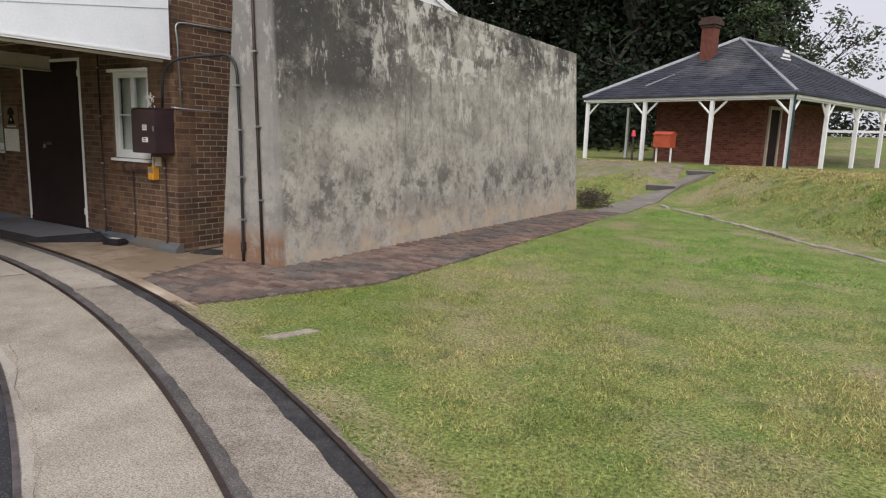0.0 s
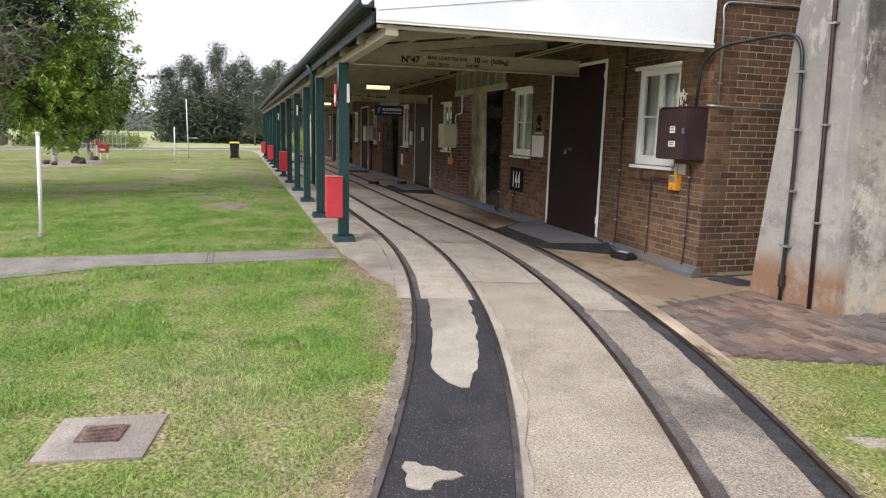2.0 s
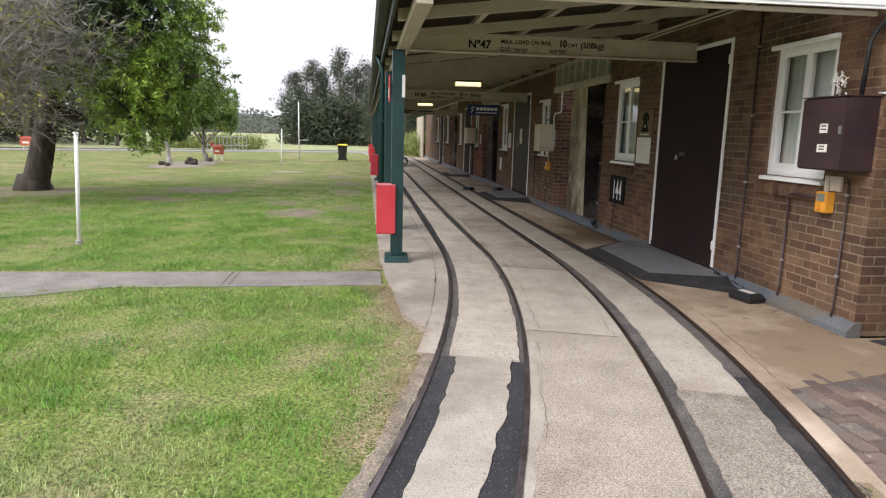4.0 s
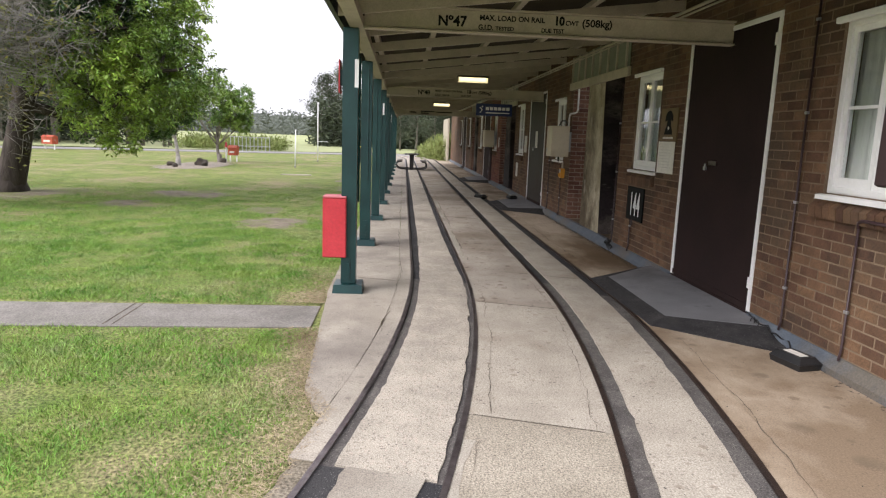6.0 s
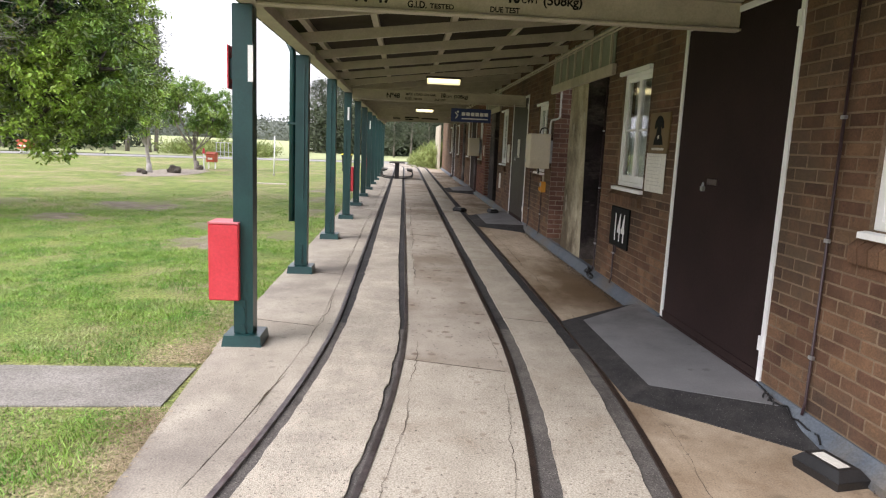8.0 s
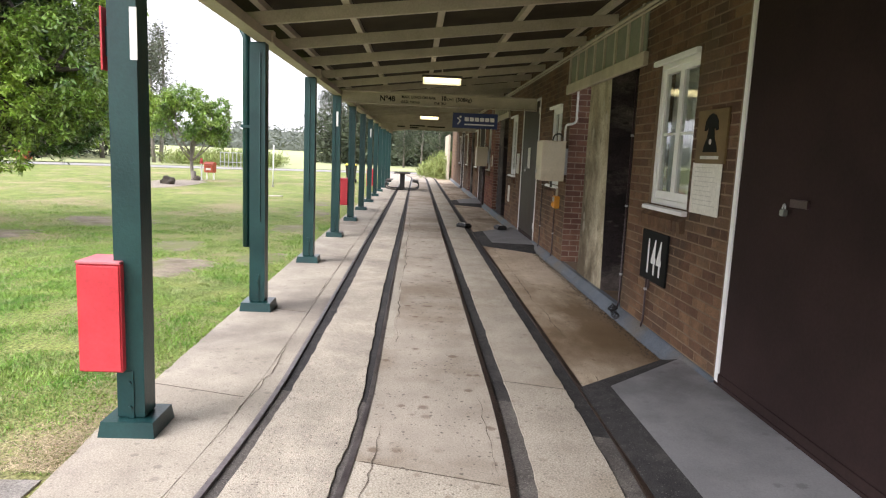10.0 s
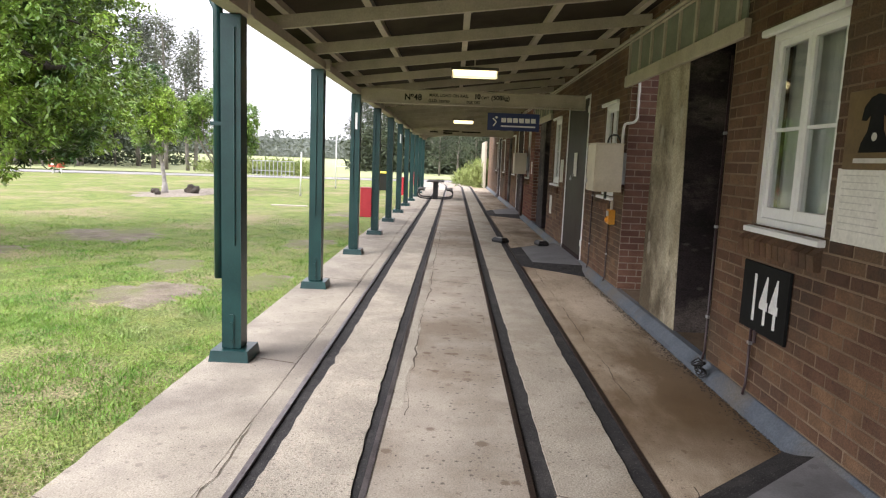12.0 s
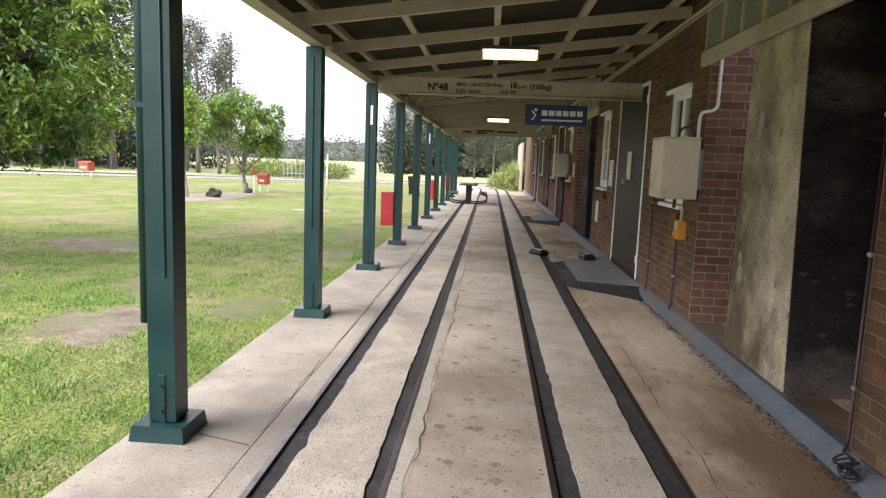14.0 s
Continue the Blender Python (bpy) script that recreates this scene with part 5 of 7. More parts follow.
part("emblem_hole", Mesh().tube([(0.26, -0.005, 0.17), (0.26, -0.002, 0.17)], 0.022, 12), FAINT, t, "pale oval in the emblem")
part("print_bar", box(0.1, -0.003, 0.035, 0.42, 0, 0.06), FAINT, t)


def notice(x, z, w, hgt, label, rows=9):
    t = thing("notice_sheet", label, "notice", (x, WALL_Y - 0.018, z), "paper notices")
    part("sheet", box(0, 0, 0, w, 0.006, hgt), PAPER, t)
    rn = random.Random(int(-x * 10))
    for i in range(rows):
        q = hgt * (0.92 - 0.82 * i / rows)
        part("print_bar", box(w * 0.1, -0.0015, q - 0.006, w * rn.uniform(0.5, 0.9), 0, q), FAINT, t)
    return t


notice(-13.33, 1.33, 0.52, 0.41, "faded paper notice under the plaque on brown brick")
notice(-21.6, 1.5, 0.28, 0.42, "small white notice sheet on the second door", 6)
notice(-23.1, 1.35, 0.36, 0.45, "white notice sheet beside the far window", 6)
notice(-24.3, 0.62, 0.3, 0.4, "small pale number sheet on the brick wall", 2)
notice(-28.2, 1.4, 0.2, 0.35, "small pale sheet beside the far meter box", 3)

t = thing("hanging_sign", "navy blue sign with white lettering bars hung under the beam", "sign", (-20.92, 4.6, 2.235))
part("board", box(0, 0, 0, 0.02, 0.88, 0.29, bev=0.003), NAVY, t)
part("emblem", Mesh().tube([(0.022, 0.09, 0.2), (0.022, 0.15, 0.14), (0.022, 0.1, 0.07)], 0.012, 6), SIGNW, t)
part("emblem_head", Mesh().tube([(0.018, 0.15, 0.215), (0.026, 0.15, 0.215)], 0.022, 10), SIGNW, t)
for i in range(6):
    part("letter_bar", box(0.02, 0.235 + i * 0.1, 0.135, 0.023, 0.315 + i * 0.1, 0.21, bev=0.0), SIGNW, t)
part("letter_bar", box(0.02, 0.235, 0.06, 0.023, 0.815, 0.085), SIGNW, t)
for y in (0.1, 0.78):
    part("hanger", Mesh().tube([(0.01, y, 0.29), (0.01, y, 0.4)], 0.006, 6), STEEL, t)

LENS = glass("lamp_lens", (0.95, 0.85, 0.55))
LENS.node_tree.nodes["Principled BSDF"].inputs["Roughness"].default_value = 0.35
LENS.node_tree.nodes["Principled BSDF"].inputs["Emission Color"].default_value = (1.0, 0.86, 0.5, 1)
LENS.node_tree.nodes["Principled BSDF"].inputs["Emission Strength"].default_value = 0.22

# ---- fluorescent lamps ----
def lamp(x, label):
    t = thing("ceiling_light", label, "light", (x, 4.3, 0), "veranda lights")
    z = roof_z(4.28) - 0.2
    part("drop_rod", Mesh().tube([(0, 0, z), (0, 0, z + 0.13)], 0.012, 6), CREAM, t)
    part("tray", box(-0.1, -0.33, z - 0.04, 0.1, 0.33, z, bev=0.006), DARKW, t, "dark lamp housing")
    part("diffuser", Mesh().tube([(0, -0.28, z - 0.075), (0, 0.28, z - 0.075)], 0.03, 12), TUBE, t, "lit fluorescent tube", smooth=True)
    part("lens", Mesh().hull8([(-0.06, -0.305, z - 0.135), (0.06, -0.305, z - 0.135), (0.06, 0.305, z - 0.135), (-0.06, 0.305, z - 0.135)], [(-0.09, -0.31, z - 0.041), (0.09, -0.31, z - 0.041), (0.09, 0.31, z - 0.041), (-0.09, 0.31, z - 0.041)]), LENS, t, "yellowed ribbed lamp lens")
    for y in (-0.318, 0.318):
        part("end_cap", box(-0.085, y - 0.008, z - 0.13, 0.085, y + 0.008, z - 0.042, bev=0.003), CREAM, t)
    return t


lamp(-19.0, "lit fluorescent fitting under the veranda rafters")
lamp(-30.6, "lit fluorescent fitting further along the veranda")

# ---- on the posts ----
def fire_box(x, label):
    t = thing("fire_box", label, "fire box", (x, 2.28, 0.38), "red fire boxes")
    part("body", box(-0.13, -0.25, 0, 0.12, -0.003, 0.64, bev=0.008), RED, t)
    part("lid", box(-0.131, -0.251, 0.64, 0.131, -0.003, 0.656, bev=0.003), RED_LIT, t, "red lid in a paler, sky-lit colour")
    part("front", box(0.12, -0.24, 0.01, 0.13, -0.012, 0.63, bev=0.003), RED, t)
    part("bracket", box(-0.04, -0.003, 0.2, 0.04, 0.001, 0.5), GREEN, t)
    return t


fire_box(POSTS[0], "red painted fire box fixed to the first green post")
for i in (4, 7, 10):
    fire_box(POSTS[i], "red painted fire box fixed to a green veranda post")
for i in (0, 3, 6):
    tagged(part("reflector_strip", box(POSTS[i] + 0.079, 2.345, 2.16, POSTS[i] + 0.084, 2.385, 2.44), WHITE), "small white strip on a green post", "strip")
t = thing("red_sign", "small red and white sign edge-on beside the first post", "sign", (POSTS[0], 2.28, 2.08))
part("plate", box(-0.15, -0.1, 0.02, 0.07, -0.09, 0.36, bev=0.003), RED, t)
part("bracket", box(-0.03, -0.09, 0.1, 0.03, -0.05, 0.26), GREEN, t)
part("print_bar", box(-0.12, -0.102, 0.08, 0.03, -0.1, 0.2), SIGNW, t)
h = thing("downpipe", "dark green downpipe beside the second post", "downpipe", (POSTS[1] - 0.03, 2.165, 0))
part("pipe", Mesh().tube([(0, 0, 0.66), (0, 0, 2.8), (0, -0.1, 3.02)], 0.04, 10), GREEN, h, smooth=True)
part("strap", box(-0.05, -0.05, 1.9, 0.05, 0.1, 1.93), GREEN, h)
for x in POSTS[1:6]:
    tagged(part("post_conduit", Mesh().tube([(x + 0.082, 2.33, 0.95), (x + 0.082, 2.33, 2.65)], 0.008, 6), GREEN), "thin green conduit up the face of a post", "conduit")


# ---- small things on the floor ----
def bait_box(x, y, turn, label, z=0.0):
    t = thing("bait_station", label, "bait box", (x, y, z), "black bait boxes")
    t.rotation_euler = (0, 0, radians(turn))
    lo = [(-0.15, -0.1, 0), (0.15, -0.1, 0), (0.15, 0.1, 0), (-0.15, 0.1, 0)]
    part("base", Mesh().hull8(lo, [(-0.16, -0.11, 0.05), (0.16, -0.11, 0.05), (0.16, 0.11, 0.05), (-0.16, 0.11, 0.05)]), BLACK, t)
    part("lid", Mesh().hull8([(-0.16, -0.11, 0.052), (0.16, -0.11, 0.052), (0.16, 0.11, 0.052), (-0.16, 0.11, 0.052)],
                             [(-0.12, -0.07, 0.1), (0.12, -0.07, 0.1), (0.12, 0.07, 0.1), (-0.12, 0.07, 0.1)]), BLACK, t)
    part("label_plate", box(-0.09, -0.045, 0.1, 0.09, 0.035, 0.102), PAPER, t, "white label on the lid")
    return t


bait_box(-9.55, 6.02, 12, "black plastic bait station with white label beside the plinth")
bait_box(-23.55, 5.12, 40, "black plastic bait station on the far floor")
bait_box(-22.66, 5.88, 10, "black plastic bait station near the second door", 0.078)
tagged(part("rubber_mat", Mesh().prism([(-8.1, 6.3), (-7.7, 6.42), (-7.62, 6.8), (-8.15, 6.7)], 0.0, 0.012), BITU), "dark rubber mat on the apron by the corner", "mat")

loose = thing("loose_cable", "black cable lying loose along the plinth by the door", "cable")
rnd = random.Random(6)
part("lead", Mesh().tube([(-10.62 + 0.06 * i, 6.17 + 0.02 * math.sin(i * 1.3), 0.14 - 0.006 * i + 0.015 * math.cos(i * 2.1)) for i in range(14)], 0.007, 5), BLACK, loose)
part("coil", Mesh().tube([(-10.45 + 0.05 * math.cos(a) + 0.01 * a, 6.14, 0.1 + 0.04 * math.sin(a)) for a in np.linspace(0, 11, 30)], 0.006, 5), BLACK, loose)
loose = thing("loose_cable", "black cable bundle tied at the plinth by the passage", "cable")
for k in range(7):
    part("lead", Mesh().tube([(-14.72 + 0.012 * k + (0.05 + 0.006 * k) * math.sin(a + k * 0.9), 6.135 - 0.012 * k - 0.02 * math.cos(a * 2), 0.09 + 0.018 * k + 0.045 * math.cos(a + k * 0.5)) for a in np.linspace(0, 6.0, 22)], 0.006, 5), BLACK, loose)

# ---- brick paving along the blast wall ----
paving = tagged(new("pavement_brick"), "uneven weathered clay brick paving beside the concrete wall", "brick paving", kind="structure")


def pave_edge(y):
    """Outer edge (x) of the paving at y."""
    return -4.72 - (0.0 if y > 6.6 else (6.6 - y) * 0.42) - max(0, y - 8) * 0.035


def on_paving(x, y):
    if not (4.4 < y < 17.6):
        return False
    if y > 6.42:
        return -6.36 < x < pave_edge(y)
    s_guess = (x + 12.8) * 1.02
    edge = None
    for ds in np.linspace(-1, 1, 9):
        q = track(RAIL_Y[3] + 0.2, s_guess + ds)
        if abs(q[0] - x) < 0.2:
            edge = q[1]
    return edge is not None and y > edge and x > -7.35 + (y - 4.7) * -0.08 and x < pave_edge(y)


bed = Mesh()
for j in range(66):
    y0 = 4.4 + j * 0.2
    xs_ok = [x for x in np.arange(-7.6, -4.4, 0.05) if on_paving(x, y0 + 0.1)]
    if xs_ok:
        bed.box(min(xs_ok), y0, -0.1, max(xs_ok), y0 + 0.2, -0.028)
part("paving_bed", bed, PAVEJ, paving)

# ---- yard: slabs, path, pit ----
def slab(name, outline, z0, z1, material, label, category, kind=""):
    return tagged(part(name, Mesh().prism(outline, z0, z1), material), label, category, kind=kind)


slab("footpath", [(-11.15, 2.075), (-11.1, -1.0), (-11.05, -8.0), (-9.5, -8.0), (-9.7, -2.3), (-9.95, -1.5), (-10.3, -0.9), (-10.42, 2.075)], -0.1, -0.019, PATHM, "grey concrete footpath crossing the lawn", "path", "structure")
for yj in (0.28, 0.36, -2.6, -2.68):
    tagged(part("path_joint", box(-11.12, yj, -0.05, -10.4, yj + 0.012, -0.0165), CRACKM), "tooled joint across the footpath", "joint", kind="structure")
pit = thing("drain_pit", "grey concrete pit surround with a rusty iron lid in the grass", "drain pit")
part("surround", Mesh().prism([(-5.58, -0.30), (-5.04, -0.35), (-4.96, 0.2), (-5.5, 0.28)], -0.1, -0.017), STRIP, pit)
part("lid", Mesh().prism([(-5.42, -0.16), (-5.22, -0.18), (-5.18, 0.05), (-5.38, 0.08)], -0.03, -0.006), PITLID, pit, "rusty iron lid")
for i in range(4):
    part("rib", box(-5.39 + 0.05 * i, -0.13, -0.006, -5.375 + 0.05 * i, 0.03, -0.002), PITLID, pit)
slab("stone_slab", [(-4.2, 4.16), (-4.05, 4.2), (-3.9, 4.62), (-4.04, 4.6)], -0.1, -0.018, YARD, "sunken pale concrete slab in the grass", "slab")

# bare patches of soil, gently domed
def patch(cx, cy, rx, ry, seed, material=None, z=-0.016):
    rnd = random.Random(seed)
    n_p = 72
    pts = []
    for a in np.linspace(0, 2 * math.pi, n_p, endpoint=False):
        u = Vector((math.cos(a), math.sin(a), seed))
        k = 0.95 + 0.55 * noise.noise(u * 1.6) + 0.35 * noise.noise(u * 5.0) + rnd.uniform(-0.06, 0.06)
        pts.append((cx + rx * math.cos(a) * k, cy + ry * math.sin(a) * k))
    m = Mesh()
    m.add([(cx, cy, z + 0.006)] + [(*p, z - 0.02) for p in pts], [(0, i + 1, (i + 1) % n_p + 1) for i in range(n_p)])
    return m


PATCHES = [(-17.3, 0.4, 1.0, 0.85, 1), (-19.3, -0.1, 0.8, 0.6, 2), (-18.3, 1.5, 0.9, 0.45, 3), (-22.4, -2.6, 1.6, 1.3, 4), (-22.3, 1.3, 1.2, 0.6, 5), (-25.8, 1.2, 1.3, 0.6, 6), (-21.4, -6.7, 2.4, 2.2, 7), (-29, 0.8, 1.2, 0.6, 8), (-19.8, -3.4, 1.0, 0.7, 11)]
for p in PATCHES:
    tagged(part("soil_patch", patch(*p), DIRT, smooth=True), "bare trodden earth patch in the lawn", "earth", kind="stuff")
tagged(part("garden_bed", patch(-35.9, -6.9, 3.4, 1.4, 21, z=0.0), MULCH, smooth=True), "mulched garden bed round two small trees", "garden bed", kind="stuff")


def ribbon(name, line, w, z, material, label, category):
    """A flat strip on the lie of the land along a line."""
    m = Mesh()
    vs = []
    fine = []
    for (xa, ya), (xb, yb) in zip(line, line[1:]):
        n_r = max(2, int(math.hypot(xb - xa, yb - ya) / 0.7))
        fine += [(xa + (xb - xa) * i / n_r, ya + (yb - ya) * i / n_r) for i in range(n_r)]
    fine.append(line[-1])
    for i, (x, y) in enumerate(fine):
        (xa, ya), (xb, yb) = fine[max(i - 1, 0)], fine[min(i + 1, len(fine) - 1)]
        d = math.hypot(xb - xa, yb - ya)
        nx, ny = -(yb - ya) / d * w / 2, (xb - xa) / d * w / 2
        for sx in (-1, 1):
            vs.append((x + nx * sx, y + ny * sx, rise(x, y) + z))
    m.add(vs, [(2 * i, 2 * i + 2, 2 * i + 3, 2 * i + 1) for i in range(len(fine) - 1)])
    k = len(vs)
    m.add([(x, y, z_ - 0.12) for x, y, z_ in vs], [(2 * i, 2 * i + 1, 2 * i + 3, 2 * i + 2) for i in range(len(fine) - 1)])
    m.f += [(2 * i + a, 2 * i + a + 2, k + 2 * i + a + 2, k + 2 * i + a) for i in range(len(fine) - 1) for a in (0, 1)]
    return tagged(part(name, m, material), label, category, kind="structure")


ribbon("path", [(-5.45, 16.2), (-5.5, 18.2), (-5.7, 20.6), (-5.55, 22.6), (-5.3, 23.6), (-4.6, 25.2)], 0.95, 0.015, TRACK, "worn grey bitumen path climbing to the cottage", "path")
kerb = tagged(new("kerb"), "low broken stone edging at the foot of the bank", "kerb", kind="structure")
kerb_line = [(-4.75, 20.5), (-3.4, 18.9), (-2.0, 17.1), (-0.6, 15.1), (0.9, 13.3), (3.0, 11.0)]
krnd = random.Random(17)
for (xa, ya), (xb, yb) in zip(kerb_line, kerb_line[1:]):
    run = math.hypot(xb - xa, yb - ya)
    turn = math.atan2(yb - ya, xb - xa)
    u = 0.0
    while u < run - 0.1:
        ln = min(krnd.uniform(0.28, 0.62), run - u)
        x, y = xa + (xb - xa) * (u + ln / 2) / run, ya + (yb - ya) * (u + ln / 2) / run
        if krnd.random() > 0.08:
            o = part("kerb_stone", box(-ln / 2 + 0.012, -0.06, -0.1, ln / 2 - 0.012, 0.06, krnd.uniform(0.035, 0.075), bev=0.014), STRIP, kerb)
            o.location = (x, y, rise(x, y))
            o.rotation_euler = (krnd.gauss(0, 0.05), krnd.gauss(0, 0.03), turn + krnd.gauss(0, 0.05))
        u += ln
ribbon("road", [(-36, -48), (-44, -36), (-52.5, -20), (-59, -6), (-63, 4), (-72, 16)], 3.6, 0.035, ROAD, "pale grey lane beyond the lawn", "road")
for x, y in ((-5.5, 23.15), (-4.62, 25.05)):
    t = thing("path_step", "dark weathered timber step in the path to the cottage", "step", (x, y, rise(x, y)), "path steps")
    t.rotation_euler = (0, 0, 0.35)
    part("tread", box(-0.45, -0.2, -0.1, 0.45, 0.45, 0.1, bev=0.015), TRACK, t)
    part("riser", box(-0.47, -0.26, -0.1, 0.47, -0.2, 0.085, bev=0.01), DARKW, t, "dark timber riser")

# worn brown turf in front of the cottage
wt = Mesh()
tb = [(-9.6 + i * 0.28, 22.9 + 0.45 * noise.noise(Vector((i * 0.3, 1, 0))) + i * 0.05) for i in range(17)]
tt = [(x - 0.2, y + 2.4 + 0.25 * noise.noise(Vector((x, 5, 0)))) for x, y in tb]
for j in range(9):
    wt.v += [(xa + (xb - xa) * j / 8, ya + (yb - ya) * j / 8, rise(xa + (xb - xa) * j / 8, ya + (yb - ya) * j / 8) + (0.022 if 0 < j < 8 else -0.05)) for (xa, ya), (xb, yb) in zip(tb, tt)]
wt.f += [(j * 17 + i, j * 17 + i + 1, (j + 1) * 17 + i + 1, (j + 1) * 17 + i) for j in range(8) for i in range(16)]
tagged(part("worn_turf", wt, DIRT, smooth=True), "worn brown turf in front of the cottage", "earth", kind="stuff")

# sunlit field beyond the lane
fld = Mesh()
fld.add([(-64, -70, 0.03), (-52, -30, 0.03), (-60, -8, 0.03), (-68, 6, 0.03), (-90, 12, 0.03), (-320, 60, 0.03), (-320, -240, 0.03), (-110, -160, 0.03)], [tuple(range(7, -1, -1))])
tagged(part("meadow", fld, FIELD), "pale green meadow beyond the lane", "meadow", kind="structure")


# ---- foliage ----
def np_mesh(name, quads, material):
    """A mesh of loose leaves from an array (leaves, corners, 3)."""
    n_q, n_k = quads.shape[:2]
    me = bpy.data.meshes.new(name)
    me.vertices.add(n_q * n_k)
    me.vertices.foreach_set("co", quads.reshape(-1).astype(np.float32))
    me.loops.add(n_q * n_k)
    me.loops.foreach_set("vertex_index", np.arange(n_q * n_k, dtype=np.int32))
    me.polygons.add(n_q)
    me.polygons.foreach_set("loop_start", np.arange(0, n_q * n_k, n_k, dtype=np.int32))
    me.polygons.foreach_set("loop_total", np.full(n_q, n_k, dtype=np.int32))
    me.materials.append(material)
    me.update(calc_edges=True)
    return me


def leaves(rng, centres, spread, per, size, droop=0.3, slim=0.45):
    """Leaf quads round clump centres."""
    n_c = len(centres)
    c = np.repeat(np.asarray(centres), per, axis=0) + np.clip(rng.normal(0, 1, (n_c * per, 3)), -1.6, 1.6) * spread
    k = len(c)
    d = rng.normal(0, 1, (k, 3))
    d[:, 2] = d[:, 2] * 0.6 - droop
    d /= np.linalg.norm(d, axis=1)[:, None]
    s = np.cross(d, rng.normal(0, 1, (k, 3)))
    s /= np.linalg.norm(s, axis=1)[:, None] + 1e-9
    ln = (size * rng.uniform(0.6, 1.3, k))[:, None]
    return np.stack([c, c + d * ln * 0.5 + s * ln * slim * 0.5, c + d * ln, c + d * ln * 0.5 - s * ln * slim * 0.5], axis=1)


def whorls(rng, centres, per, size, slim=0.36):
    """Drooping leaves that fan out from twig ends."""
    c = np.repeat(np.asarray(centres), per, axis=0)
    k = len(c)
    d = rng.normal(0, 1, (k, 3))
    d[:, 2] = d[:, 2] * 0.55 - 0.5
    d /= np.linalg.norm(d, axis=1)[:, None]
    c = c + rng.normal(0, 1, (k, 3)) * size * 0.5
    up = rng.normal(0, 0.45, (k, 3)) + np.array([0, 0, 1.0])
    s = np.cross(d, up)
    s /= np.linalg.norm(s, axis=1)[:, None] + 1e-9
    ln = (size * rng.uniform(0.7, 1.25, k))[:, None]
    return np.stack([c, c + d * ln * 0.45 + s * ln * slim * 0.5, c + d * ln, c + d * ln * 0.45 - s * ln * slim * 0.5], axis=1)


def shell(rng, blobs, per):
    """Clump centres in the outer shells of ellipsoids (cx, cy, cz, rx, ry, rz)."""
    out = []
    for cx, cy, cz, rx, ry, rz in blobs:
        n_b = int(per * (rx * ry * rz) ** (2 / 3))
        d = rng.normal(0, 1, (n_b, 3))
        d /= np.linalg.norm(d, axis=1)[:, None]
        r = rng.uniform(0.3, 1.12, n_b) ** 0.6
        out.append(np.array([cx, cy, cz]) + d * r[:, None] * np.array([rx, ry, rz]))
    return np.concatenate(out)


def limb(m, a, b, r0, r1, rng, bendy=0.12, n_l=6):
    a, b = Vector(a), Vector(b)
    ln = (b - a).length
    off = Vector(rng.normal(0, bendy * ln, 3))
    pts = [a.lerp(b, u) + off * math.sin(math.pi * u) for u in np.linspace(0, 1, n_l)]
    m.tube(pts, r0, 8 if r0 > 0.06 else 5, r1)
    return pts


def broad_tree(at, blobs, height, r0, seed, label, per=26, n_leaf=26, size=0.15, spread=0.22, leaf=None, lean=(0, 0), bark=None, fan=False):
    """A leafy tree: trunk, limbs to every part of the crown and many leaves."""
    rng = np.random.default_rng(seed)
    t = thing("tree", label, "tree", at)
    m = Mesh()
    top = (lean[0], lean[1], height)
    trunk = limb(m, (0, 0, -0.15), top, r0, r0 * 0.55, rng, 0.03, 8)
    m.tube([(0, 0, -0.2), (0, 0, 0.12), (0, 0, 0.4)], r0 * 1.55, 9, r0 * 0.95)
    for b in blobs:
        base = trunk[int(rng.integers(4, 8))]
        pts = limb(m, base, b[:3], r0 * 0.4, r0 * 0.12, rng, 0.1)
        for i in range(5):
            d = rng.normal(0, 1, 3)
            d /= np.linalg.norm(d)
            limb(m, pts[int(rng.integers(2, 6))], np.array(b[:3]) + d * np.array(b[3:]) * 0.85, r0 * 0.14, r0 * 0.03, rng, 0.1, 5)
    part("trunk", m, bark or BARK, t, smooth=True)
    cl = shell(rng, blobs, per)
    cr = new("crown", np_mesh("crown", whorls(rng, cl, n_leaf, size) if fan else leaves(rng, cl, spread, n_leaf, size), leaf or LEAF))
    cr.parent = t
    return t


# the big spreading tree on the lawn, its crown reaching towards the veranda
BIG = (-21.6, -6.9, 0)
broad_tree(BIG, [(0.9, 3.2, 2.3, 1.7, 1.5, 1.2), (1.0, 4.15, 2.95, 1.4, 1.25, 1.3), (0.6, 3.2, 4.5, 2.0, 1.9, 1.6), (-0.6, 2.2, 3.0, 1.5, 1.4, 1.4), (1.3, 2.0, 3.7, 1.4, 1.3, 1.4), (0.4, 3.1, 6.3, 2.0, 2.0, 1.6),
                 (-1.4, 1.8, 5.2, 1.8, 1.8, 1.8), (-1.6, 3.3, 2.95, 1.4, 1.35, 1.35), (-0.6, 3.5, 2.5, 1.3, 1.1, 1.0), (-1.5, 3.1, 4.6, 1.5, 1.4, 1.4), (0.0, 1.8, 7.8, 2.5, 2.5, 1.7), (-1.8, 0.0, 5.0, 1.6, 1.6, 1.6), (-1.2, -1.4, 8.0, 2.4, 2.4, 1.8), (1.8, 0.0, 7.8, 2.0, 2.0, 1.5)], 3.6, 0.36, 11,
           "large spreading tree with dense glossy green leaves on the lawn", 118, 44, 0.118, lean=(0.1, 0.7), fan=True)


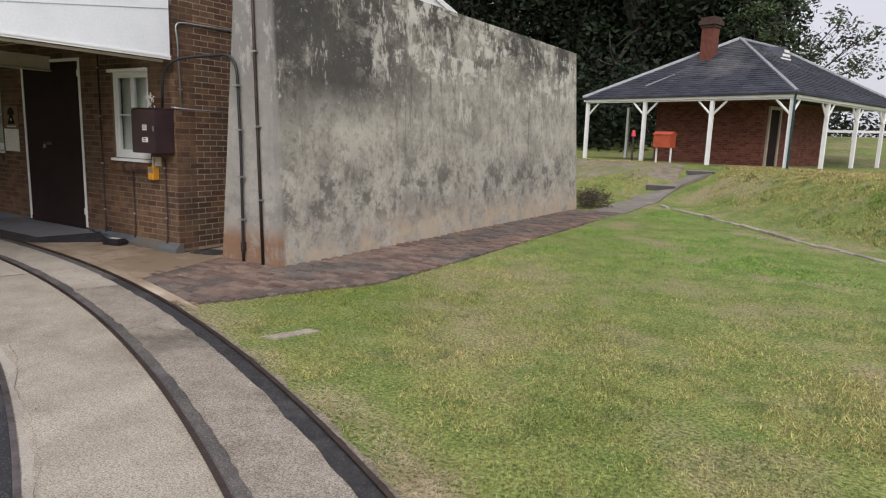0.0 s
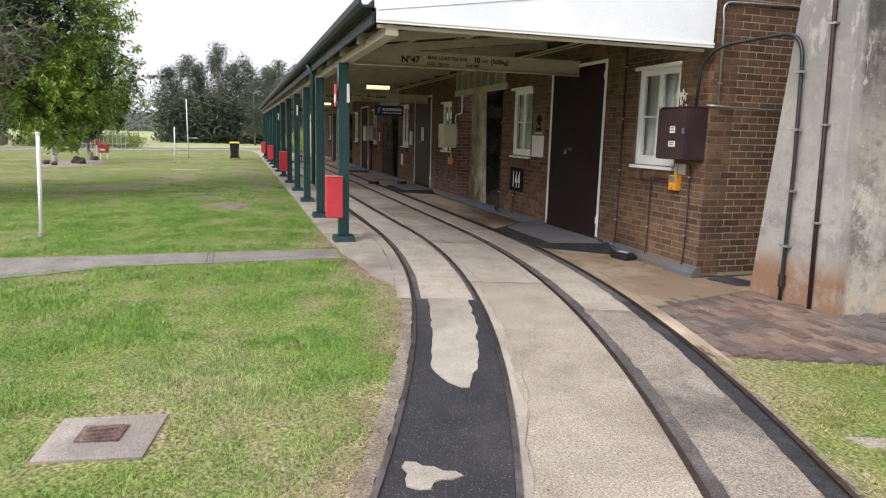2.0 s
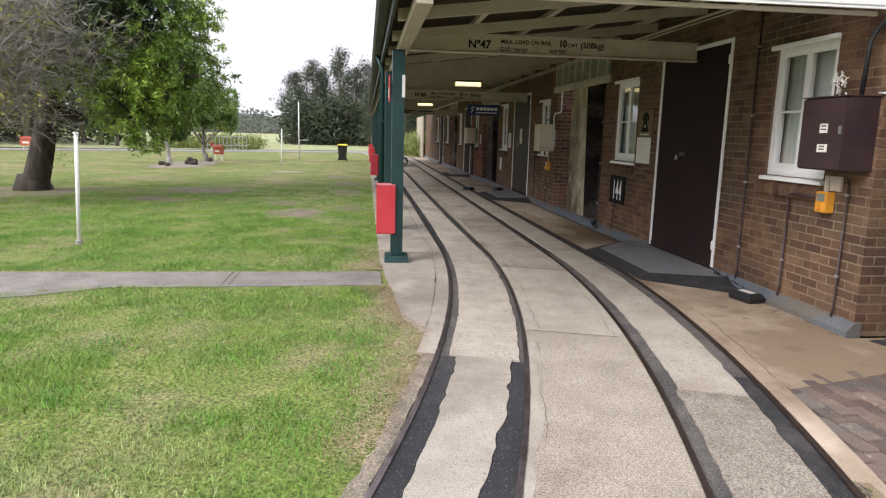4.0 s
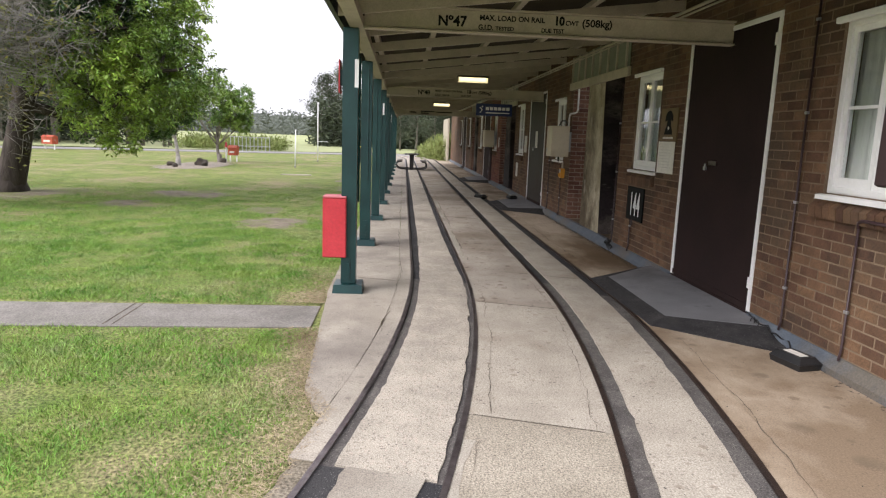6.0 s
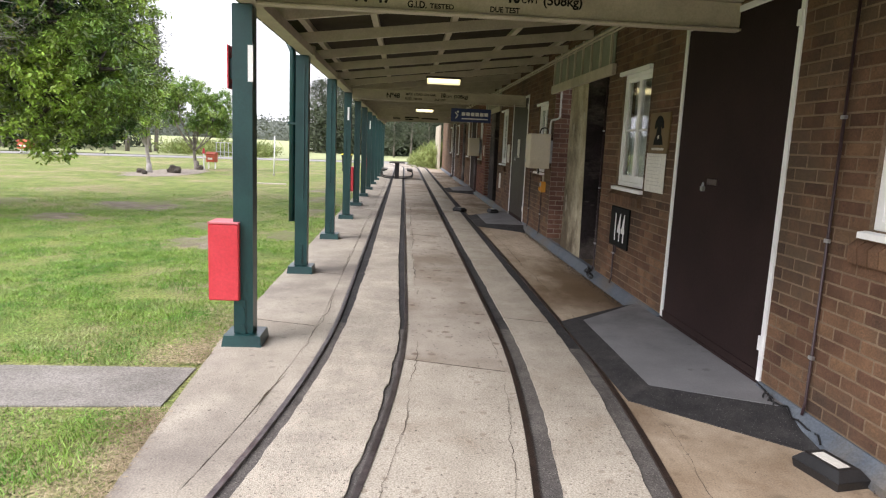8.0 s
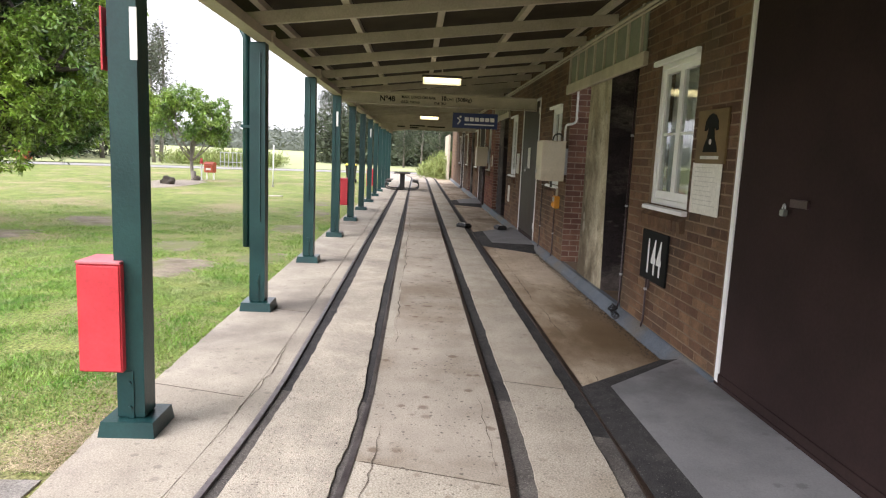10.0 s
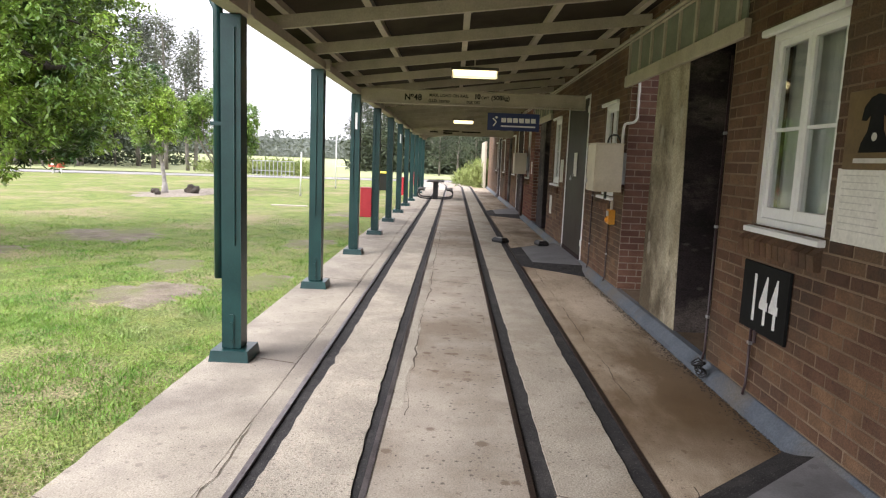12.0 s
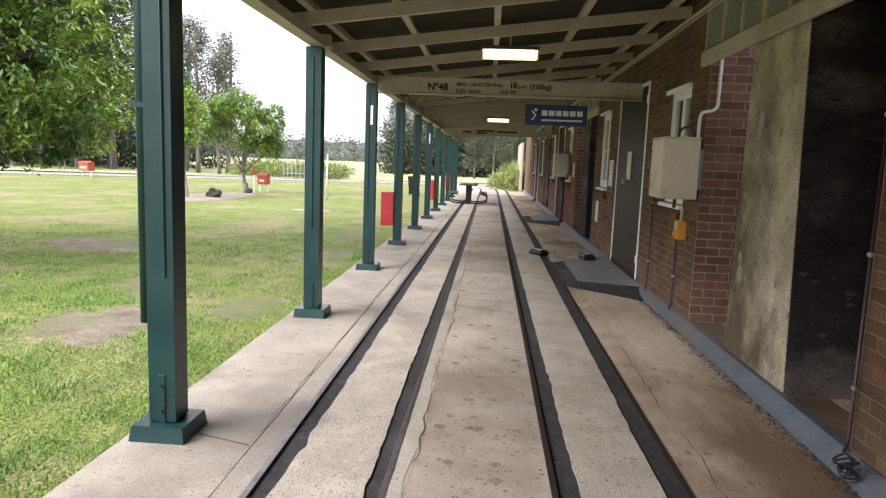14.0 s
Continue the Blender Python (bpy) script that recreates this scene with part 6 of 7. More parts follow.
def twig_tree(at, seed):
    """A half-bare tree with many fine grey twigs and thin yellow-green leaf."""
    rng = np.random.default_rng(seed)
    t = thing("tree", "half-bare tree with grey twigs and sparse yellow-green leaves", "tree", at)
    m = Mesh()
    trunk = limb(m, (0, 0, -0.15), (0.1, 0.3, 2.4), 0.2, 0.13, rng, 0.07, 8)
    part("trunk", m, BARK, t, smooth=True)
    m = Mesh()
    tips = []
    for i in range(26):
        a = rng.uniform(0, 2 * math.pi)
        el = rng.uniform(-0.35, 1.2)
        end = np.array([0.2 + 1.9 * math.cos(a) * math.cos(el), 0.9 + 1.9 * math.sin(a) * math.cos(el), 4.0 + 2.1 * math.sin(el)])
        pts = limb(m, trunk[int(rng.integers(4, 8))], end, 0.042, 0.014, rng, 0.1, 7)
        for j in range(9):
            q = Vector(pts[int(rng.integers(2, 7))])
            d = Vector(rng.normal(0, 1, 3)) * 0.5
            p2 = limb(m, q, q + d, 0.01, 0.006, rng, 0.15, 4)
            for k in range(9):
                u = Vector(p2[int(rng.integers(1, 4))])
                e = u + Vector(rng.normal(0, 1, 3)) * 0.26 + Vector((0, 0, -0.08))
                limb(m, u, e, 0.006, 0.004, rng, 0.15, 3)
                tips.append(e)
    part("branchwork", m, TWIG, t, "fine grey branches and twigs", smooth=True)
    tw = new("spray", np_mesh("spray", leaves(rng, np.array(tips), 0.22, 7, 0.4, 0.05, 0.028), TWIG))
    tw.parent = t
    tips = np.array(tips)[rng.permutation(len(tips))[:260]]
    cr = new("crown", np_mesh("crown", leaves(rng, tips, 0.14, 16, 0.11), LEAFY))
    cr.parent = t
    return t


twig_tree((-18.5, -6.75, 0), 5)
broad_tree((-35.2, -7.25, 0), [(0.0, -0.55, 3.1, 0.95, 1.0, 1.0), (0.2, -0.35, 2.25, 0.8, 0.85, 0.65), (-0.1, -0.75, 4.2, 0.8, 0.85, 0.75), (0.1, 0.25, 3.3, 0.6, 0.55, 0.7), (0.0, -1.2, 2.9, 0.6, 0.6, 0.7)], 2.2, 0.1, 21,
           "slim pale-trunked young tree with dark green leaves in the garden bed", 150, 46, 0.13, leaf=LEAF, lean=(-0.1, -0.35), bark=TWIG, fan=True)
broad_tree((-39.6, -6.6, 0), [(0.0, -0.4, 3.75, 1.1, 1.0, 0.65), (0.3, 1.0, 2.7, 0.9, 0.85, 0.65), (-0.2, -1.4, 2.7, 0.9, 0.75, 0.6), (0.1, 1.2, 3.3, 0.65, 0.6, 0.5), (0.0, -1.3, 3.4, 0.75, 0.65, 0.5), (0.0, 0.1, 2.3, 0.7, 0.7, 0.5), (0.0, 1.1, 1.95, 0.6, 0.55, 0.4), (0.2, 0.4, 3.2, 0.8, 0.6, 0.5)], 1.7, 0.1, 22,
           "small round-headed green tree in the garden bed", 130, 46, 0.14, leaf=SMALL_LEAF, lean=(-0.1, -0.15), bark=PALEBARK, fan=True)


def pine(seed, h, w, material, label, card=0.5, n_br=50, n_leaf=23):
    """A tall feathery tree: straight trunk, rising branches and clumps of drooping needles."""
    rng = np.random.default_rng(seed)
    t = thing("tree", label, "tree", (0, 0, 0))
    m = Mesh()
    limb(m, (0, 0, -0.2), (rng.normal(0, 0.3), rng.normal(0, 0.3), h * 0.96), 0.2, 0.05, rng, 0.01, 8)
    cl = []
    for i in range(n_br):
        z = h * rng.uniform(0.14, 0.99)
        f = z / h
        rr = w * (0.55 + 0.6 * math.sin(math.pi * min(1, f * 1.05))) * rng.uniform(0.35, 1.15) * (1.12 - f * 0.8)
        a = rng.uniform(0, 2 * math.pi)
        end = (rr * math.cos(a), rr * math.sin(a), z + rr * 0.45)
        if i % 2:
            limb(m, (0, 0, z - 0.3), end, 0.045, 0.015, rng, 0.06, 4)
        for u in np.linspace(0.35, 1.05, 4):
            cl.append(np.array((end[0] * u, end[1] * u, z - 0.3 + (rr * 0.45 + 0.3) * u)))
    part("trunk", m, PALEBARK, t, smooth=True)
    cr = new("crown", np_mesh("crown", leaves(rng, np.array(cl), w * 0.14, n_leaf, card, 0.2, 0.2), material))
    cr.parent = t
    return t


prng = random.Random(8)
protos = [pine(30 + i, 10.8 + i * 0.8, 3.3, PINE, "tall dark feathery she-oak at the edge of the grounds", 0.4, 52, 20) for i in range(4)]
row = []
for i in range(26):
    row.append((-88 - prng.uniform(0, 14), -8.2 + i * 1.0 + prng.uniform(-0.5, 0.5), prng.uniform(0.78, 0.95)))
for i in range(9):
    row.append((-76 - prng.uniform(0, 10), 2.5 + i * 1.9, prng.uniform(0.6, 0.85)))
for i in range(30):
    row.append((-58 - i * 0.5 - prng.uniform(0, 12), -27.5 - i * 1.3 + prng.uniform(-1, 1), prng.uniform(1.1, 1.65)))
for i, (x, y, s) in enumerate(row):
    q = protos[i % 4]
    pm = pose(x, y, 0, 0, 0, prng.uniform(0, 360))
    if i < 4:
        q.matrix_basis = pm @ Matrix.Diagonal((s, s, s, 1))
    else:
        c = copy_thing(q, pm)
        c.scale = (s, s, s)

slim = pine(44, 12.0, 2.5, PINE_HAZED, "tall open she-oak beyond the lane in a haze-greyed colour", 0.36, 50, 20)
slim.matrix_basis = pose(-63.0, -19.4, 0)
for x, y, s, a in ((-65.5, -18.0, 0.95, 80), (-62.0, -17.2, 0.8, 200), (-66.0, -21.8, 1.05, 140), (-69.0, -24.5, 1.1, 300)):
    c = copy_thing(slim, pose(x, y, 0, 0, 0, a))
    c.scale = (s, s, s)

rng = np.random.default_rng(70)
cent = np.concatenate([np.stack([rng.uniform(-100, -86, 1500), rng.uniform(-8.5, 18, 1500), 5.5 * rng.uniform(0, 1, 1500) ** 1.6], axis=1),
                       np.stack([rng.uniform(-84, -66, 1500), rng.uniform(-66, -24, 1500), 7.0 * rng.uniform(0, 1, 1500) ** 1.3], axis=1)])
tagged(new("thicket", np_mesh("thicket", leaves(rng, cent, 0.6, 16, 0.7, 0.1, 0.3), PINE)), "dark undergrowth below the she-oaks", "undergrowth", kind="stuff")

# slim pale stems of the woods past the lane
stems = Mesh()
for i in range(90):
    x, y = -58 - prng.uniform(0, 16), -27 - i * 0.42
    stems.tube([(x, y, -0.1), (x + prng.uniform(-0.2, 0.2), y + prng.uniform(-0.2, 0.2), 2.0), (x + prng.uniform(-0.5, 0.5), y + prng.uniform(-0.5, 0.5), 4.6)], prng.uniform(0.06, 0.12), 5, 0.05)
tagged(part("tree_stems", stems, PALEBARK), "slim pale tree stems along the edge of the woods", "tree stems", kind="stuff")

# dark woods behind the cottage
wood_protos = []
for i in range(3):
    b = [(prng.uniform(-2, 2), prng.uniform(-2, 2), prng.uniform(3.5, 13), prng.uniform(1.8, 3), prng.uniform(1.8, 3), prng.uniform(1.4, 2.4)) for _ in range(13)]
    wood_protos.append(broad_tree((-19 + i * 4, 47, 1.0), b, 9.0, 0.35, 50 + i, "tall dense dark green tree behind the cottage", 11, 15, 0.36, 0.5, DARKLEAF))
for i in range(13):
    x = -32 + i * 2.1
    q = copy_thing(wood_protos[i % 3], pose(x, 45 + prng.uniform(-2, 7), 1.0, 0, 0, prng.uniform(0, 360)))
    s = prng.uniform(1.1, 1.5) if x < -8 else prng.uniform(0.8, 1.0)
    q.scale = (s, s, s)

cent = np.stack([rng.uniform(-36, -6, 900), rng.uniform(47, 53, 900), 1.0 + 4.5 * rng.uniform(0, 1, 900)], axis=1)
cent = np.concatenate([cent, np.stack([rng.uniform(-20, -10.5, 420), rng.uniform(38, 44, 420), 1.0 + 5.5 * rng.uniform(0, 1, 420)], axis=1)])
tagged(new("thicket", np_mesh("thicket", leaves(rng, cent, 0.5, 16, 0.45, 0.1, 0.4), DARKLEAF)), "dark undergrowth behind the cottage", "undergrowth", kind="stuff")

broad_tree((-5.4, 44.5, 1.8), [(0.6, 0, 6.6, 1.3, 1.2, 0.8), (2.2, 0.4, 5.6, 1.4, 1.2, 0.7), (3.2, 0, 4.4, 1.2, 1.2, 0.8), (1.4, 0.6, 4.0, 1.5, 1.3, 0.8), (0.8, -0.6, 8.4, 1.3, 1.2, 0.9), (-0.8, 0, 7.6, 1.5, 1.4, 1.2), (-0.5, 0, 5.0, 1.6, 1.4, 1.2), (3.6, 0.3, 3.2, 0.9, 0.9, 0.6), (4.6, 0.2, 6.3, 1.1, 1.0, 0.6), (5.2, 0, 4.9, 1.2, 1.0, 0.6), (3.6, 0, 7.2, 1.0, 0.9, 0.5)], 3.6, 0.2, 61,
           "open airy green tree at the back corner of the cottage", 22, 17, 0.26, 0.25, MIDLEAF, lean=(0.5, 0))

cent = np.stack([rng.uniform(-8, 16, 420), rng.uniform(58, 64, 420), rng.uniform(2.4, 4.6, 420)], axis=1)
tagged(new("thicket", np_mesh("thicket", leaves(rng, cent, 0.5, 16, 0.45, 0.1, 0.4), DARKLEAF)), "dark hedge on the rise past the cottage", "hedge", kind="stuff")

# wooded ridge on the horizon and reeds by the meadow
rng = np.random.default_rng(77)
cx = rng.uniform(-1, 1, 2200)
ang = cx * radians(62) + radians(188)
dist = rng.uniform(330, 380, 2200)
hz = rng.uniform(0, 1, 2200) ** 0.9 * (11.5 + 1.5 * np.sin(ang * 9) + 1.0 * np.sin(ang * 23))
cent = np.stack([dist * np.cos(ang), dist * np.sin(ang), hz], axis=1)
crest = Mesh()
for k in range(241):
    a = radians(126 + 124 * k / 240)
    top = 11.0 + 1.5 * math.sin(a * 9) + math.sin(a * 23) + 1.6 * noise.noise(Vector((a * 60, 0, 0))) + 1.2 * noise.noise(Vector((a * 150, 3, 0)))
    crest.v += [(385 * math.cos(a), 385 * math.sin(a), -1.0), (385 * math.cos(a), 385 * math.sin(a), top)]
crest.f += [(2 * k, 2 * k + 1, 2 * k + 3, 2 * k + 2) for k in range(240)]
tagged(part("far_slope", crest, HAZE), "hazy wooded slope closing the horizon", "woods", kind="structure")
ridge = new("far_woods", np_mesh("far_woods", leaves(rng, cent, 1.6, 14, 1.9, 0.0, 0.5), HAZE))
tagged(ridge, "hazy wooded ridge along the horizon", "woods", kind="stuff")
cent = np.stack([rng.uniform(-66, -60, 900), rng.uniform(-16, -7.5, 900), rng.uniform(0, 0.75, 900)], axis=1)
tagged(new("reeds", np_mesh("reeds", leaves(rng, cent, 0.25, 8, 0.5, -0.9, 0.12), SHRUB)), "bright reeds and low scrub beyond the lane", "reeds", kind="stuff")
cent = np.stack([rng.uniform(-66, -53.4, 2000), 4.4 + 4.6 * rng.uniform(0, 1, 2000) ** 0.8, rng.uniform(0, 1, 2000)], axis=1)
cent[:, 2] *= np.clip((cent[:, 1] - 4.3) * 0.75, 0.1, 1.3)
tagged(new("tall_grass", np_mesh("tall_grass", leaves(rng, cent, 0.3, 8, 0.5, -0.9, 0.1), SHRUB)), "tall yellow-green grass bank past the end of the store", "grass", kind="stuff")
cent = np.stack([rng.uniform(-6.7, -6.0, 120), rng.uniform(18.0, 19.4, 120), rng.uniform(0, 0.4, 120)], axis=1)
tagged(new("low_shrub", np_mesh("low_shrub", leaves(rng, cent, 0.12, 18, 0.14, 0.0, 0.12), DEADW)), "low tangle of dead brown stems by the concrete wall", "dead shrub", kind="stuff")
tagged(part("end_fence", box(-57.5, 6.0, 0, -52.2, 6.12, 3.0, bev=0.01), CREAM), "pale sheeted wall past the end of the store", "wall", kind="structure")


# ---- things on the lawn ----
def pole(x, y, h, lean, label, bands=False):
    t = thing("marker_pole", label, "pole", (x, y, -0.05), "white marker poles")
    part("shaft", Mesh().tube([(0, 0, 0), (0, lean * 0.5, h * 0.5), (0, lean, h)], 0.032, 8, 0.028), WHITE, t, smooth=True)
    part("cap", Mesh().tube([(0, lean, h), (0, lean, h + 0.03)], 0.038, 8), WHITE, t)
    part("footing", Mesh().tube([(0, 0, 0.0), (0, 0, 0.09)], 0.055, 8), RED if bands else CONC_OLD, t)
    return t


pole(-13.05, -2.28, 1.62, 0.06, "short white marker pole standing in the lawn")
pole(-37.0, -2.33, 1.8, 0.03, "white marker pole far across the lawn")
fp = pole(-44.5, -2.2, 3.45, 0.0, "tall thin white pole with a short crossbar")
part("crossbar", Mesh().tube([(0, -0.03, 1.2), (0, 0.6, 1.2)], 0.012, 6), WHITE, fp)
tagged(part("timber_edging", box(-31.6, -2.0, -0.04, -31.3, -0.8, 0.0, bev=0.01), STRIP), "pale weathered plank lying in the grass", "plank")

b = thing("wheelie_bin", "dark grey wheelie bin with a yellow lid on the grass", "bin", (-42.8, 0.5, 0))
part("body", Mesh().hull8([(-0.22, -0.2, 0.06), (0.22, -0.2, 0.06), (0.22, 0.2, 0.06), (-0.22, 0.2, 0.06)], [(-0.3, -0.28, 0.92), (0.3, -0.28, 0.92), (0.3, 0.28, 0.92), (-0.3, 0.28, 0.92)]), BLACK, b)
part("lid", Mesh().hull8([(-0.32, -0.3, 0.92), (0.34, -0.3, 0.92), (0.34, 0.3, 0.92), (-0.32, 0.3, 0.92)], [(-0.26, -0.25, 1.0), (0.28, -0.25, 1.0), (0.28, 0.25, 1.0), (-0.26, 0.25, 1.0)]), YELLOW, b, "yellow lid")
for y in (-0.24, 0.24):
    part("wheel", Mesh().tube([(-0.22, y - 0.03, 0.1), (-0.22, y + 0.03, 0.1)], 0.1, 12), BLACK, b)
part("handle", Mesh().tube([(-0.36, -0.2, 0.9), (-0.36, 0.2, 0.9)], 0.018, 6), BLACK, b)

# picnic table standing across the track
p = thing("picnic_table", "dark metal picnic table with two benches standing on the tramway", "picnic table", (-38.2, 3.3, 0))
for i in range(5):
    part("top_slat", box(-0.95, -0.36 + i * 0.145, 0.76, 0.95, -0.225 + i * 0.145, 0.8, bev=0.006), DARKW, p)
for sx in (-0.62, 0.62):
    part("leg_frame", Mesh().hull8([(sx - 0.04, -0.09, 0.02), (sx + 0.04, -0.09, 0.02), (sx + 0.04, 0.09, 0.02), (sx - 0.04, 0.09, 0.02)],
                                   [(sx - 0.04, -0.1, 0.76), (sx + 0.04, -0.1, 0.76), (sx + 0.04, 0.1, 0.76), (sx - 0.04, 0.1, 0.76)]), BLACK, p)
    for sy in (-1, 1):
        part("bench_bracket", Mesh().tube([(sx, 0, 0.06), (sx, sy * 0.35, 0.05)] + bend((sx, sy * 0.46, 0.06), (sx, sy * 0.76, 0.06), (sx, sy * 0.75, 0.25)) + bend((sx, sy * 0.74, 0.3), (sx, sy * 0.72, 0.415), (sx, sy * 0.5, 0.415)), 0.028, 8), BLACK, p, smooth=True)
for sy in (-1, 1):
    for i in range(2):
        part("bench_slat", box(-0.95, sy * 0.6 - 0.14 + i * 0.15, 0.43, 0.95, sy * 0.6 - 0.01 + i * 0.15, 0.465, bev=0.006), DARKW, p)


def hose_box(x, y, turn, w, hgt, label, leg=0.35):
    t = thing("hydrant_box", label, "hydrant box", (x, y, -0.03), "orange hydrant boxes")
    t.rotation_euler = (0, 0, radians(turn))
    part("cabinet", box(-0.2, -w / 2, leg, 0.2, w / 2, leg + hgt, bev=0.01), ORANGER, t)
    part("lid", Mesh().hull8([(-0.24, -w / 2 - 0.04, leg + hgt), (0.24, -w / 2 - 0.04, leg + hgt), (0.24, w / 2 + 0.04, leg + hgt), (-0.24, w / 2 + 0.04, leg + hgt)],
                             [(-0.03, -w / 2 - 0.04, leg + 0.12 + hgt), (0.03, -w / 2 - 0.04, leg + 0.12 + hgt), (0.03, w / 2 + 0.04, leg + 0.12 + hgt), (-0.03, w / 2 + 0.04, leg + 0.12 + hgt)]), ORANGER, t)
    part("label_plate", box(0.2, -w * 0.3, leg + hgt * 0.3, 0.206, w * 0.3, leg + hgt * 0.55), PAPER, t)
    for a in (-1, 1):
        part("leg", box(-0.03, a * w * 0.42 - 0.025, 0, 0.03, a * w * 0.42 + 0.025, leg), WHITE, t)
    return t


hose_box(-40.8, -6.2, -10, 0.42, 0.4, "orange-red hose box on legs near the small trees")
hose_box(-49.2, -20.0, -30, 1.1, 0.45, "orange-red hose box by the lane")
t = thing("hydrant_post", "red-topped white hydrant marker post", "post", (-40.1, -6.4, 0))
part("shaft", Mesh().tube([(0, 0, -0.1), (0, 0, 0.75)], 0.035, 8), WHITE, t)
part("head", Mesh().tube([(0, 0, 0.75), (0, 0, 0.95), (0, 0, 1.02)], 0.075, 8, 0.04), RED, t)


def rock(x, y, s, seed):
    rn = random.Random(seed)
    bm = bmesh.new()
    bmesh.ops.create_icosphere(bm, subdivisions=2, radius=s)
    for v in bm.verts:
        v.co *= 1 + 0.5 * noise.noise(v.co * (1.4 / s) + Vector((seed, 0, 0)))
        v.co.z *= 0.8
    me = bpy.data.meshes.new("rock")
    bm.to_mesh(me)
    bm.free()
    me.materials.append(ROCK)
    o = new("rock", me)
    o.location = (x, y, s * 0.45)
    return tagged(o, "dark rough rock in the garden bed", "rock", group="garden rocks")


for i, (x, y, s) in enumerate(((-35.85, -6.45, 0.27), (-35.5, -6.2, 0.15), (-34.9, -7.5, 0.16), (-39.3, -6.35, 0.17), (-34.0, -7.0, 0.12))):
    rock(x, y, s, i)
# open rail fence by the reeds
fn = thing("rail_fence", "white rail fence beyond the lane", "fence", (-57.5, -10.6, 0))
for i in range(11):
    part("post", box(-0.03, i * 0.3 - 0.02, 0, 0.03, i * 0.3 + 0.02, 1.15), STEEL, fn)
for z in (0.4, 1.1):
    part("rail", box(-0.02, -0.05, z, 0.02, 3.05, z + 0.05), STEEL, fn)


# ---- cottage ----
cot = thing("cottage", "red brick cottage with slate hipped roof and white veranda posts", "house", (-2.0, 25.9, 1.1))
cot.rotation_euler = (0, 0, radians(180 - 17.5))
# local x runs along the front away from the near corner, local -y runs back along the side
LU, LV = 8.65, 12.4


def cpart(name, mesh, material, label="", parent=None):
    return part(name, mesh, material, parent or cot, label)


EZ = 2.44
cpart("veranda_floor", box(-0.4, -LV - 0.2, -0.6, LU + 0.4, 0.4, 0.0), CONC_OLD)


def cot_post(x, y, along):
    pq = cpart("post", box(x - 0.065, y - 0.065, 0, x + 0.065, y + 0.065, EZ, bev=0.006), WHITE, "white timber post")
    for ax, sg in along:
        a = Vector((x, y, EZ - 0.55))
        b = Vector((x + (sg * 0.55 if ax == "x" else 0), y + (sg * 0.55 if ax == "y" else 0), EZ - 0.02))
        part("brace", Mesh().tube([a, b], 0.045, 4), WHITE, pq)


for i in range(4):
    cot_post(LU * i / 3, 0.0, [("x", 1)] * (i < 3) + [("x", -1)] * (i > 0) + ([("y", -1)] if i == 0 else []))
for i in range(1, 5):
    cot_post(0.0, -LV * i / 4, [("y", 1)] + [("y", -1)] * (i < 4))
for i in range(1, 4):
    cot_post(LU, -LV * i / 4, [])
cpart("eave_plate", box(-0.07, -0.07, EZ, LU + 0.07, 0.07, EZ + 0.14), WHITE)
cpart("eave_plate", box(-0.07, -LV, EZ, 0.07, -0.072, EZ + 0.14), WHITE)
cpart("fascia", box(-0.14, 0.1, EZ + 0.06, LU + 0.14, 0.13, EZ + 0.24), WHITE)
cpart("fascia", box(-0.14, -LV - 0.1, EZ + 0.06, -0.11, 0.098, EZ + 0.24), WHITE)
cpart("gutter", box(-0.22, 0.132, EZ + 0.15, LU + 0.22, 0.21, EZ + 0.24, bev=0.01), SLATE)
cpart("gutter", box(-0.22, -LV - 0.1, EZ + 0.15, -0.142, 0.13, EZ + 0.24, bev=0.01), SLATE)
cpart("downpipe", Mesh().tube([(-0.12, 0.12, 0), (-0.12, 0.12, 2.5), (-0.17, 0.17, 2.62)], 0.04, 8), GREEN)
rz0, rz1, ux, vy = EZ + 0.22, 5.3, LU / 2, -4.5
OX0, OX1, OY0, OY1 = -0.18, LU + 0.18, 0.18, -LV - 0.18


def slates(p, q, r, s):
    """Lapped slate courses over a roof plane: eave p to q, ridge s to r."""
    p, q, r, s = (Vector(v) for v in (p, q, r, s))
    nrm = (q - p).cross(s - p).normalized()
    if nrm.z < 0:
        nrm = -nrm
    m = Mesh()
    rn = random.Random(4)
    n_k = int((s - p).length / 0.24)
    for k in range(n_k):
        a0, b0 = p.lerp(s, k / n_k), q.lerp(r, k / n_k)
        a1, b1 = p.lerp(s, (k + 1) / n_k), q.lerp(r, (k + 1) / n_k)
        ln = (b0 - a0).length
        n_s = max(1, int(ln / 0.42))
        for i in range(n_s):
            u0, u1 = i / n_s, (i + 1) / n_s
            lift = nrm * rn.uniform(0.018, 0.03)
            c = [a0.lerp(b0, u0) + lift, a0.lerp(b0, u1 - 0.006) + lift, a1.lerp(b1, u1 - 0.006) + nrm * 0.006, a1.lerp(b1, u0) + nrm * 0.006]
            d = [a0.lerp(b0, u0), a0.lerp(b0, u1 - 0.006)]
            m.add(c + d, [(0, 1, 2, 3), (0, 4, 5, 1)])
    return m


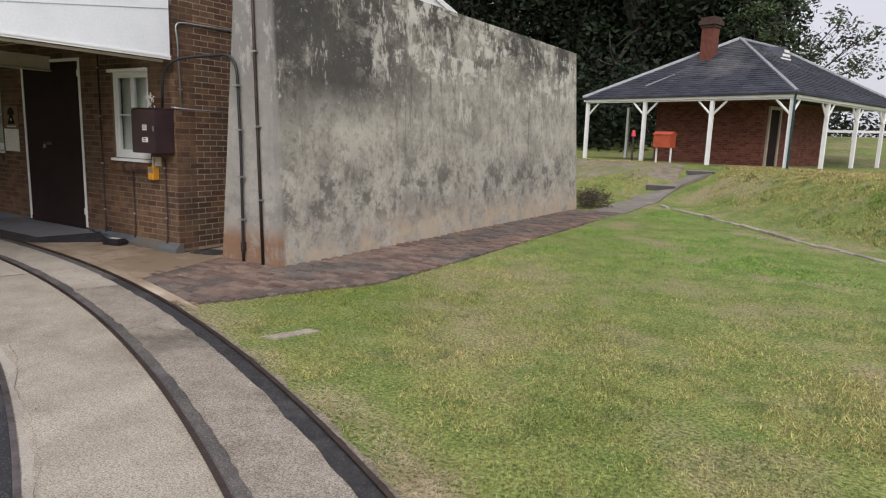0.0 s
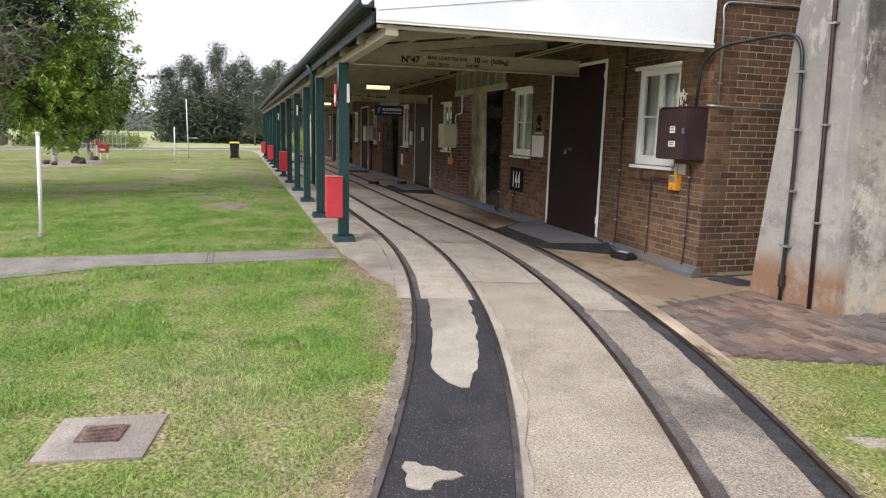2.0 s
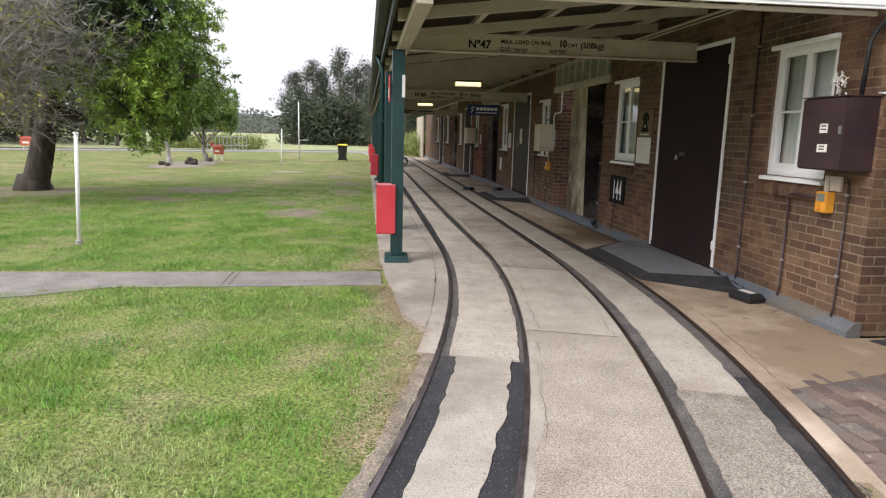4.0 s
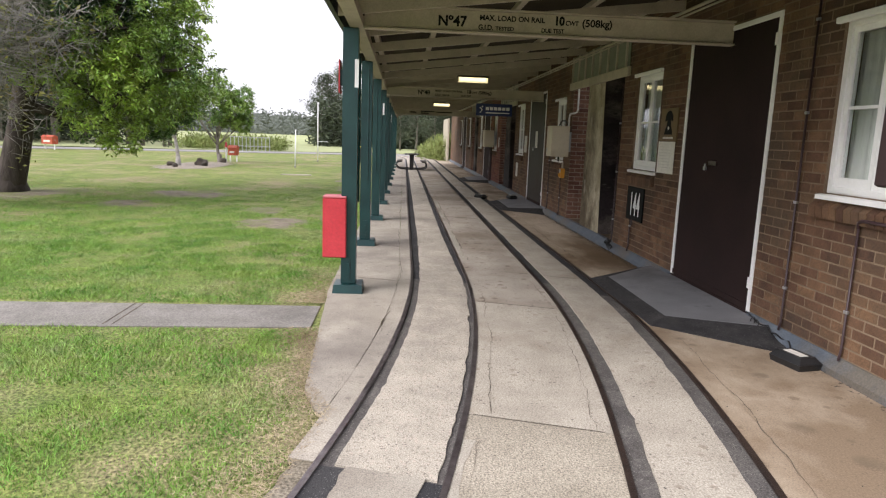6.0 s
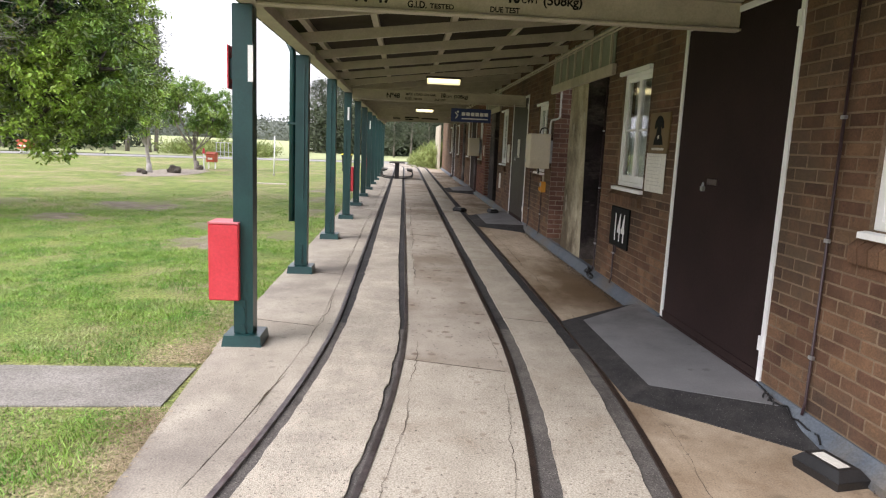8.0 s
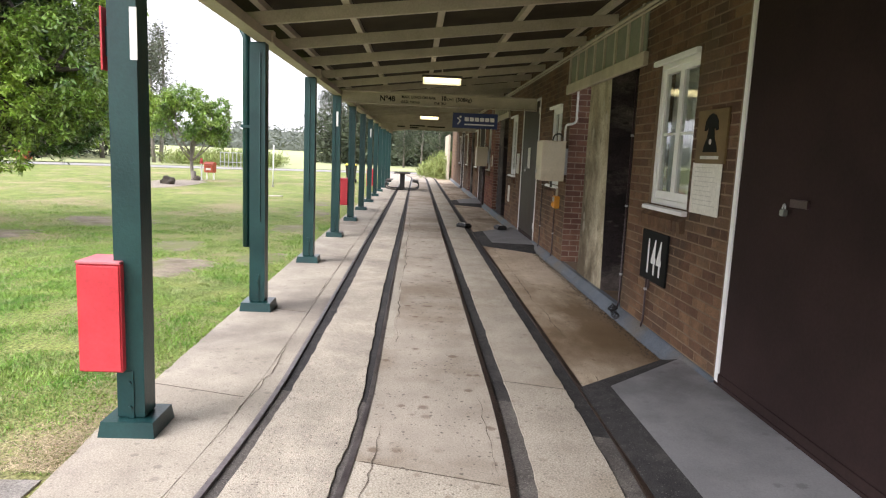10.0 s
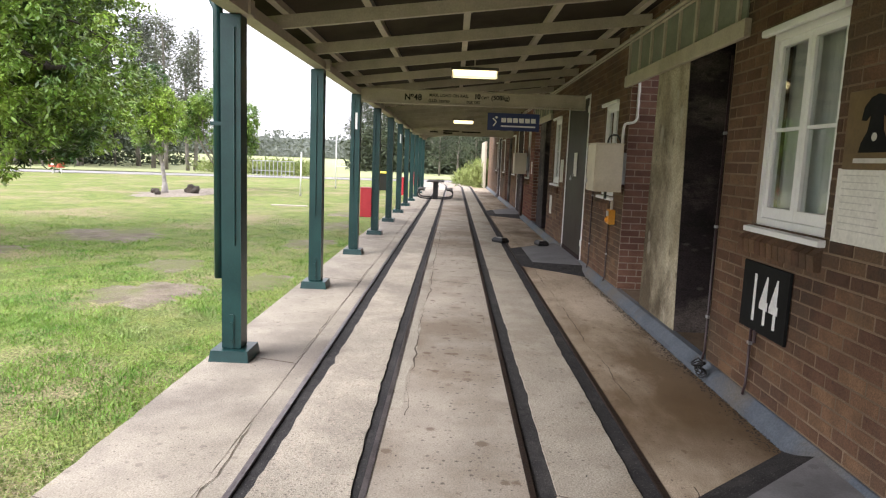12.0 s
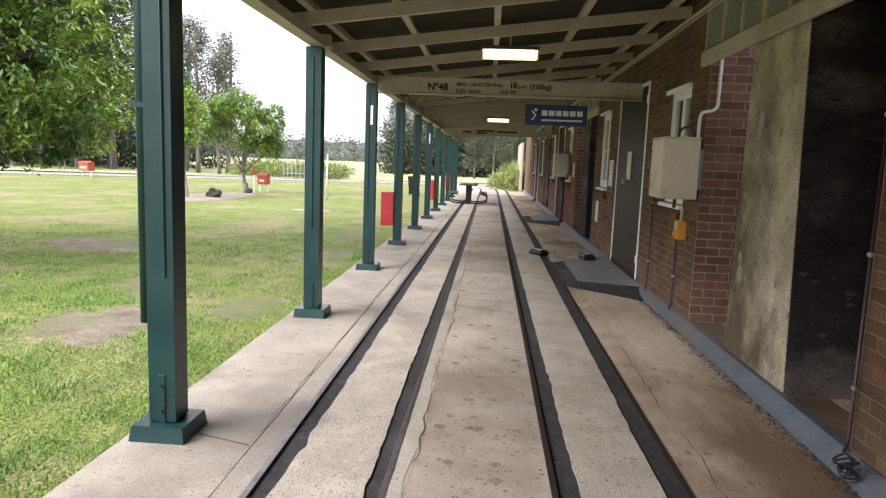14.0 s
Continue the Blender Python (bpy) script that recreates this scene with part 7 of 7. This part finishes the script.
A, B, C, D = (OX0, OY0, rz0), (OX1, OY0, rz0), (OX1, OY1, rz0), (OX0, OY1, rz0)
E1, E2 = (ux, vy, rz1), (ux, OY1 - vy, rz1)
cpart("roof", Mesh().add([A, B, C, D, E1, E2], [(0, 4, 1), (1, 4, 5, 2), (2, 5, 3), (3, 5, 4, 0), (0, 1, 2, 3)]), SLATE)
for q4 in ((A, B, E1, E1), (D, A, E1, E2), (B, C, E2, E1)):
    tagged(cpart("slate_course", slates(*q4), SLATE, "dark blue-grey roof slates"), kind="stuff")
for a, b in ((A, E1), (B, E1), (D, E2), (E1, E2)):
    cpart("ridge_cap", Mesh().tube([Vector(a) + Vector((0, 0, 0.03)), Vector(b) + Vector((0, 0, 0.05))], 0.07, 6), STEEL, "pale lead ridge capping")
gv = cpart("roof_vent", Mesh().hull8([(3.0, -6.75, 4.2), (4.3, -6.75, 4.7), (4.3, -5.25, 4.7), (3.0, -5.25, 4.2)], [(3.0, -6.02, 5.06), (4.3, -6.02, 5.16), (4.3, -5.98, 5.16), (3.0, -5.98, 5.06)]), SLATE, "small slated roof gablet")
for i in range(4):
    part("louvre", box(2.96, -6.6 + i * 0.13, 4.3 + i * 0.17, 2.996, -5.4 - i * 0.13, 4.41 + i * 0.17), WHITE, gv, "white louvre slat")
cpart("valley", Mesh().tube([(4.86, -2.6, rz0 + (rz1 - rz0) * 2.6 / 4.68 + 0.02), (6.2, OY0 - 0.75, rz0 + (rz1 - rz0) * 0.75 / 4.68 + 0.05)], 0.035, 5), STEEL, "pale lead valley line")
ch = cpart("chimney", box(4.6, -3.2, 3.2, 5.12, -2.7, 5.95, bev=0.01), BRICKR, "red brick chimney")
part("chimney_cap", Mesh().box(4.55, -3.25, 5.62, 5.17, -2.65, 5.72).box(4.49, -3.31, 5.722, 5.23, -2.59, 5.9).box(4.55, -3.25, 5.902, 5.17, -2.65, 6.04), DARKB, ch, "blackened stepped brick cap")
part("flashing", box(4.53, -3.3, 3.75, 5.19, -2.55, 3.98, bev=0.02), STEEL, ch)
wx0, wx1, wy0, wy1 = 1.75, 6.4, -1.9, -LV + 4.5
cpart("wall", box(wx0, wy0 - 0.25, 0, wx1, wy0, 2.6), MORTR)
cpart("wall", box(wx0 - 0.002, wy1, 0, wx0 + 0.25, wy0 - 0.252, 2.6), MORTR)
cpart("wall", box(wx1 - 0.25, wy1, 0, wx1, wy0 - 0.252, 2.6), MORTR)
dd = cpart("door", box(wx0 - 0.03, wy0 - 1.2, 0, wx0 - 0.012, wy0 - 0.35, 2.3), BROWND, "dark glazed door")
part("door_frame", Mesh().box(wx0 - 0.09, wy0 - 1.3, 0, wx0 - 0.005, wy0 - 1.2, 2.34).box(wx0 - 0.09, wy0 - 0.35, 0, wx0 - 0.005, wy0 - 0.25, 2.34).box(wx0 - 0.09, wy0 - 1.2, 2.22, wx0 - 0.032, wy0 - 0.35, 2.34), CREAM, dd)


def face_bricks(m, u0, u1, put):
    z = 0.02
    r = 0
    rn = random.Random(2)
    while z < 2.5:
        u = u0 - (0.12 if r % 2 else 0)
        while u < u1:
            a, c = max(u, u0), min(u + BW, u1)
            if c - a > 0.03:
                put(m, a, c, z, 0.008 + rn.uniform(-0.002, 0.002))
            u += PITCH
        z += COURSE
        r += 1
    return m


tagged(cpart("brickwork", face_bricks(Mesh(), wx0, wx1, lambda m, a, c, z, d: m.add([(a, wy0 + d, z), (a, wy0 + d, z + BH), (c, wy0 + d, z + BH), (c, wy0 + d, z), (a, wy0, z), (c, wy0, z), (a, wy0, z + BH), (c, wy0, z + BH)], [(0, 1, 2, 3), (0, 3, 5, 4), (1, 6, 7, 2)])), BRICKR), kind="stuff")
tagged(cpart("brickwork", face_bricks(Mesh(), wy1, wy0, lambda m, a, c, z, d: m.add([(wx0 - d, a, z), (wx0 - d, c, z), (wx0 - d, c, z + BH), (wx0 - d, a, z + BH), (wx0, a, z), (wx0, c, z), (wx0, a, z + BH), (wx0, c, z + BH)], [(0, 1, 2, 3), (0, 4, 5, 1), (3, 2, 7, 6)])), BRICKR), kind="stuff")
hb = hose_box(-6.35, 26.6, 75, 0.72, 0.5, "orange-red hose box beside the cottage veranda", 0.62)
hb.location.z = 1.12
t = thing("hydrant_post", "red-topped hydrant marker post by the cottage", "post", (-7.75, 27.2, 1.1))
part("shaft", Mesh().tube([(0, 0, -0.1), (0, 0, 1.05)], 0.04, 8), MAROON, t)
part("head", Mesh().tube([(0, 0, 1.05), (0, 0, 1.3)], 0.1, 8, 0.06), RED, t)
# far white rail past the cottage
wr = thing("white_fence", "low white rail fence past the cottage", "fence", (0, 0, 0))
for i in range(8):
    part("post", box(-3 + i * 2.5, 47.9, 2.4, -2.9 + i * 2.5, 48.02, 3.1), WHITE, wr)
part("rail", box(-5, 47.8, 2.95, 22, 47.88, 3.1), WHITE, wr)

# leaf litter and grit along the plinth
rng = np.random.default_rng(91)
n_lit = 2400
lx_ = np.concatenate([rng.uniform(-20, -13.4, 1900), rng.uniform(-9.5, -8.3, 60), rng.uniform(-40, -20, 440)])
lit = np.stack([lx_, 6.16 - np.abs(rng.normal(0, 0.05, n_lit)), np.full(n_lit, 0.006)], axis=1)
flat = leaves(rng, lit, 0.0001, 1, 0.028, 0.0, 0.5)
flat[:, :, 2] = 0.004 + (flat[:, :, 2] - 0.006) * 0.25 + 0.004
tagged(new("leaf_litter", np_mesh("leaf_litter", flat, ROCK)), "dark leaf litter and grit along the plinth", "leaf litter", kind="stuff")
n_lit = 700
lx_, ly_ = rng.uniform(-30, -4, n_lit), rng.uniform(2.2, 6.0, n_lit)
flat = leaves(rng, np.stack([lx_, ly_ - np.clip((lx_ + 13) ** 2 / 50, 0, 4) * (lx_ > -13), np.full(n_lit, 0.006)], axis=1), 0.0001, 1, 0.02, 0.0, 0.5)
flat[:, :, 2] = 0.006 + (flat[:, :, 2] - 0.006) * 0.2 + 0.004
tagged(new("leaf_litter", np_mesh("leaf_litter", flat, ROCK)), "scattered leaf bits on the concrete floor", "leaf litter", kind="stuff")

# ---- brickwork of the long wall ----
near_a = [(a, z, w) for a, z, w in bricks_in(-10.72, CORNER_X, 0.14, WALL_TOP - 0.02, [h for h in HOLES])]
near_b = [(a, z, w) for a, z, w in bricks_in(-14.93, -12.64, 0.14, WALL_TOP - 0.02, [h for h in HOLES])]
rest = [b for b in bricks_in(END_X, -14.93, 0.14, WALL_TOP - 0.02, [h for h in HOLES]) if b[0] + b[2] <= -14.9]
rest += [b for b in bricks_in(-12.64, -10.72, 2.95, WALL_TOP - 0.02, [])]
rnd = random.Random(12)
rm, rr = Mesh(), Mesh()
for a, z, w in rest:
    brick_face(rr if -30.5 < a < -27.6 else rm, a, z, w, rnd)
tagged(part("brickwork", rm, BRICK, wall_front, "brown brickwork"), kind="stuff")
tagged(part("brickwork", rr, BRICKR, wall_front, "redder brickwork further along"), kind="stuff")


def unit_brick():
    e = 0.018
    m = Mesh()
    m.add([(0, 0, 0), (1, 0, 0), (1, 0, 1), (0, 0, 1), (e, -1, e * 3), (1 - e, -1, e * 3), (1 - e, -1, 1 - e * 3), (e, -1, 1 - e * 3)],
          [(4, 5, 6, 7), (0, 1, 5, 4), (1, 2, 6, 5), (2, 3, 7, 6), (3, 0, 4, 7)])
    return m.data("brick", BRICK)


UNIT = unit_brick()


def lay(bricks, limit, parent, place):
    """The first bricks as parts of their own, the others joined."""
    for a, z, w in bricks[:limit]:
        o = new("brick", UNIT)
        o.parent = parent
        o.matrix_basis = place(a, z) @ Matrix.Diagonal((w, 0.0028 + rnd.uniform(-0.001, 0.0012), BH, 1))


panel_a = part("wall_panel", box(-10.7, WALL_Y + 0.331, 0.0, CORNER_X - 0.34, WALL_Y + 0.34, WALL_TOP), MORT, wall_front)
panel_b = part("wall_panel", box(-14.9, WALL_Y + 0.331, 0.0, -12.7, WALL_Y + 0.34, WALL_TOP), MORT, wall_front)
for pn, bs in ((panel_a, near_a), (panel_b, near_b)):
    bs.sort(key=lambda b: abs(b[1] - 1.3))
    lay(bs, 300, pn, lambda a, z: Matrix.Translation((a, WALL_Y, z)))
    m = Mesh()
    for a, z, w in bs[300:]:
        brick_face(m, a, z, w, rnd)
    if m.v:
        tagged(part("brickwork", m, BRICK, pn), kind="stuff")
end_b = bricks_in(WALL_Y - 0.003, 9.4, 0.05, 4.28, [])
end_b.sort(key=lambda b: b[0] + abs(b[1] - 1.5) * 0.4)
spin = Matrix(((0, -1, 0, 0), (1, 0, 0, 0), (0, 0, 1, 0), (0, 0, 0, 1)))
lay(end_b, 300, wall_end, lambda a, z: Matrix.Translation((CORNER_X, a, z)) @ spin)
m = Mesh()
for a, z, w in end_b[300:]:
    m.box(CORNER_X, a, z, CORNER_X + 0.004, a + w, z + BH)
tagged(part("brickwork", m, BRICK, wall_end), kind="stuff")

# ---- pavers ----
rnd = random.Random(31)
pav = []
r = 0
y = 4.45
while y < 17.6:
    x = -7.6 - (0.118 if r % 2 else 0)
    while x < -4.3:
        cut = [u for u in np.linspace(x, x + 0.228, 13) if on_paving(u, y + 0.055)]
        if cut and cut[-1] - cut[0] > 0.04:
            pav.append((cut[0], y, cut[-1] - cut[0]))
        x += 0.237
    y += 0.118
    r += 1
pm_ = Mesh()
e = 0.03
pm_.add([(0, 0, -1), (1, 0, -1), (1, 1, -1), (0, 1, -1), (0, 0, -0.2), (1, 0, -0.2), (1, 1, -0.2), (0, 1, -0.2), (e, 2 * e, 0), (1 - e, 2 * e, 0), (1 - e, 1 - 2 * e, 0), (e, 1 - 2 * e, 0)],
        [(0, 1, 5, 4), (1, 2, 6, 5), (2, 3, 7, 6), (3, 0, 4, 7), (4, 5, 9, 8), (5, 6, 10, 9), (6, 7, 11, 10), (7, 4, 8, 11), (8, 9, 10, 11)])
PV = pm_.data("paver", PAVER)
pav.sort(key=lambda b: b[1])
far = Mesh()
for i, (x, y, w) in enumerate(pav):
    z = rnd.uniform(-0.010, 0.006)
    if i < 300:
        o = new("brick", PV)
        o.parent = paving
        o.matrix_basis = Matrix.Translation((x, y, z)) @ Euler((rnd.gauss(0, 0.012), rnd.gauss(0, 0.01), rnd.gauss(0, 0.015))).to_matrix().to_4x4() @ Matrix.Diagonal((w, 0.109, 0.05, 1))
    else:
        far.box(x, y, z - 0.05, x + w, y + 0.109, z)
tagged(part("pavers", far, PAVER, paving, "weathered clay pavers further along"), kind="stuff")


# ---- grass ----
def off_lawn(x, y):
    """True where there is paving instead of grass (arrays)."""
    bad = np.zeros(len(x), bool)
    bad |= (x > -11.2) & (x < -10.35 + np.clip((-y - 0.9) * 0.3, 0, 0.75)) & (y < 2.1)
    bad |= (x > -5.62) & (x < -4.92) & (y > -0.38) & (y < 0.3)
    bad |= ((x + 4.05) ** 2 + (y - 4.4) ** 2 < 0.085)
    for cx_, cy_, rx_, ry_, _ in PATCHES:
        q_ = ((x - cx_) / rx_) ** 2 + ((y - cy_) / ry_) ** 2
        bad |= q_ < 0.2 + 0.75 * np.abs(np.sin(x * 7.3 + y * 3.1) * np.sin(x * 11.7 - y * 8.9))
    return bad


def edge_y(x, y0):
    """y of the track line y0 at x (arrays)."""
    x0 = -13.5 + LEAD + (y0 - 3.01) * 0.314
    u = np.clip((x - x0) / RADIUS, 0, 0.95)
    return y0 - RADIUS * (1 - np.sqrt(1 - u * u))


def blades(rng, x, y, z, hgt, wid):
    n_b = len(x)
    a = rng.uniform(0, 2 * np.pi, n_b)
    ln = rng.normal(0, 0.65, (n_b, 2)) * hgt[:, None]
    c = np.stack([x, y, z], axis=1)
    s = np.stack([np.cos(a) * wid, np.sin(a) * wid, np.zeros(n_b)], axis=1)
    tip = c + np.stack([ln[:, 0], ln[:, 1], hgt], axis=1)
    return np.stack([c - s * 1.2, c + s * 1.2, tip], axis=1)


def lawn_part(name, x0, x1, y0, y1, n_b, hgt, wid, keep, seed, zf=None, blade=None):
    rng = np.random.default_rng(seed)
    n_b = int(n_b * (x1 - x0 + 1.5) * (y1 - y0 + 1.5) / ((x1 - x0) * (y1 - y0)))
    x0, x1, y0, y1 = x0 - 0.75, x1 + 0.75, y0 - 0.75, y1 + 0.75
    x, y = rng.uniform(x0, x1, n_b), rng.uniform(y0, y1, n_b)
    fade = np.clip((x - x0) / 1.5, 0, 1) * np.clip((x1 - x) / 1.5, 0, 1) * np.clip((y - y0) / 1.5, 0, 1) * np.clip((y1 - y) / 1.5, 0, 1)
    stay = fade > rng.uniform(0, 1, n_b)
    x, y = x[stay], y[stay]
    n_b = len(x)
    clump = np.array([noise.noise(Vector((a * 1.3, b * 1.3, 3.0))) + 0.5 * noise.noise(Vector((a * 4, b * 4, 7.0))) for a, b in zip(x, y)])
    ok = keep(x, y) & ~off_lawn(x, y) & (clump > rng.uniform(-1.3, -0.2, n_b))
    x, y, clump = x[ok], y[ok], clump[ok]
    z = np.full(len(x), -0.035) if zf is None else np.array([zf(a, b) - 0.01 for a, b in zip(x, y)])
    h_ = hgt * rng.uniform(0.5, 1.35, len(x)) * (0.8 + 0.9 * np.clip(clump, -0.5, 0.8))
    o = new(name, np_mesh(name, blades(rng, x, y, z, h_, wid * rng.uniform(0.7, 1.3, len(x))), blade or BLADE))
    return tagged(o, "short mown grass with straw-coloured dry patches", "grass", kind="stuff")


def lawn_edge(x):
    """y where the lawn ends beside the concrete (arrays)."""
    return np.where(x < -8.6, np.interp(x, [-60.0, -11.4, -9.05, -8.6], [2.07, 2.07, 2.22, 2.42]), edge_y(x, 2.86))


def left_keep(x, y):
    return y < lawn_edge(x) - 0.16 * np.abs(np.sin(x * 3.1) * np.sin(x * 7.7 + 1) + 0.4 * np.sin(x * 913.1 + y * 77.7)) * (x > -11)


def right_keep(x, y):
    lim = np.where(x < -5.35, 99, np.where(x > -4.75, edge_y(x, 5.34), 4.7))
    wander = 0.09 * np.sin(y * 5.3 + 2 * np.sin(y * 1.9)) + 0.05 * np.sin(x * 517.0 + y * 911.0)
    pave = (x < -4.74 + wander - np.clip(6.6 - y, 0, 3) * 0.42 - np.clip(y - 8, 0, 12) * 0.035)
    return (y > lim + np.where(x > -4.75, 0.2 * np.abs(np.sin(x * 2.7) + 0.5 * np.sin(x * 913.1 + y * 77.7)), 0)) & ~pave


lawn_part("grass", -8.5, -1.0, -4.5, 3.2, 330000, 0.036, 0.003, left_keep, 1)
lawn_part("grass", -16.5, -8.5, -6.5, 2.9, 380000, 0.036, 0.0033, left_keep, 2)
lawn_part("grass", -28.0, -16.5, -11.0, 2.9, 260000, 0.034, 0.0045, lambda x, y: left_keep(x, y) & (x + 28 > 7 * np.abs(np.sin(x * 917.3 + y * 411.7))), 3)
lawn_part("grass", -6.2, 4.5, 1.4, 11.0, 340000, 0.032, 0.003, lambda x, y: right_keep(x, y) & (11 - y > 5 * np.abs(np.sin(x * 917.3 + y * 411.7))), 4, None, BLADE_D)
lawn_part("grass", -6.4, 5.0, 6.5, 20.0, 200000, 0.036, 0.005, lambda x, y: right_keep(x, y) & ~((x < -4.6) & (y > 16.5)) & (y - 6.5 > 4 * np.abs(np.sin(x * 517.3 + y * 311.7))), 5, rise)
lawn_part("grass", -3.5, 5.0, 13.5, 20.5, 70000, 0.06, 0.006, lambda x, y: np.array([rise(a, b) > 0.1 for a, b in zip(x, y)]), 8, rise, BLADE_D)
lawn_part("grass", -9.5, 5.0, 20.0, 27.5, 70000, 0.045, 0.012, lambda x, y: (x > -3.9) | ((x < -6.0) & (y > 21)), 6, rise, BLADE_D)


# straw-coloured thatch along the edges of the concrete
def thatch(x, y, d, seed, n_t):
    rng = np.random.default_rng(seed)
    xs = rng.uniform(x, y, n_t)
    lim = lawn_edge(xs) if d > 0 else edge_y(xs, 5.34)
    off = np.abs(rng.normal(0, 0.2, n_t))
    ys = lim - d * (off - 0.03)
    ok = np.array([noise.noise(Vector((a * 1.1, b * 1.1, 9.0))) for a, b in zip(xs, ys)]) > rng.uniform(-0.35, 0.35, n_t)
    ok &= ~((xs > -11.2) & (xs < -10.35) & (d > 0))
    xs, ys = xs[ok], ys[ok]
    flat_t = leaves(rng, np.stack([xs, ys, np.zeros(len(xs))], axis=1), 0.0001, 1, 0.052, 0.0, 0.075)
    flat_t[:, :, 2] = np.abs(flat_t[:, :, 2]) * 0.35 - 0.004
    return tagged(new("dry_grass", np_mesh("dry_grass", flat_t, STRAW)), "dry straw-coloured grass along the concrete edge", "dry grass", kind="stuff")


thatch(-13.0, -1.0, 1, 71, 52000)
thatch(-4.9, 2.0, -1, 72, 30000)
